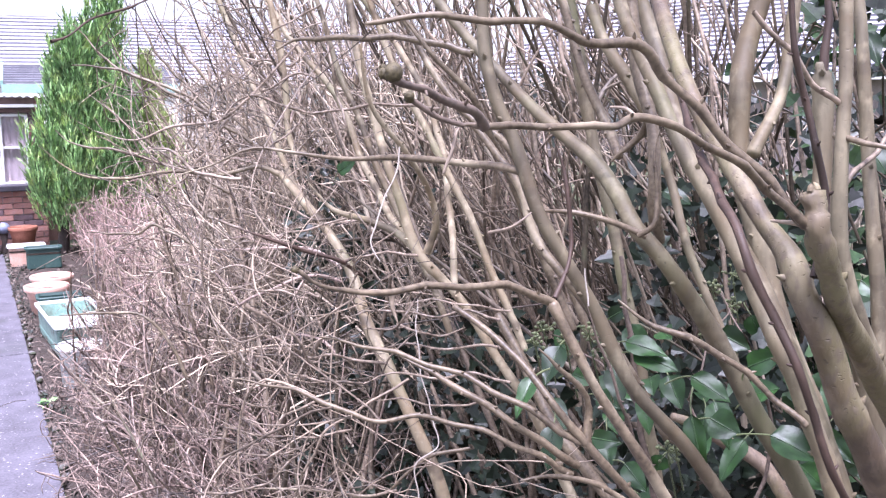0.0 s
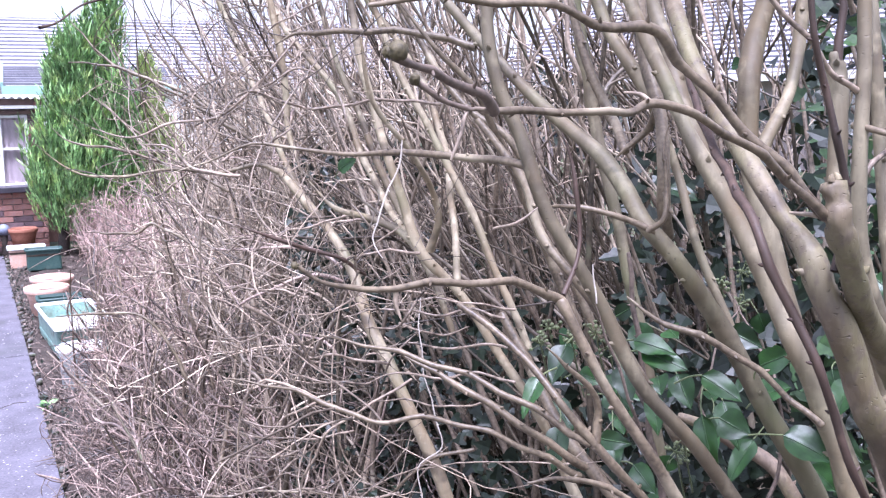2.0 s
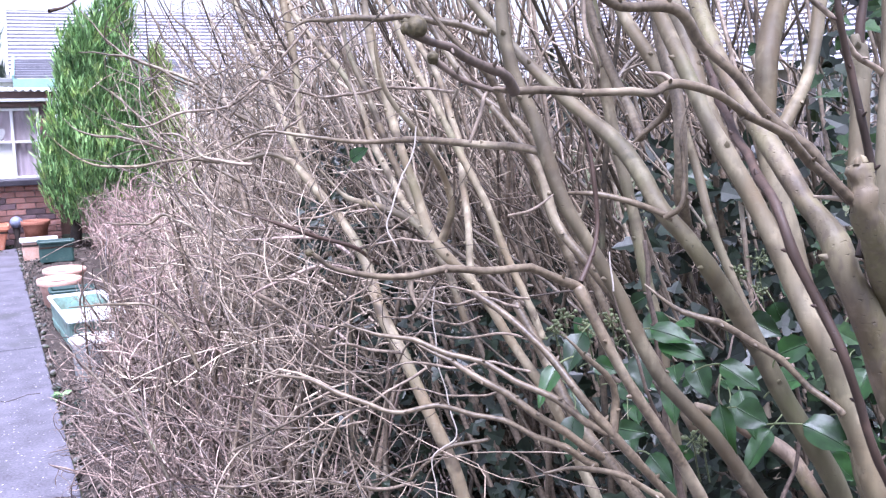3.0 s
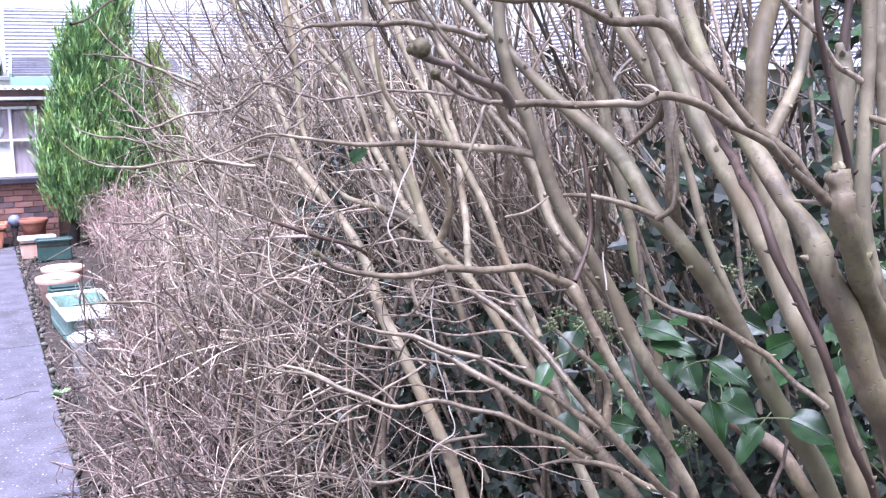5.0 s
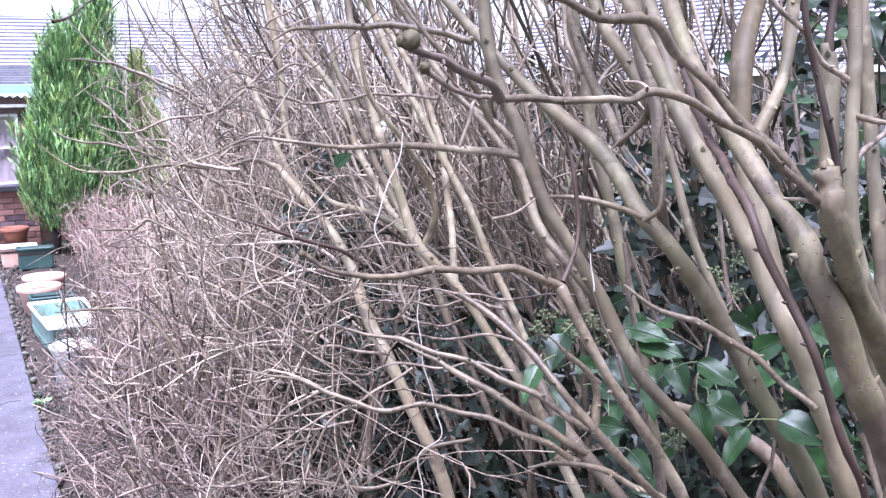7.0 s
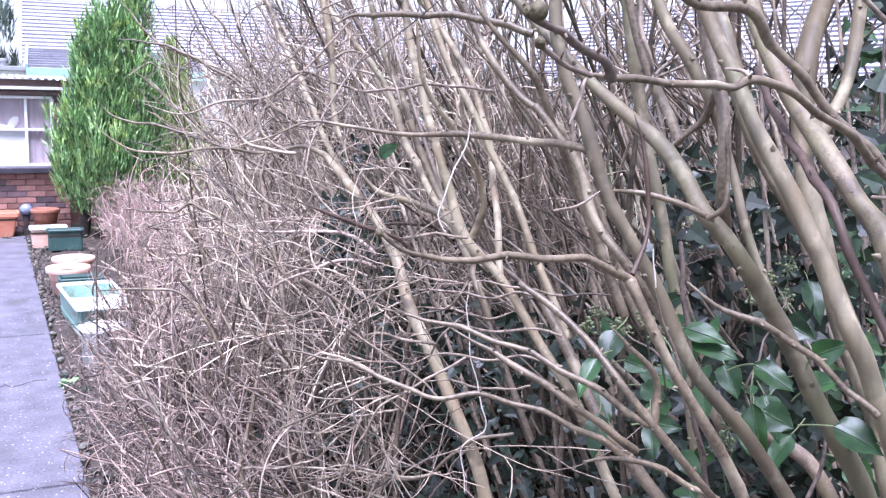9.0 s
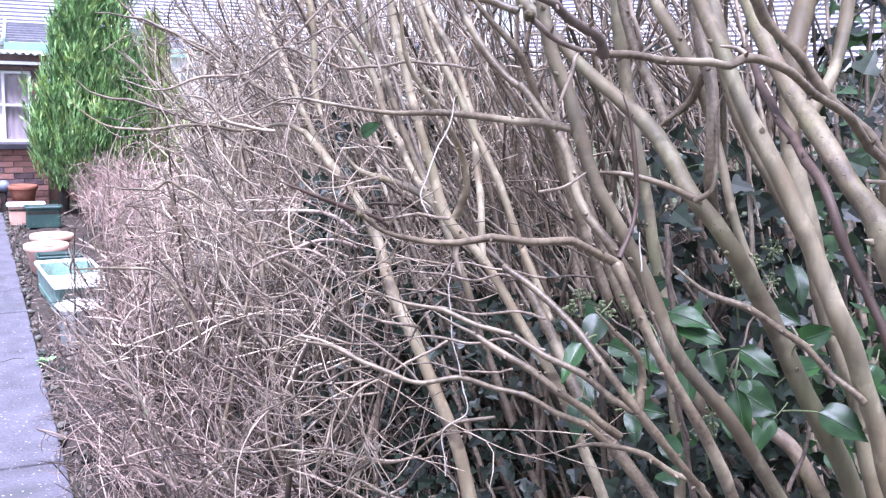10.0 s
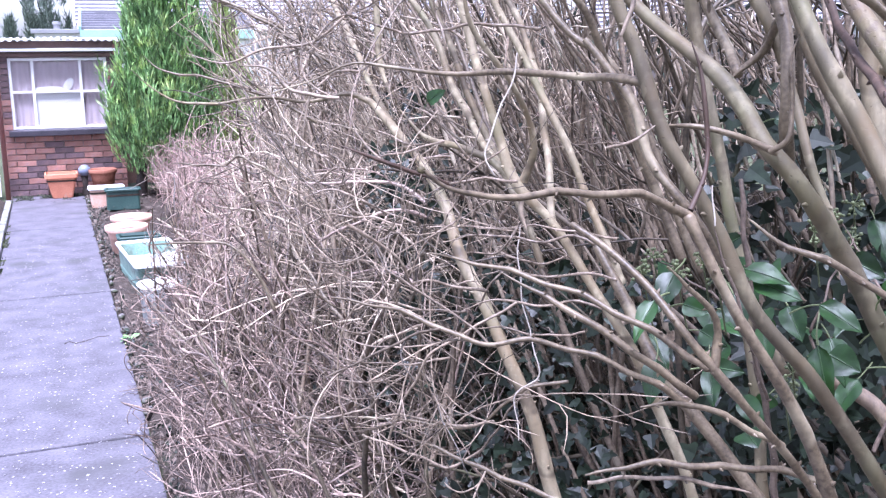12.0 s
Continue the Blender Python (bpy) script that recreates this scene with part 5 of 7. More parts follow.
limb(shrub_forked, "branch", [(0.470, 1.680, 1.428, 0.0012), (0.479, 1.692, 1.399, 0.0012), (0.488, 1.665, 1.396, 0.0015), (0.514, 1.673, 1.386, 0.0017), (0.525, 1.647, 1.396, 0.0017)])
limb(shrub_forked, "branch", [(0.471, 1.506, 1.407, 0.0012), (0.494, 1.520, 1.421, 0.0013), (0.515, 1.490, 1.441, 0.0015), (0.538, 1.502, 1.442, 0.0017)])
limb(shrub_forked, "branch", [(0.413, 1.644, 1.388, 0.0012), (0.451, 1.646, 1.375, 0.0013), (0.473, 1.612, 1.372, 0.0014), (0.519, 1.610, 1.362, 0.0015), (0.555, 1.571, 1.369, 0.0016), (0.603, 1.570, 1.371, 0.0017)])
limb(shrub_forked, "branch", [(0.435, 1.684, 1.354, 0.0011), (0.473, 1.682, 1.323, 0.0013), (0.504, 1.645, 1.326, 0.0015), (0.538, 1.650, 1.322, 0.0016), (0.558, 1.621, 1.342, 0.0016)])
limb(shrub_forked, "branch", [(0.581, 1.664, 1.333, 0.0013), (0.577, 1.682, 1.292, 0.0015), (0.561, 1.663, 1.266, 0.0016), (0.552, 1.681, 1.218, 0.0017)])
limb(shrub_forked, "branch", [(0.593, 1.658, 1.327, 0.0011), (0.617, 1.660, 1.283, 0.0013), (0.628, 1.627, 1.253, 0.0015)])
limb(shrub_forked, "branch", [(0.499, 1.637, 1.269, 0.0015), (0.541, 1.640, 1.274, 0.0017), (0.571, 1.603, 1.278, 0.0018), (0.626, 1.596, 1.261, 0.0020), (0.663, 1.558, 1.276, 0.0021)])
limb(shrub_forked, "branch", [(0.633, 1.553, 1.484, 0.0015), (0.682, 1.551, 1.486, 0.0016), (0.722, 1.509, 1.483, 0.0018), (0.773, 1.507, 1.485, 0.0019), (0.797, 1.472, 1.481, 0.0020)])
limb(shrub_forked, "branch", [(0.598, 1.508, 1.453, 0.0013), (0.646, 1.509, 1.462, 0.0016), (0.677, 1.470, 1.459, 0.0017), (0.733, 1.466, 1.460, 0.0018), (0.769, 1.424, 1.454, 0.0019)])
limb(shrub_forked, "branch", [(0.620, 1.547, 1.417, 0.0012), (0.676, 1.541, 1.410, 0.0014), (0.715, 1.499, 1.407, 0.0015), (0.766, 1.497, 1.408, 0.0017)])
limb(shrub_forked, "branch", [(0.579, 1.533, 1.537, 0.0014), (0.640, 1.526, 1.543, 0.0016), (0.684, 1.481, 1.539, 0.0017), (0.740, 1.477, 1.541, 0.0018), (0.763, 1.441, 1.534, 0.0019)])
limb(shrub_forked, "branch", [(0.665, 1.548, 1.544, 0.0012), (0.715, 1.546, 1.545, 0.0014), (0.747, 1.507, 1.543, 0.0015), (0.811, 1.496, 1.530, 0.0017)])
limb(shrub_forked, "branch", [(0.591, 1.480, 1.593, 0.0010), (0.583, 1.502, 1.568, 0.0011), (0.556, 1.491, 1.558, 0.0012), (0.542, 1.516, 1.533, 0.0013)])
limb(shrub_forked, "branch", [(0.704, 1.523, 1.513, 0.0011), (0.683, 1.553, 1.494, 0.0012), (0.653, 1.542, 1.476, 0.0013), (0.644, 1.562, 1.441, 0.0015)])
limb(shrub_forked, "branch", [(0.767, 1.546, 1.501, 0.0014), (0.746, 1.576, 1.485, 0.0017), (0.710, 1.573, 1.494, 0.0018), (0.690, 1.607, 1.502, 0.0020)])

shrub_mossy = shrub("mossy")
limb(shrub_mossy, "stem", [(0.970, 1.653, -0.054, 0.0136), (0.946, 1.643, 0.305, 0.0129), (0.910, 1.656, 0.663, 0.0124), (0.832, 1.731, 1.130, 0.0118), (0.801, 1.769, 1.261, 0.0104), (0.771, 1.824, 1.358, 0.0103), (0.758, 1.889, 1.434, 0.0108), (0.754, 1.948, 1.504, 0.0097), (0.736, 2.015, 1.578, 0.0084), (0.708, 2.084, 1.636, 0.0084), (0.688, 2.147, 1.679, 0.0062)])
limb(shrub_mossy, "branch", [(0.688, 2.147, 1.679, 0.0057), (0.649, 2.169, 1.694, 0.0041), (0.585, 2.175, 1.682, 0.0032), (0.491, 2.167, 1.693, 0.0026), (0.391, 2.158, 1.683, 0.0026), (0.328, 2.169, 1.694, 0.0020), (0.268, 2.173, 1.745, 0.0014)])
limb(shrub_mossy, "branch", [(0.711, 2.090, 1.677, 0.0048), (0.700, 2.131, 1.749, 0.0058), (0.702, 2.144, 1.832, 0.0066), (0.693, 2.169, 1.948, 0.0073), (0.688, 2.181, 2.000, 0.0058)])
limb(shrub_mossy, "stem", [(1.252, 1.572, -0.108, 0.0099), (1.218, 1.557, 0.250, 0.0095), (1.144, 1.573, 0.723, 0.0090), (0.976, 1.688, 1.285, 0.0084), (0.918, 1.737, 1.407, 0.0077), (0.867, 1.779, 1.501, 0.0073), (0.820, 1.813, 1.565, 0.0092), (0.796, 1.842, 1.660, 0.0075), (0.780, 1.892, 1.771, 0.0070), (0.767, 1.928, 1.875, 0.0066), (0.766, 1.971, 1.985, 0.0061), (0.764, 2.072, 2.372, 0.0045), (0.790, 2.195, 2.908, 0.0021)])
limb(shrub_mossy, "branch", [(0.819, 1.814, 1.567, 0.0064), (0.803, 1.861, 1.591, 0.0065), (0.768, 1.927, 1.614, 0.0055), (0.734, 2.003, 1.629, 0.0044), (0.707, 2.045, 1.670, 0.0034)])
limb(shrub_mossy, "branch", [(0.832, 1.808, 1.566, 0.0065), (0.839, 1.790, 1.615, 0.0059), (0.827, 1.782, 1.663, 0.0051), (0.778, 1.751, 1.729, 0.0042), (0.710, 1.741, 1.809, 0.0043), (0.691, 1.733, 1.899, 0.0042)])
limb(shrub_mossy, "branch", [(0.439, 1.511, 1.668, 0.0012), (0.463, 1.498, 1.658, 0.0022), (0.519, 1.500, 1.635, 0.0026), (0.562, 1.499, 1.621, 0.0025), (0.609, 1.527, 1.591, 0.0024)], skin=BARK_STICK)
limb(shrub_mossy, "branch", [(0.430, 1.445, 1.585, 0.0027), (0.459, 1.450, 1.566, 0.0019), (0.492, 1.451, 1.539, 0.0017), (0.512, 1.458, 1.503, 0.0017), (0.556, 1.476, 1.475, 0.0019)])
limb(shrub_mossy, "branch", [(0.543, 1.253, 1.771, 0.0007), (0.536, 1.251, 1.741, 0.0008), (0.513, 1.253, 1.692, 0.0008), (0.510, 1.253, 1.678, 0.0008), (0.517, 1.246, 1.659, 0.0006)], skin=TENDRIL, taper_end=False, label="bleached dead climbing tendril")
limb(shrub_mossy, "branch", [(0.671, 1.496, 1.271, 0.0009), (0.673, 1.506, 1.333, 0.0009), (0.699, 1.498, 1.355, 0.0010), (0.692, 1.512, 1.415, 0.0009), (0.685, 1.529, 1.491, 0.0009), (0.690, 1.537, 1.551, 0.0007)], skin=TENDRIL, taper_end=False, label="bleached dead climbing tendril")
limb(shrub_mossy, "branch", [(0.482, 1.806, 1.221, 0.0023), (0.608, 1.744, 1.217, 0.0023), (0.671, 1.690, 1.215, 0.0026), (0.696, 1.658, 1.233, 0.0022), (0.717, 1.641, 1.262, 0.0025), (0.750, 1.630, 1.286, 0.0030), (0.804, 1.605, 1.298, 0.0029)])
limb(shrub_mossy, "branch", [(0.213, 1.058, 1.855, 0.0012), (0.221, 1.065, 1.858, 0.0007), (0.238, 1.082, 1.869, 0.0007), (0.264, 1.105, 1.881, 0.0010), (0.289, 1.117, 1.891, 0.0010)], skin=BARK_STICK)
limb(shrub_mossy, "branch", [(0.355, 2.438, 1.891, 0.0024), (0.407, 2.412, 1.886, 0.0028), (0.456, 2.386, 1.874, 0.0032), (0.523, 2.346, 1.838, 0.0030), (0.589, 2.306, 1.792, 0.0033), (0.664, 2.259, 1.736, 0.0037)])
limb(shrub_mossy, "branch", [(0.351, 2.081, 1.770, 0.0016), (0.408, 2.049, 1.754, 0.0020), (0.469, 2.023, 1.777, 0.0023), (0.538, 1.992, 1.787, 0.0022), (0.592, 1.973, 1.830, 0.0021), (0.666, 1.951, 1.913, 0.0017)])
limb(shrub_mossy, "branch", [(0.368, 1.731, 1.757, 0.0009), (0.409, 1.710, 1.748, 0.0021), (0.434, 1.693, 1.722, 0.0025), (0.488, 1.665, 1.713, 0.0023)])
limb(shrub_mossy, "branch", [(0.303, 2.486, 1.379, 0.0025), (0.388, 2.446, 1.384, 0.0030), (0.461, 2.409, 1.379, 0.0028), (0.508, 2.375, 1.318, 0.0034), (0.534, 2.350, 1.248, 0.0041)])
limb(shrub_mossy, "stem", [(0.743, 2.316, 2.763, 0.0020), (0.800, 2.158, 2.239, 0.0043), (0.876, 2.027, 1.869, 0.0057), (0.912, 1.964, 1.752, 0.0060), (0.947, 1.902, 1.637, 0.0064), (0.973, 1.845, 1.525, 0.0064), (1.003, 1.780, 1.388, 0.0064)])
limb(shrub_mossy, "stem", [(0.760, 2.543, 2.782, 0.0020), (0.794, 2.389, 2.255, 0.0043), (0.849, 2.261, 1.881, 0.0058), (0.873, 2.204, 1.771, 0.0062), (0.900, 2.129, 1.633, 0.0064), (0.932, 2.058, 1.520, 0.0063), (0.965, 1.991, 1.377, 0.0063)])
limb(shrub_mossy, "branch", [(0.572, 1.878, 1.148, 0.0019), (0.639, 1.845, 1.120, 0.0023), (0.706, 1.812, 1.096, 0.0024), (0.745, 1.782, 1.132, 0.0020), (0.777, 1.706, 1.242, 0.0019), (0.809, 1.700, 1.271, 0.0016)])
limb(shrub_mossy, "branch", [(0.391, 2.524, 1.835, 0.0017), (0.421, 2.504, 1.809, 0.0021), (0.452, 2.483, 1.777, 0.0021), (0.483, 2.463, 1.750, 0.0026), (0.527, 2.435, 1.708, 0.0026), (0.570, 2.407, 1.676, 0.0030), (0.640, 2.365, 1.629, 0.0035)])
limb(shrub_mossy, "branch", [(0.385, 2.666, 1.989, 0.0023), (0.412, 2.647, 1.951, 0.0027), (0.443, 2.624, 1.911, 0.0027), (0.461, 2.612, 1.895, 0.0033), (0.519, 2.579, 1.867, 0.0035), (0.594, 2.536, 1.833, 0.0038), (0.635, 2.510, 1.799, 0.0036), (0.694, 2.415, 1.742, 0.0040)])
limb(shrub_mossy, "branch", [(0.316, 2.436, 1.765, 0.0016), (0.340, 2.419, 1.740, 0.0021), (0.371, 2.402, 1.730, 0.0024), (0.419, 2.377, 1.725, 0.0024), (0.472, 2.349, 1.708, 0.0028), (0.540, 2.311, 1.683, 0.0027)])
limb(shrub_mossy, "branch", [(0.430, 2.247, 1.653, 0.0017), (0.466, 2.226, 1.639, 0.0022), (0.510, 2.210, 1.667, 0.0019), (0.548, 2.199, 1.712, 0.0019), (0.562, 2.195, 1.726, 0.0019), (0.604, 2.186, 1.792, 0.0023)])
limb(shrub_mossy, "branch", [(0.398, 2.802, 1.511, 0.0023), (0.446, 2.777, 1.508, 0.0029), (0.511, 2.745, 1.509, 0.0028), (0.546, 2.732, 1.528, 0.0034), (0.567, 2.720, 1.518, 0.0031), (0.640, 2.675, 1.470, 0.0031)])
limb(shrub_mossy, "branch", [(0.526, 2.313, 1.659, 0.0019), (0.526, 2.306, 1.619, 0.0020), (0.552, 2.291, 1.609, 0.0022), (0.573, 2.279, 1.594, 0.0027), (0.630, 2.246, 1.571, 0.0027)])
limb(shrub_mossy, "branch", [(0.514, 2.725, 2.043, 0.0024), (0.536, 2.707, 2.000, 0.0024), (0.553, 2.690, 1.949, 0.0029), (0.580, 2.668, 1.903, 0.0028), (0.608, 2.649, 1.869, 0.0028), (0.636, 2.629, 1.834, 0.0033), (0.679, 2.598, 1.777, 0.0033)])
limb(shrub_mossy, "branch", [(0.579, 2.808, 2.053, 0.0027), (0.596, 2.790, 1.996, 0.0025), (0.626, 2.769, 1.961, 0.0030), (0.653, 2.747, 1.913, 0.0030), (0.687, 2.722, 1.864, 0.0035), (0.739, 2.682, 1.788, 0.0035)])
limb(shrub_mossy, "branch", [(0.643, 2.131, 1.912, 0.0014), (0.675, 2.143, 1.940, 0.0016), (0.698, 2.112, 1.958, 0.0017), (0.733, 2.120, 1.975, 0.0019), (0.756, 2.090, 1.991, 0.0019)])
limb(shrub_mossy, "branch", [(0.614, 2.201, 1.907, 0.0015), (0.646, 2.205, 1.892, 0.0018), (0.670, 2.171, 1.894, 0.0019), (0.713, 2.171, 1.884, 0.0020), (0.724, 2.144, 1.890, 0.0018), (0.734, 2.165, 1.906, 0.0022), (0.721, 2.151, 1.920, 0.0020), (0.717, 2.177, 1.930, 0.0021)])
limb(shrub_mossy, "branch", [(0.495, 1.894, 1.752, 0.0015), (0.511, 1.911, 1.768, 0.0016), (0.518, 1.889, 1.791, 0.0016), (0.545, 1.903, 1.814, 0.0016), (0.562, 1.874, 1.827, 0.0019), (0.593, 1.880, 1.818, 0.0019), (0.611, 1.847, 1.809, 0.0020), (0.640, 1.853, 1.800, 0.0021), (0.645, 1.828, 1.799, 0.0022), (0.696, 1.826, 1.802, 0.0023), (0.729, 1.789, 1.810, 0.0023), (0.777, 1.788, 1.810, 0.0024), (0.823, 1.741, 1.804, 0.0024)])
limb(shrub_mossy, "branch", [(0.562, 1.874, 1.827, 0.0013), (0.595, 1.882, 1.838, 0.0014), (0.606, 1.856, 1.847, 0.0015), (0.637, 1.866, 1.861, 0.0018), (0.654, 1.833, 1.853, 0.0019)])
limb(shrub_mossy, "branch", [(0.645, 1.828, 1.797, 0.0014), (0.630, 1.855, 1.780, 0.0016), (0.598, 1.844, 1.757, 0.0016), (0.583, 1.871, 1.743, 0.0020), (0.558, 1.861, 1.744, 0.0021), (0.538, 1.892, 1.735, 0.0020), (0.516, 1.878, 1.721, 0.0020)])
limb(shrub_mossy, "branch", [(0.500, 1.967, 1.542, 0.0013), (0.532, 1.977, 1.559, 0.0014), (0.563, 1.944, 1.585, 0.0017), (0.589, 1.952, 1.579, 0.0018), (0.569, 1.936, 1.562, 0.0017), (0.556, 1.963, 1.548, 0.0018)])
limb(shrub_mossy, "branch", [(0.470, 1.862, 1.502, 0.0012), (0.512, 1.867, 1.522, 0.0015), (0.539, 1.832, 1.526, 0.0017), (0.584, 1.831, 1.520, 0.0018), (0.617, 1.791, 1.513, 0.0019)])
limb(shrub_mossy, "branch", [(0.633, 1.816, 1.697, 0.0013), (0.654, 1.826, 1.687, 0.0014), (0.670, 1.794, 1.675, 0.0014), (0.695, 1.800, 1.651, 0.0015), (0.706, 1.768, 1.628, 0.0016), (0.728, 1.776, 1.606, 0.0017)])
limb(shrub_mossy, "branch", [(0.559, 1.847, 1.665, 0.0014), (0.603, 1.845, 1.652, 0.0015), (0.628, 1.808, 1.636, 0.0017), (0.666, 1.811, 1.632, 0.0019)])
limb(shrub_mossy, "stem", [(0.647, 2.730, 2.898, 0.0024), (0.687, 2.541, 2.383, 0.0050), (0.747, 2.382, 2.021, 0.0067), (0.762, 2.341, 1.961, 0.0059), (0.783, 2.300, 1.914, 0.0053), (0.818, 2.250, 1.856, 0.0059), (0.841, 2.204, 1.788, 0.0065), (0.851, 2.164, 1.722, 0.0070), (0.843, 2.042, 1.642, 0.0062), (0.828, 1.831, 1.558, 0.0056)])
limb(shrub_mossy, "stem", [(0.712, 2.626, 2.912, 0.0022), (0.832, 2.495, 2.391, 0.0048), (0.964, 2.389, 2.029, 0.0063), (1.012, 2.350, 1.943, 0.0064), (1.012, 2.222, 1.854, 0.0062), (0.996, 2.099, 1.752, 0.0064), (0.938, 1.937, 1.634, 0.0064), (0.897, 1.840, 1.547, 0.0062), (0.874, 1.786, 1.497, 0.0066)])
limb(shrub_mossy, "stem", [(0.732, 3.378, 2.974, 0.0024), (0.754, 3.197, 2.455, 0.0051), (0.799, 3.044, 2.088, 0.0068), (0.828, 2.947, 1.934, 0.0072), (0.773, 2.555, 1.801, 0.0062), (0.735, 2.272, 1.688, 0.0059), (0.713, 2.093, 1.633, 0.0067)])

shrub_ivy = shrub("ivy")
limb(shrub_ivy, "stem", [(1.027, 1.362, -0.144, 0.0050), (1.013, 1.325, 0.214, 0.0048), (0.982, 1.291, 0.691, 0.0045), (0.910, 1.291, 1.286, 0.0042), (0.888, 1.301, 1.407, 0.0036), (0.887, 1.312, 1.469, 0.0036), (0.882, 1.326, 1.532, 0.0033), (0.881, 1.342, 1.622, 0.0027)])
limb(shrub_ivy, "branch", [(0.714, 1.174, 1.608, 0.0012), (0.726, 1.173, 1.575, 0.0016), (0.745, 1.166, 1.523, 0.0017), (0.767, 1.169, 1.473, 0.0019), (0.797, 1.179, 1.420, 0.0022)])
limb(shrub_ivy, "branch", [(0.715, 1.180, 1.646, 0.0006), (0.715, 1.177, 1.628, 0.0008), (0.715, 1.173, 1.608, 0.0008)], skin=TENDRIL, taper_end=False)
limb(shrub_ivy, "branch", [(0.954, 1.268, 1.405, 0.0020), (0.945, 1.279, 1.440, 0.0018), (0.961, 1.279, 1.489, 0.0014), (1.068, 1.348, 1.537, 0.0015)])
limb(shrub_ivy, "branch", [(0.887, 1.306, 1.434, 0.0018), (0.888, 1.367, 1.463, 0.0016), (0.873, 1.436, 1.488, 0.0014), (0.814, 1.414, 1.522, 0.0011)])
limb(shrub_ivy, "branch", [(1.003, 1.227, 1.307, 0.0026), (1.028, 1.227, 1.376, 0.0024), (1.029, 1.242, 1.467, 0.0021), (1.044, 1.299, 1.511, 0.0014), (1.091, 1.396, 1.550, 0.0012)])



# ---- ivy leaves and berries among the stems ----
def big_leaf(base, tip, width, normal):
    a, b, n = Vector(base), Vector(tip), Vector(normal).normalized()
    y = b - a
    size = y.length
    y.normalize()
    x = y.cross(n).normalized()
    n = x.cross(y)
    half = width / size
    rows, cols = 11, 4
    curl, fold, wave = rng.uniform(0.05, 0.28), rng.uniform(0.12, 0.4), rng.uniform(0, 6)
    o = np.array(a) - np.array(SHRUBS["ivy"].location)
    V, F = [], []
    for i in range(rows):
        t = i / (rows - 1)
        w = half * 0.5 * (math.sin(math.pi * min(1, t * 1.02) ** 0.62) ** 0.8 if 0 < t < 1 else 0.0) + 0.004
        for j in range(-cols, cols + 1):
            c = j / cols
            lift = fold * abs(c) * w - curl * (t - 0.3) ** 2 + 0.03 * math.sin(9 * t + wave + 2 * c) * abs(c) + 0.012 * math.cos(26 * (t - 0.35 * abs(c))) * abs(c)
            p = o + size * (np.array(x) * c * w + np.array(y) * t + np.array(n) * lift)
            V.append(p)
    m = 2 * cols + 1
    for i in range(rows - 1):
        for j in range(2 * cols):
            F.append((i * m + j, i * m + j + 1, (i + 1) * m + j + 1, (i + 1) * m + j))
    leaf = attach("leaf", mesh_from("leaf", V, F, LEAF, True), SHRUBS["ivy"])
    rib = np.array([V[i * m + cols] for i in range(rows)]) + 0.0004 * np.array(n)
    v, f = tubes(rib[None], np.linspace(0.0009, 0.0003, rows)[None], 5)
    attach("midrib", mesh_from("midrib", v, f, IVY_MID, True), leaf)
    stalk = grow(np.array([o]), np.array([-np.array(y) + [0.3, 0.2, -0.5]]), np.array([size * 0.7]), 5, 0.1, -0.05)
    v, f = tubes(stalk, np.full((1, 5), 0.0011), 5)
    attach("stalk", mesh_from("stalk", v, f, BERRY, True), leaf)


def berry_cluster(at):
    c = np.array(at) - np.array(SHRUBS["ivy"].location)
    n = 16
    d = rng.normal(0, 1, (n, 3)) + np.array([-0.2, -0.4, 0.5])
    d /= np.linalg.norm(d, axis=1, keepdims=True)
    ends = c + d * rng.uniform(0.011, 0.018, (n, 1))
    bm = bmesh.new()
    for e in ends:
        bmesh.ops.create_icosphere(bm, subdivisions=2, radius=rng.uniform(0.0019, 0.0028), matrix=Matrix.Translation(e))
    cl = part("umbel", bm, BERRY, SHRUBS["ivy"], "round head of small green berries", smooth=True)
    P = np.stack([np.repeat(c[None], n, 0), (c + ends) / 2 + rng.normal(0, 0.0006, (n, 3)), ends], 1)
    stem = np.array([[c, c + [0.01, 0.005, -0.03], c + [0.03, 0.015, -0.08]]])
    v, f = merged([tubes(P, np.full((n, 3), 0.0006), 4), tubes(stem, np.full((1, 3), 0.0012), 5)])
    attach("stalk", mesh_from("stalk", v, f, BERRY, True), cl)


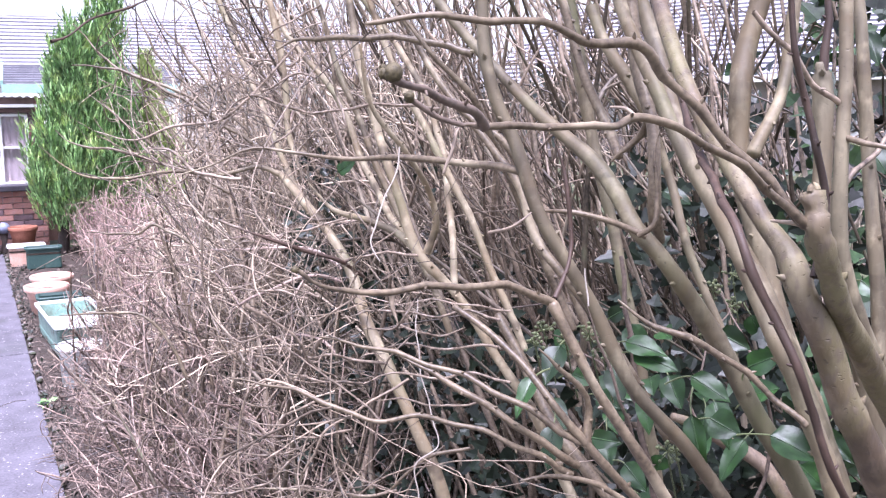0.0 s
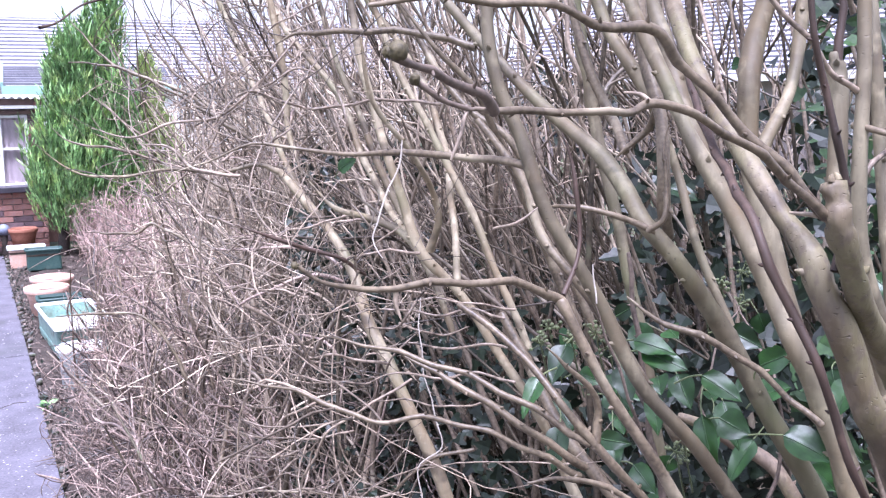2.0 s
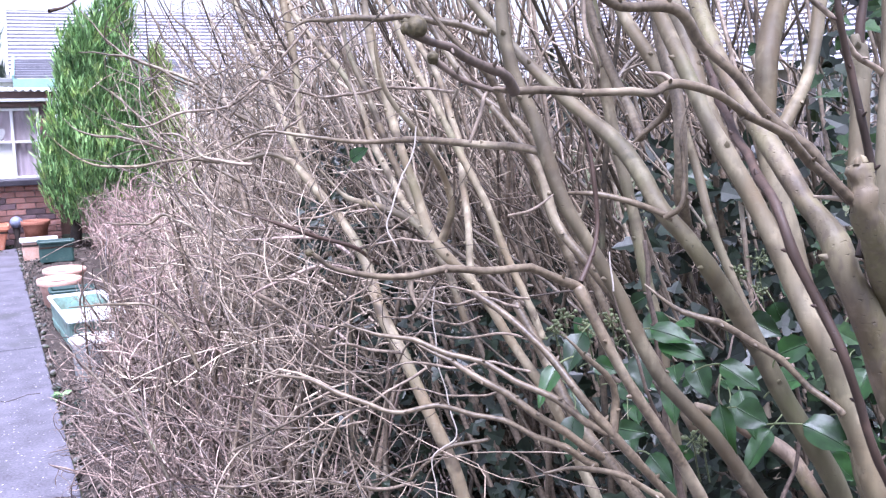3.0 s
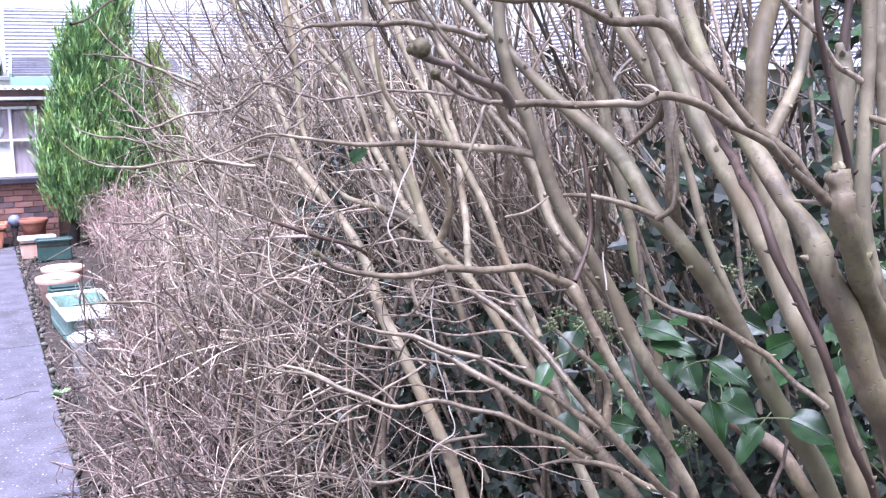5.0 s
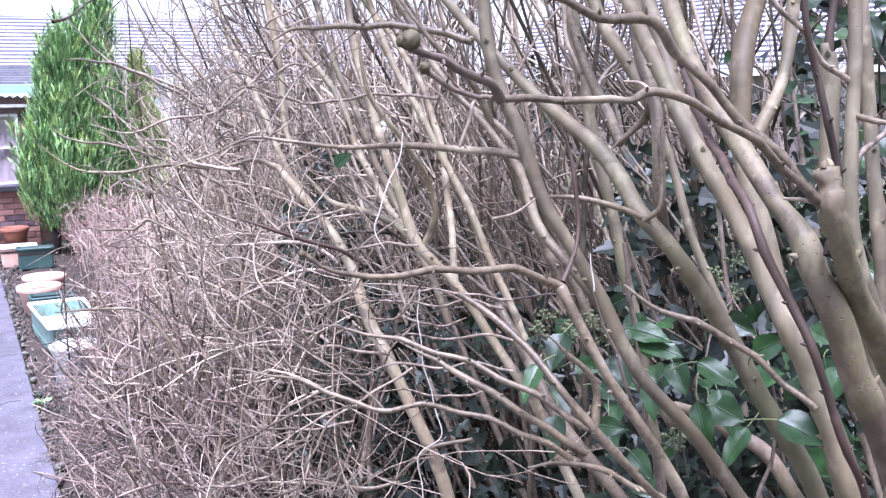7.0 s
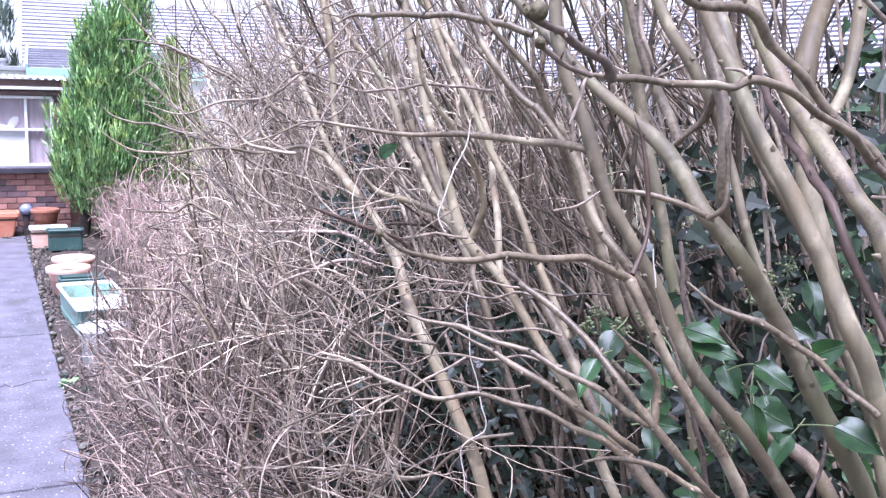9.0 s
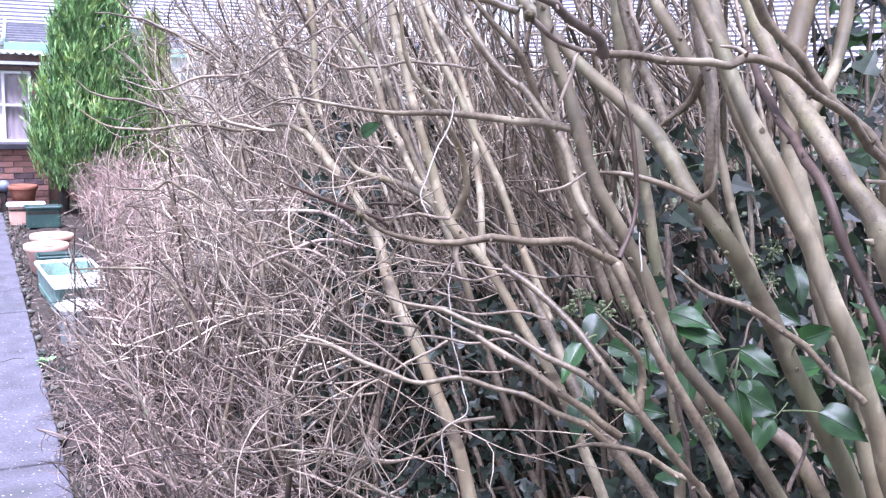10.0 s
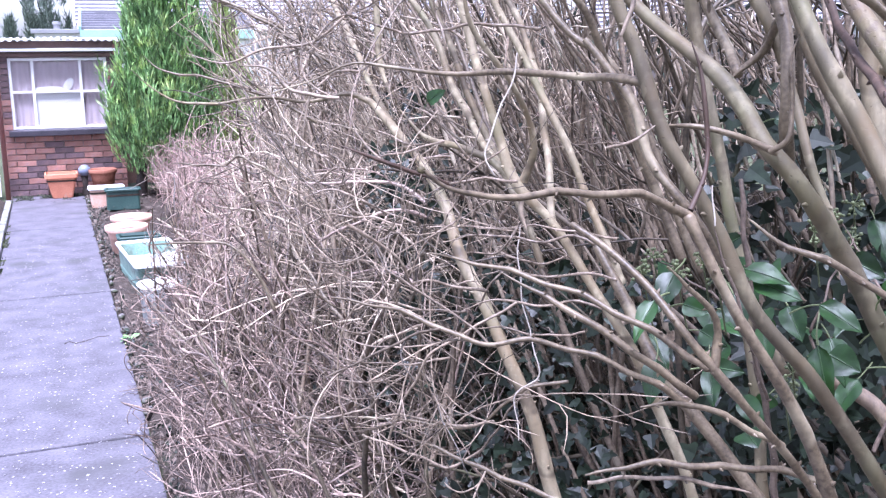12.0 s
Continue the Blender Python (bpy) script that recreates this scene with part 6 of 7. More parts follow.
U, D, L = (-0.45, -0.40, 0.80), (-0.62, -0.70, 0.36), (-0.85, -0.45, 0.28)
for foot, tip, width, facing in (
    ((0.848, 1.286, 1.530), (0.879, 1.246, 1.520), 0.030, U),
    ((0.855, 1.280, 1.518), (0.890, 1.237, 1.500), 0.034, U),
    ((0.863, 1.185, 1.511), (0.887, 1.147, 1.488), 0.029, U),
    ((0.907, 1.193, 1.554), (0.924, 1.160, 1.540), 0.029, D),
    ((0.906, 1.144, 1.526), (0.925, 1.115, 1.546), 0.028, D),
    ((0.922, 1.123, 1.453), (0.954, 1.081, 1.433), 0.041, U),
    ((0.866, 1.187, 1.466), (0.861, 1.155, 1.400), 0.024, L),
    ((0.910, 1.538, 1.339), (0.886, 1.516, 1.280), 0.035, D),
    ((0.777, 1.320, 1.526), (0.747, 1.305, 1.485), 0.030, U),
    ((0.668, 1.200, 1.533), (0.637, 1.187, 1.499), 0.019, U),
    ((0.803, 1.249, 1.514), (0.797, 1.223, 1.476), 0.027, U),
    ((0.863, 1.267, 1.466), (0.852, 1.243, 1.427), 0.024, D),
    ((0.741, 1.201, 1.455), (0.758, 1.170, 1.456), 0.021, D),
    ((0.836, 1.267, 1.386), (0.845, 1.235, 1.360), 0.026, D),
    ((1.191, 1.649, 1.664), (1.220, 1.609, 1.647), 0.034, U),
    ((1.299, 1.630, 1.861), (1.305, 1.606, 1.865), 0.023, D),
    ((0.846, 2.271, 1.671), (0.872, 2.240, 1.695), 0.031, D),
    ((1.252, 1.295, 1.748), (1.257, 1.264, 1.716), 0.035, U),
    ((1.345, 1.391, 1.911), (1.342, 1.361, 1.861), 0.030, U),
    ((1.032, 1.340, 1.390), (1.054, 1.304, 1.373), 0.043, D),
    ((1.010, 1.248, 1.449), (1.031, 1.218, 1.465), 0.038, U),
    ((0.922, 1.296, 1.476), (0.921, 1.268, 1.440), 0.031, D),
    ((0.842, 1.390, 1.464), (0.860, 1.358, 1.458), 0.025, D),
    ((1.229, 1.275, 1.572), (1.237, 1.245, 1.553), 0.034, D),
    ((0.891, 1.379, 1.535), (0.903, 1.353, 1.554), 0.022, D),
):
    big_leaf(foot, tip, width, facing)
for i in range(34):
    # shaded leaves further in
    foot = np.array([rng.uniform(0.95, 1.5), rng.uniform(1.35, 1.75), rng.uniform(1.22, 1.47)])
    if foot[0] - 0.15 > 0.42 * (foot[1] - 0.4):
        big_leaf(foot, foot + rng.normal(0, 0.020, 3) + [-0.01, -0.03, -0.03], rng.uniform(0.028, 0.045), np.array(D) + rng.normal(0, 0.25, 3))
berry_cluster((0.813, 1.414, 1.521))
berry_cluster((0.838, 1.399, 1.502))
berry_cluster((0.851, 1.338, 1.510))
berry_cluster((1.083, 1.400, 1.549))
berry_cluster((0.923, 1.282, 1.398))
berry_cluster((1.144, 1.428, 1.563))
berry_cluster((1.060, 1.408, 1.534))
berry_cluster((0.927, 1.299, 1.375))
berry_cluster((0.849, 1.363, 1.521))
berry_cluster((1.124, 1.408, 1.521))
berry_cluster((0.828, 1.458, 1.488))


# ---- twigs on the named limbs ----
def limb_twigs():
    by = {}
    for plant, xyz, r, thick in GROWN:
        by.setdefault(plant.name, (plant, []))[1].append((xyz, r, thick))
    for plant, lines in by.values():
        starts, ways, lens, rad = [], [], [], []
        for xyz, r, thick in lines:
            n = int(np.linalg.norm(np.diff(xyz, axis=0), axis=1).sum() * 24) if thick < 0.0085 and xyz[:, 1].mean() > 1.0 and xyz[:, 0].mean() < 0.72 else 0
            for i in rng.integers(4, max(5, len(xyz) - 1), n):
                i = min(i, len(xyz) - 2)
                if xyz[i, 2] < 0.5 or xyz[i, 0] - 0.15 > (0.36 if xyz[i, 2] > 1.62 else 0.44) * (xyz[i, 1] - 0.4):
                    continue
                d = xyz[i + 1] - xyz[i]
                d = d / (np.linalg.norm(d) + 1e-9)
                w = 0.45 * d + rng.normal(0, 0.36, 3) + np.array([-0.62, 0.42, -0.12])
                starts.append(xyz[i]), ways.append(w), lens.append(rng.uniform(0.08, 0.42)), rad.append(min(r[i] * 0.45, rng.uniform(0.0009, 0.0021)))
        if not starts:
            continue
        starts, ways, lens, rad = map(np.array, (starts, ways, lens, rad))
        P = grow(starts, ways, lens, 12, 0.20, 0.07)
        keep = (np.linalg.norm(P - EYE, axis=2).min(1) > 0.62) & (P[:, :, 0] - 0.15 > rng.uniform(0.06, 0.19, (len(P), 1)) * (P[:, :, 1] - 0.4)).all(1)
        P, rad, lens = P[keep], rad[keep], lens[keep]
        at, d = along(np.repeat(P, 2, 0), rng.uniform(0.2, 0.95, 2 * len(P)))
        P2 = grow(at, d / np.linalg.norm(d, axis=1, keepdims=True) + rng.normal(0, 0.42, at.shape), np.repeat(lens, 2) * rng.uniform(0.25, 0.65, len(at)), 8, 0.24, 0.07)
        rad2 = np.repeat(rad, 2)
        base = np.array(plant.location)
        RP = knobbed(rad, rad * 0.55, 12)
        for q in range(min(len(P), 300)):
            V, F = tubes((P[q] - base)[None], RP[q][None], 6)
            attach("twig", mesh_from("twig", V, F, TWIG_NEAR_ONE, True), plant)
        V, F = tubes(P2 - base, knobbed(rad2 * 0.75, rad2 * 0.45, 8), 5)
        if len(P) > 300:
            V, F = merged([(V, F), tubes(P[300:] - base, RP[300:], 6)])
        tagged(attach("brushwood", mesh_from("brushwood", V, F, TWIG_NEAR, True), plant, "fine brown twigs"), kind="stuff")


limb_twigs()


def upper_crowns():
    """Branching tops of the tall stems, above head height: out of view, added to shade the hedge."""
    by = {}
    for plant, xyz, r, thick in GROWN:
        if xyz[:, 2].max() > 2.25 and plant["bark"] not in ("ivy", "mossy"):
            by.setdefault(plant.name, (plant, []))[1].append(xyz)
    for plant, lines in by.values():
        tops = [q[q[:, 2] > 2.12] for q in lines]
        start = np.concatenate([t[rng.integers(0, len(t), 7)] for t in tops])
        way = rng.normal(0, 0.5, start.shape) + np.array([-0.15, 0.1, 0.7])
        length = rng.uniform(0.25, 0.8, len(start))
        B = grow(start, way, length, 8, 0.12, 0.05)
        at, d = along(np.repeat(B, 6, 0), rng.uniform(0.2, 1, len(B) * 6))
        W = grow(at, d / np.linalg.norm(d, axis=1, keepdims=True) + rng.normal(0, 0.6, at.shape), np.repeat(length, 6) * 0.5, 6, 0.2, 0.05)
        B, W = B[B[:, :, 2].min(1) > 2.1], W[W[:, :, 2].min(1) > 2.12]
        base = np.array(plant.location)
        V, F = merged([tubes(B - base, taper(np.full(len(B), 0.005), np.full(len(B), 0.0025), 8), 5), tubes(W - base, taper(np.full(len(W), 0.0024), np.full(len(W), 0.0012), 6), 3)])
        tagged(attach("crown_brushwood", mesh_from("crown_brushwood", V, F, TWIG, True), plant, "fine twigs of the unseen bare crown, added for shade"), kind="stuff")


upper_crowns()


# ---- hedge: the row of shrubs behind and beyond ----
def behind_front(P, slack=0.0):
    """True for shoots that stay behind the hedge's face, set back above 1.2 m to fit the camera's view."""
    y, z = P[:, :, 1], P[:, :, 2]
    low = np.interp(y, [0, 1.5, 2.6, 4.2, 5.2, 6.0, 6.7, 7.2, 9, 13], [0.75, 0.42, 0.27, 0.32, 0.47, 0.60, 0.95, 1.07, 1.10, 1.15])
    high = np.maximum(low, 0.15 + rng.uniform(0.10, 0.25, (len(P), 1)) * (y - 0.4))
    face = low + (high - low) * np.clip((z - 0.85) / 0.45, 0, 1)
    return (P[:, :, 0] > face - slack * rng.uniform(0, 1, (len(P), 1))).all(1)


def hedge_shrub(x, y, height, stems, label, mat_stem, mat_twig, thick=1.0, spread=1.0, dense=1.0, twiggy=1.0, lean=-0.20, back=0.15, tidy=1.0, low=False, first=0.14, reach=1.0):
    plant = thing("bare_shrub", label, "shrub", (x, y, 0), "hedge of bare shrubs")
    base = np.array([x, y, 0.0])
    start = np.stack([rng.normal(0, 0.16, stems), rng.normal(0, 0.22, stems), np.full(stems, -0.04)], 1) + base
    way = np.stack([rng.normal(lean, 0.22 * tidy, stems) * spread, rng.normal(back, 0.20 * tidy ** 0.5, stems) * spread, np.ones(stems)], 1)
    length = height * rng.uniform(0.7, 1.15, stems)
    S = grow(start, way, length, 14, 0.085 * tidy, 0.012)
    r0 = rng.uniform(0.006, 0.014, stems) * thick
    ok = behind_front(S) & clear_of_eye(S, 0.9, low) & low_in_view(S) & ((S[:, :, 0] > 0.52) | (S[:, :, 2] > 0.7)).all(1)
    S, r0, length = S[ok], r0[ok], length[ok]
    RS = taper(r0, r0 * 0.25, 14)
    for q in range(len(S)):
        V, F = tubes((S[q] - base)[None], RS[q][None] * (1 + 0.12 * rng.normal(0, 1, (1, 14))), 7)
        attach("stem", mesh_from("stem", V, F, mat_stem, True), plant)
    nb = int(11 * dense)
    u = rng.uniform(first, 0.98, len(S) * nb)
    at, d = along(np.repeat(S, nb, 0), u)
    d = d / np.linalg.norm(d, axis=1, keepdims=True)
    way = 0.75 * d + rng.normal(0, 0.23 * tidy, d.shape) + np.array([-0.34, 0.30, 0.05]) * tidy
    lb = reach * rng.uniform(0.25, 0.8, len(at)) * (1.15 - 0.45 * u)
    B = grow(at, way, lb, 11, 0.20 * tidy ** 0.5, 0.035)
    rb = np.minimum(np.repeat(r0, nb) * 0.5, rng.uniform(0.0019, 0.0050, len(at))) * thick ** 0.5
    ok = behind_front(B, 0.08) & clear_of_eye(B, 0.92) & (B[:, :, 2].min(1) > 0.03)
    B, rb, lb = B[ok], rb[ok], lb[ok]
    nt = max(1, int(5 * dense * twiggy))
    at, d = along(np.repeat(B, nt, 0), rng.uniform(0.15, 1.0, len(B) * nt))
    d = d / (np.linalg.norm(d, axis=1, keepdims=True) + 1e-9)
    lt = np.repeat(lb, nt) * rng.uniform(0.2, 0.65, len(at))
    W = grow(at, 0.8 * d + rng.normal(0, 0.38, d.shape) + np.array([-0.12, 0.05, 0.08]), lt, 9, 0.34, 0.05)
    rt = np.repeat(rb, nt) * rng.uniform(0.38, 0.62, len(at))
    ok = behind_front(W, 0.12) & clear_of_eye(W, 0.88) & (W[:, :, 2].min(1) > 0.02)
    W, rt = W[ok], rt[ok]
    side_twigs = 2 if y < 4.6 else 1
    W2, rt2 = np.repeat(W, side_twigs, 0), np.repeat(rt, side_twigs)
    at, d = along(W2, rng.uniform(0.1, 0.95, len(W2)))
    d = d / (np.linalg.norm(d, axis=1, keepdims=True) + 1e-9)
    N = grow(at, 0.7 * d + rng.normal(0, 0.45, d.shape), rng.uniform(0.03, 0.15, len(at)), 6, 0.42, 0.08)
    rn = rt2 * 0.72
    ok = behind_front(N, 0.14) & clear_of_eye(N, 0.86) & (N[:, :, 2].min(1) > 0.02)
    N, rn = N[ok], rn[ok]
    RB = knobbed(rb, rb * 0.5, 11)
    alone = {TWIG: TWIG_ONE, TWIG_NEAR: TWIG_NEAR_ONE, TWIG_PALE: TWIG_PALE_ONE}
    if y < 3.6 and mat_twig in alone and len(B) < 300:
        for q in range(len(B)):
            V, F = tubes((B[q] - base)[None], RB[q][None], 5)
            attach("branch", mesh_from("branch", V, F, alone[mat_twig], True), plant)
    elif len(B):
        V, F = tubes(B - base, RB, 5)
        tagged(attach("branchwood", mesh_from("branchwood", V, F, mat_twig, True), plant), kind="stuff")
    V, F = merged([tubes(W - base, knobbed(rt, rt * 0.6, 9), 4 if y < 3.6 else 3), tubes(N - base, knobbed(rn, rn * 0.6, 6), 3)])
    tagged(attach("brushwood", mesh_from("brushwood", V, F, mat_twig, True), plant), kind="stuff")


ROW = "bare leafless hedge shrub with dense pinkish brown twigs"
LOW = "low clipped bare hedge shrub with pinkish brown stems"
for i in range(24):
    y = 1.9 + i * 0.47
    x = float(np.interp(y, [1.9, 3.0, 4.0, 6.0, 8.0, 13], [1.35, 1.15, 1.02, 1.05, 1.45, 1.55])) + rng.normal(0, 0.07)
    tall = float(np.interp(y, [1.9, 3.5, 5.0, 6.5, 8.0, 10, 13], [2.5, 2.2, 1.7, 1.3, 1.0, 0.82, 0.68])) * (rng.uniform(0.9, 1.1) if y < 6.5 else rng.uniform(0.75, 1.2))
    near, far = y < 2.9, y > 5.0
    stems = 7 if near else (20 if far else 8)
    hedge_shrub(x, y, tall, stems, ROW if tall > 1.3 else LOW, HEDGE_STEM, TWIG_FAR if far else TWIG_PALE,
                thick=1.1 if not far else 1.0, dense=0.5 if near else (0.55 if far else 0.38), twiggy=1.0 if y < 7 else 0.6, back=0.15 if far else 0.4, low=True)
FAN = "bare shrub with a fan of slender pale arching shoots"
for i in range(10):
    hedge_shrub(1.5 + rng.normal(0, 0.1), 2.7 + i * 0.34, rng.uniform(2.1, 2.6), 10, FAN, HEDGE_STEM, TWIG_PALE, thick=0.75, dense=0.95, twiggy=0.5, lean=-0.30, back=0.50, tidy=0.6, low=True, first=0.42, reach=1.45)
SPRAY = "bare shrub with thin arching twigs reaching over the path"
for i in range(9):
    hedge_shrub(1.12 + rng.normal(0, 0.07), 3.4 + i * 0.42, rng.uniform(2.0, 2.45), 14, SPRAY, HEDGE_STEM, TWIG_PALE if i % 3 else TWIG, thick=0.6, spread=1.15, dense=0.92, twiggy=0.8, lean=-0.22, back=0.3, tidy=1.0, low=True, first=0.35, reach=1.3)
EDGE = "low bare twigs spreading over the path edge"
for i in range(9):
    hedge_shrub(0.70 + rng.normal(0, 0.03), 2.75 + i * 0.42, rng.uniform(0.45, 0.8), 14, EDGE, HEDGE_STEM, TWIG, thick=0.6, spread=1.6, dense=0.6, twiggy=0.8)
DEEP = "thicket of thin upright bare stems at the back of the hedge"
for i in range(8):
    hedge_shrub(2.36 + rng.normal(0, 0.08), 0.5 + i * 0.5, rng.uniform(2.2, 2.7), 34, DEEP, SHADE_BARK, TWIG_NEAR, thick=0.7, spread=0.8, dense=0.4, twiggy=0.7, lean=-0.26, back=0.30, tidy=0.65)
BRUSH = "low spreading bare brush of fine pale brown twigs"
for i in range(11):
    y = 2.5 + i * 0.42
    hedge_shrub((1.0 if y < 3.5 else 0.88) + rng.normal(0, 0.05), y, rng.uniform(0.9, 1.4), 18, BRUSH, HEDGE_STEM if i % 2 and y > 3.3 else SHADE_BARK, TWIG, thick=1.1, spread=1.3, dense=0.64 if y > 3.3 else 0.5, twiggy=0.8, reach=0.8)
BACK = "bare shrub standing deep in the hedge with upright stems"
for i in range(10):
    hedge_shrub(1.92 + rng.normal(0, 0.14), 0.8 + i * 0.42, rng.uniform(2.4, 2.9), 40, BACK, HEDGE_STEM if i % 3 else SHADE_BARK, TWIG_PALE if i % 2 else TWIG_NEAR, thick=0.95, spread=0.9, dense=0.32, twiggy=0.8, lean=-0.30, back=0.36, tidy=0.6)
# filler twigs with shade painted into their bark, for dark gaps
DARK = "low tangle of twigs deep in the hedge, coloured dark as shade"
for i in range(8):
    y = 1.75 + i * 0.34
    hedge_shrub(0.98 + 0.40 * (y - 0.4) + rng.normal(0, 0.05), y, rng.uniform(1.35, 1.7), 13, DARK, SHADE_BARK, SHADE_BARK, thick=0.7, spread=1.5, dense=1.0, twiggy=1.1, lean=-0.2, back=0.2, tidy=1.3, low=True)
# the hedge runs on unseen past the standing place, added to block light
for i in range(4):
    hedge_shrub(1.75 + rng.normal(0, 0.12), -1.1 + i * 0.45, rng.uniform(2.0, 2.5), 34, BACK, SHADE_BARK, TWIG_NEAR, thick=1.0, spread=0.8, dense=0.5, twiggy=1.0, lean=-0.12)


# ---- ivy ----
def ivy(name, label, pts, normals, size, mat=IVY):
    V, F = leaf_cloud(pts, normals, size, IVY_SHAPE, 0.18)
    tagged(attach(name, mesh_from(name, V, F, mat)), label, "ivy", kind="stuff")


n = 4800
p = np.stack([2.62 - np.abs(rng.normal(0, 0.16, n)), rng.uniform(-0.6, 9, n), rng.uniform(0, 1, n) ** 0.8 * 1.95], 1)
ivy("ivy", "dark green ivy climbing thickly over the fence", p, np.array([-1.0, -0.1, 0.5]) + rng.normal(0, 0.45, (n, 3)), rng.uniform(0.035, 0.075, n))
n = 3600
turn, far = np.radians(rng.uniform(46, 62, n)), rng.uniform(1.6, 2.7, n)
p = np.stack([0.16 + far * np.sin(turn), 0.38 + far * np.cos(turn), rng.uniform(0.9, 2.35, n)], 1)
p = p[np.array([noise.noise((3.1 * a, 3.1 * b, 3.1 * c)) for a, b, c in p]) > -0.08]
# a green and a shade-dark copy of the same ivy, mixed leaf by leaf
for leaves, skin, look_of in ((p[::2], IVY_MID, "tall green ivy grown up through the old stems"), (p[1::2], IVY, "tall ivy grown up through the old stems, coloured dark as shade")):
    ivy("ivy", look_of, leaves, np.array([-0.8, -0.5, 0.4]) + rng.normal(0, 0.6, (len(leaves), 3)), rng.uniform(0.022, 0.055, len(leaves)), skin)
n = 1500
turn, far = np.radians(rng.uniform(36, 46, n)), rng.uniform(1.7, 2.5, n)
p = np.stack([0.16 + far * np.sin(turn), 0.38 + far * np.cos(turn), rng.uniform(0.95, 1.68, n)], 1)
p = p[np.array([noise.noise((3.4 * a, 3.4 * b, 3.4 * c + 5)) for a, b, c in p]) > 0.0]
ivy("ivy", "ivy between the tall stems, coloured dark as shade", p, np.array([-0.7, -0.6, 0.4]) + rng.normal(0, 0.6, (len(p), 3)), rng.uniform(0.022, 0.05, len(p)))
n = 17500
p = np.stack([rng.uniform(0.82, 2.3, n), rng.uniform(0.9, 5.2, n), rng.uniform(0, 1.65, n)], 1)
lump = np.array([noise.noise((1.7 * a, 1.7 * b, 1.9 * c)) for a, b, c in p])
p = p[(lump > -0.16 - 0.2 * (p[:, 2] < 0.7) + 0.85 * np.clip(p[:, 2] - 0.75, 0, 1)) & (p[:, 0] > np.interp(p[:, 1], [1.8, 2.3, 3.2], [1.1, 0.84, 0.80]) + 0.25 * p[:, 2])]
p = p[np.linalg.norm(p - EYE, axis=1) > 1.75]
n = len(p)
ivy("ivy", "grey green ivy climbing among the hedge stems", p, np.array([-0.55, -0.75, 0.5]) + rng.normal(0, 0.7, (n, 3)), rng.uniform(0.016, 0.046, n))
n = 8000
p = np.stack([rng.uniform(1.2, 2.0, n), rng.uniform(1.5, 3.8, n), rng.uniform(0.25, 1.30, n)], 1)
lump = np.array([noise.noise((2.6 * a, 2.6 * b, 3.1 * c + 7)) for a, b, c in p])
p = p[(lump > -0.12 + 0.45 * np.clip(p[:, 2] - 0.95, 0, 1)) & (p[:, 0] - 0.15 > 0.40 * (p[:, 1] - 0.4)) & (np.linalg.norm(p - EYE, axis=1) > 1.65)]
ivy("ivy", "ivy thick among the lower hedge stems, coloured dark as shade", p, np.array([-0.55, -0.75, 0.45]) + rng.normal(0, 0.7, (len(p), 3)), rng.uniform(0.016, 0.044, len(p)))
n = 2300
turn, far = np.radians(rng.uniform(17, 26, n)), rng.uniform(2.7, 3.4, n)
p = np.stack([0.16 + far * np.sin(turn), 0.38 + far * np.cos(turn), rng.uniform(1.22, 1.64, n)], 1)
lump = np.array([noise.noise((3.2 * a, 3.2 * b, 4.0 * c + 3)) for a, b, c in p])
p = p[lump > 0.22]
ivy("ivy", "ivy clump high in the middle of the hedge, coloured dark as shade", p, np.array([-0.4, -0.85, 0.4]) + rng.normal(0, 0.55, (len(p), 3)), rng.uniform(0.018, 0.034, len(p)))
n2 = 4200
e = np.stack([0.45 + np.abs(rng.normal(0.03, 0.10, n2)), rng.uniform(2.0, 13.0, n2), rng.uniform(0.0, 0.06, n2)], 1)
e = e[np.array([noise.noise((5 * a, 2.2 * b, 3.0)) for a, b, _ in e]) > -0.12]
for q, share in enumerate((LITTER, IVY, LITTER)):
    part_e = e[q::3]
    cloud = leaf_cloud(part_e, np.array([-0.5, -0.4, 0.8]) + rng.normal(0, 0.6, (len(part_e), 3)), rng.uniform(0.012, 0.04, len(part_e)), OVAL, 0.3)
    ed = attach("edge_plants", mesh_from("edge_plants", *cloud, share))
    tagged(ed, "dead brown leaves fallen along the path edge" if share is LITTER else "dark trailing leaves along the path edge", "weeds", kind="stuff")
n = 3600
m = np.stack([rng.uniform(-0.37, 0.46, n), 13.43 - np.abs(rng.normal(0, 0.24, n)), np.full(n, 0.004)], 1)
m = m[np.array([noise.noise((6 * a, 6 * b, 1.0)) for a, b, _ in m]) + 0.9 * (m[:, 1] - 13.2) > 0.0]
ob = attach("moss", mesh_from("moss", *leaf_cloud(m, np.array([0, -0.3, 1.0]) + rng.normal(0, 0.4, (len(m), 3)), rng.uniform(0.012, 0.035, len(m)), OVAL, 0.3), MOSS))
tagged(ob, "dark damp moss and dirt at the foot of the brick wall", "moss", kind="stuff")
n = 900
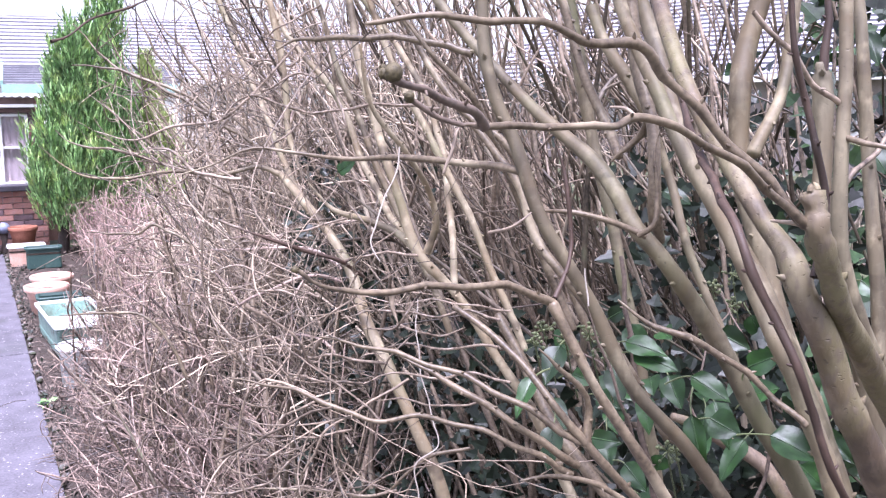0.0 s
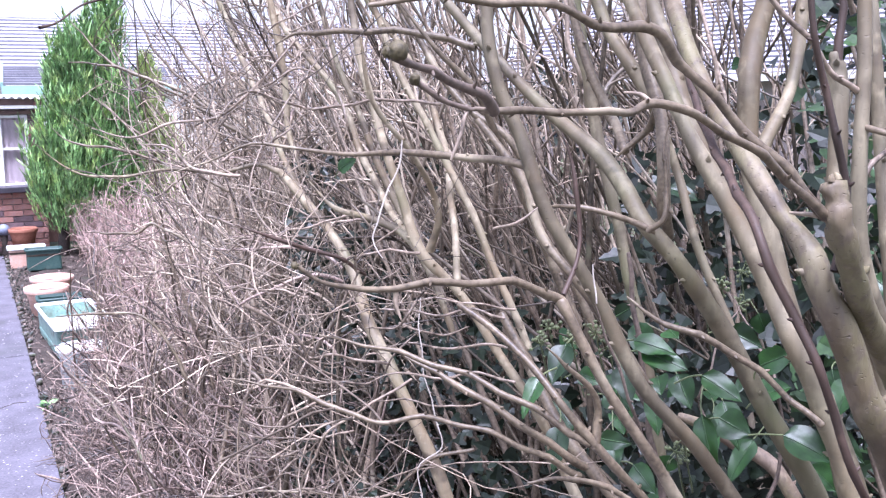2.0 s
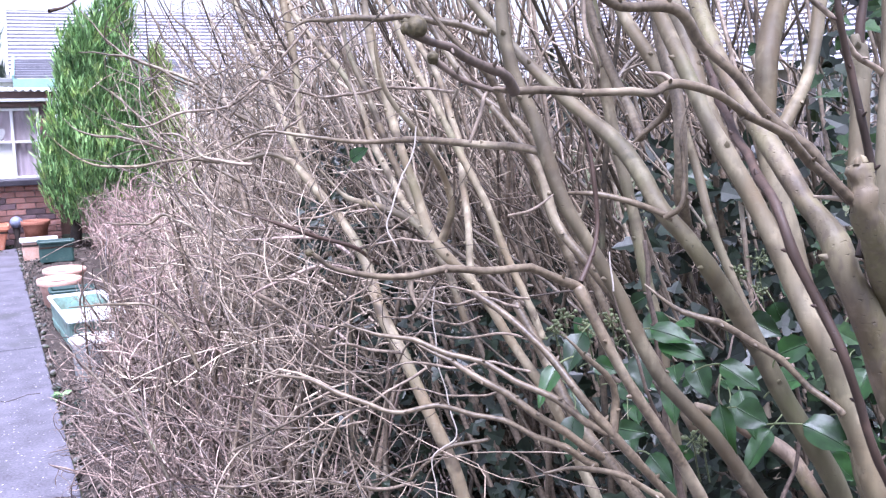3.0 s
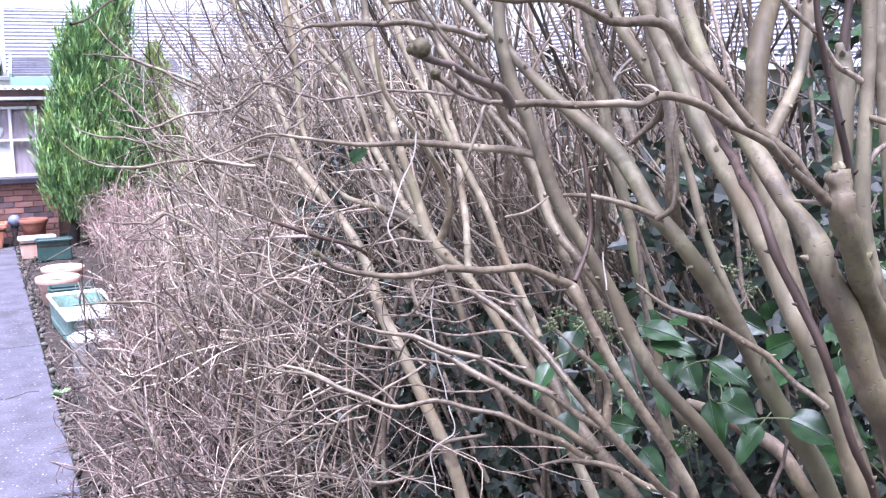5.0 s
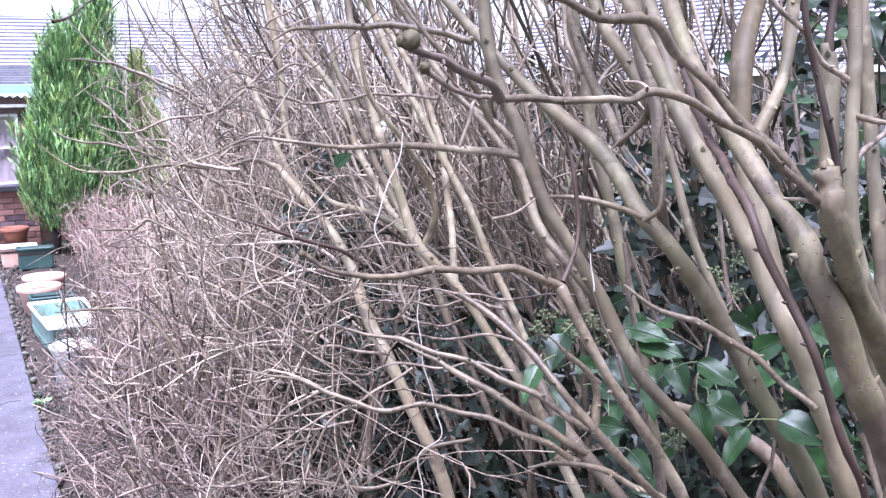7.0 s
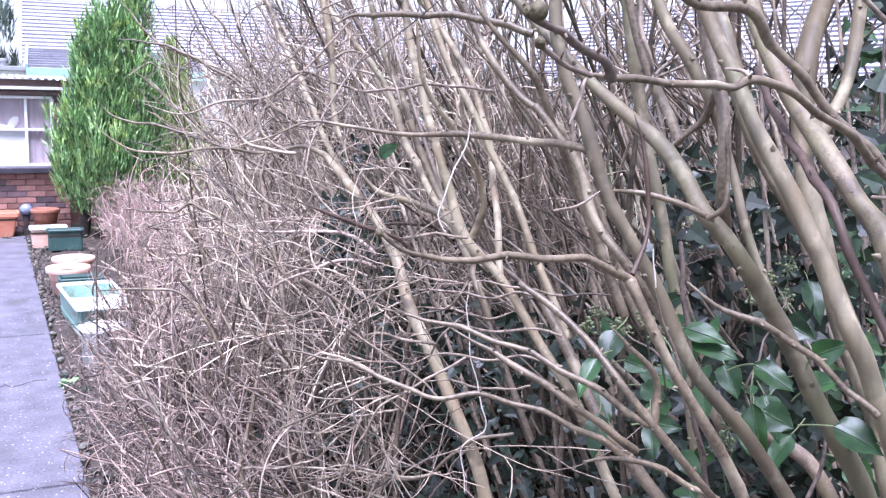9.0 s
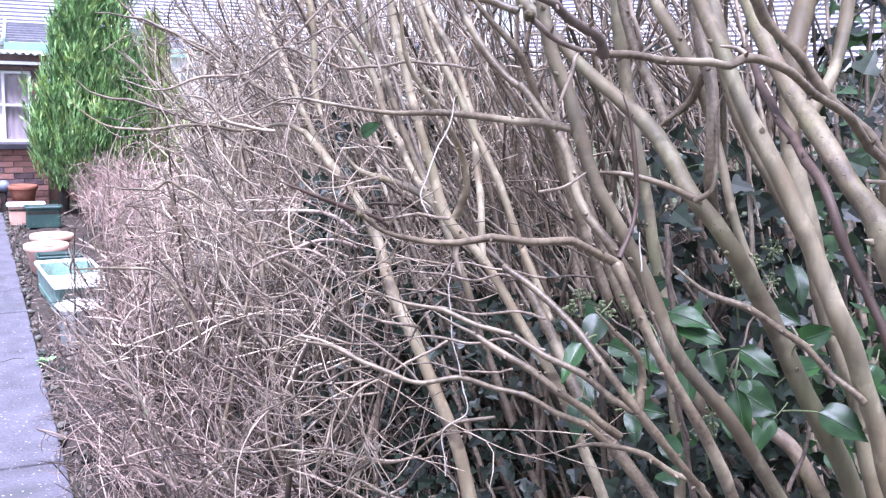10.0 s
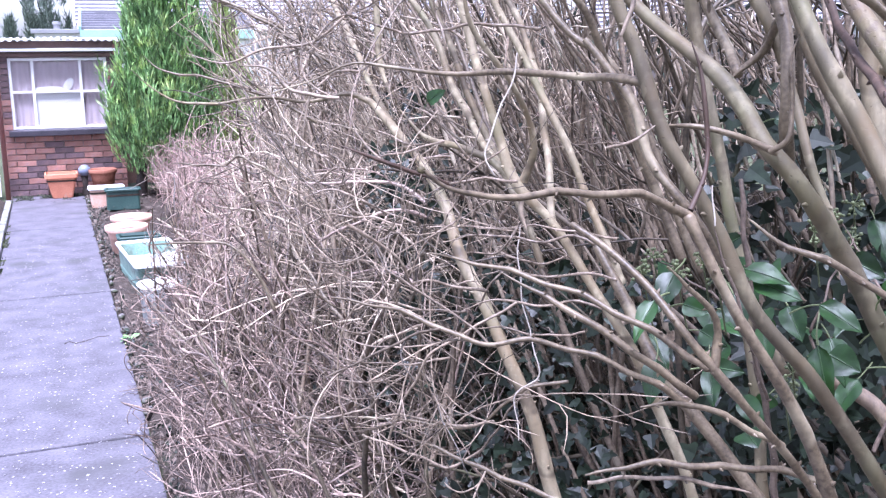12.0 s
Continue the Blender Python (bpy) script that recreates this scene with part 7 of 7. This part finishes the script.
m = np.stack([-0.372 + np.abs(rng.normal(0, 0.018, n)), 5.2 + 6.5 * rng.uniform(0, 1, n), np.full(n, 0.002)], 1)
m = m[np.array([noise.noise((1.0, 2.3 * b, 5.0)) for _, b, _ in m]) > 0.05]
ob = attach("grass_tufts", mesh_from("grass_tufts", *leaf_cloud(m, np.array([0.3, -1.0, 0.2]) + rng.normal(0, 0.4, (len(m), 3)), rng.uniform(0.015, 0.05, len(m)), FROND, 0.2), GRASS_SOIL))
tagged(ob, "dull green grass tufts along the path edging", "grass", kind="stuff")
weed = thing("weed", "small bright green weed at the path edge", "weed", (0.48, 6.5, 0.0))
wp = np.tile([[0.0, 0.0, 0.01]], (26, 1)) + rng.normal(0, 0.012, (26, 3))
attach("leaves", mesh_from("leaves", *leaf_cloud(wp, np.array([-0.2, -0.3, 1.0]) + rng.normal(0, 0.5, (26, 3)), rng.uniform(0.03, 0.06, 26), OVAL, 0.3), CONIFER), weed)
stone_group = "stones along the path edge"
for i in range(30):
    b = bmesh.new()
    bmesh.ops.create_icosphere(b, subdivisions=2, radius=1.0)
    for v in b.verts:
        v.co *= 1 + 0.25 * noise.noise(v.co * 1.7 + Vector((i * 3.1, 0, 0)))
    sx, sy, sz = rng.uniform(0.015, 0.03), rng.uniform(0.02, 0.06), rng.uniform(0.012, 0.025)
    b.transform(Matrix.Rotation(rng.uniform(-0.6, 0.6), 4, "Z") @ Matrix.Diagonal((sx, sy, sz, 1)))
    st = part("edge_stone", b, STONE, smooth=True, at=(0.475 + rng.normal(0, 0.012), 5.2 + i * 0.262 + rng.normal(0, 0.03), 0.012))
    tagged(st, "small weathered grey stone beside the path", "stone", stone_group)
n = 2600
p = np.stack([rng.uniform(0.47, 2.6, n), rng.uniform(0.0, 13.2, n), rng.uniform(0.03, 0.09, n)], 1)
ob = attach("leaf_litter", mesh_from("leaf_litter", *leaf_cloud(p, np.array([0, 0, 1.0]) + rng.normal(0, 0.5, (n, 3)), rng.uniform(0.02, 0.05, n), OVAL, 0.3), LITTER))
tagged(ob, "dead brown leaves and twigs on the soil", "leaf litter", kind="stuff")
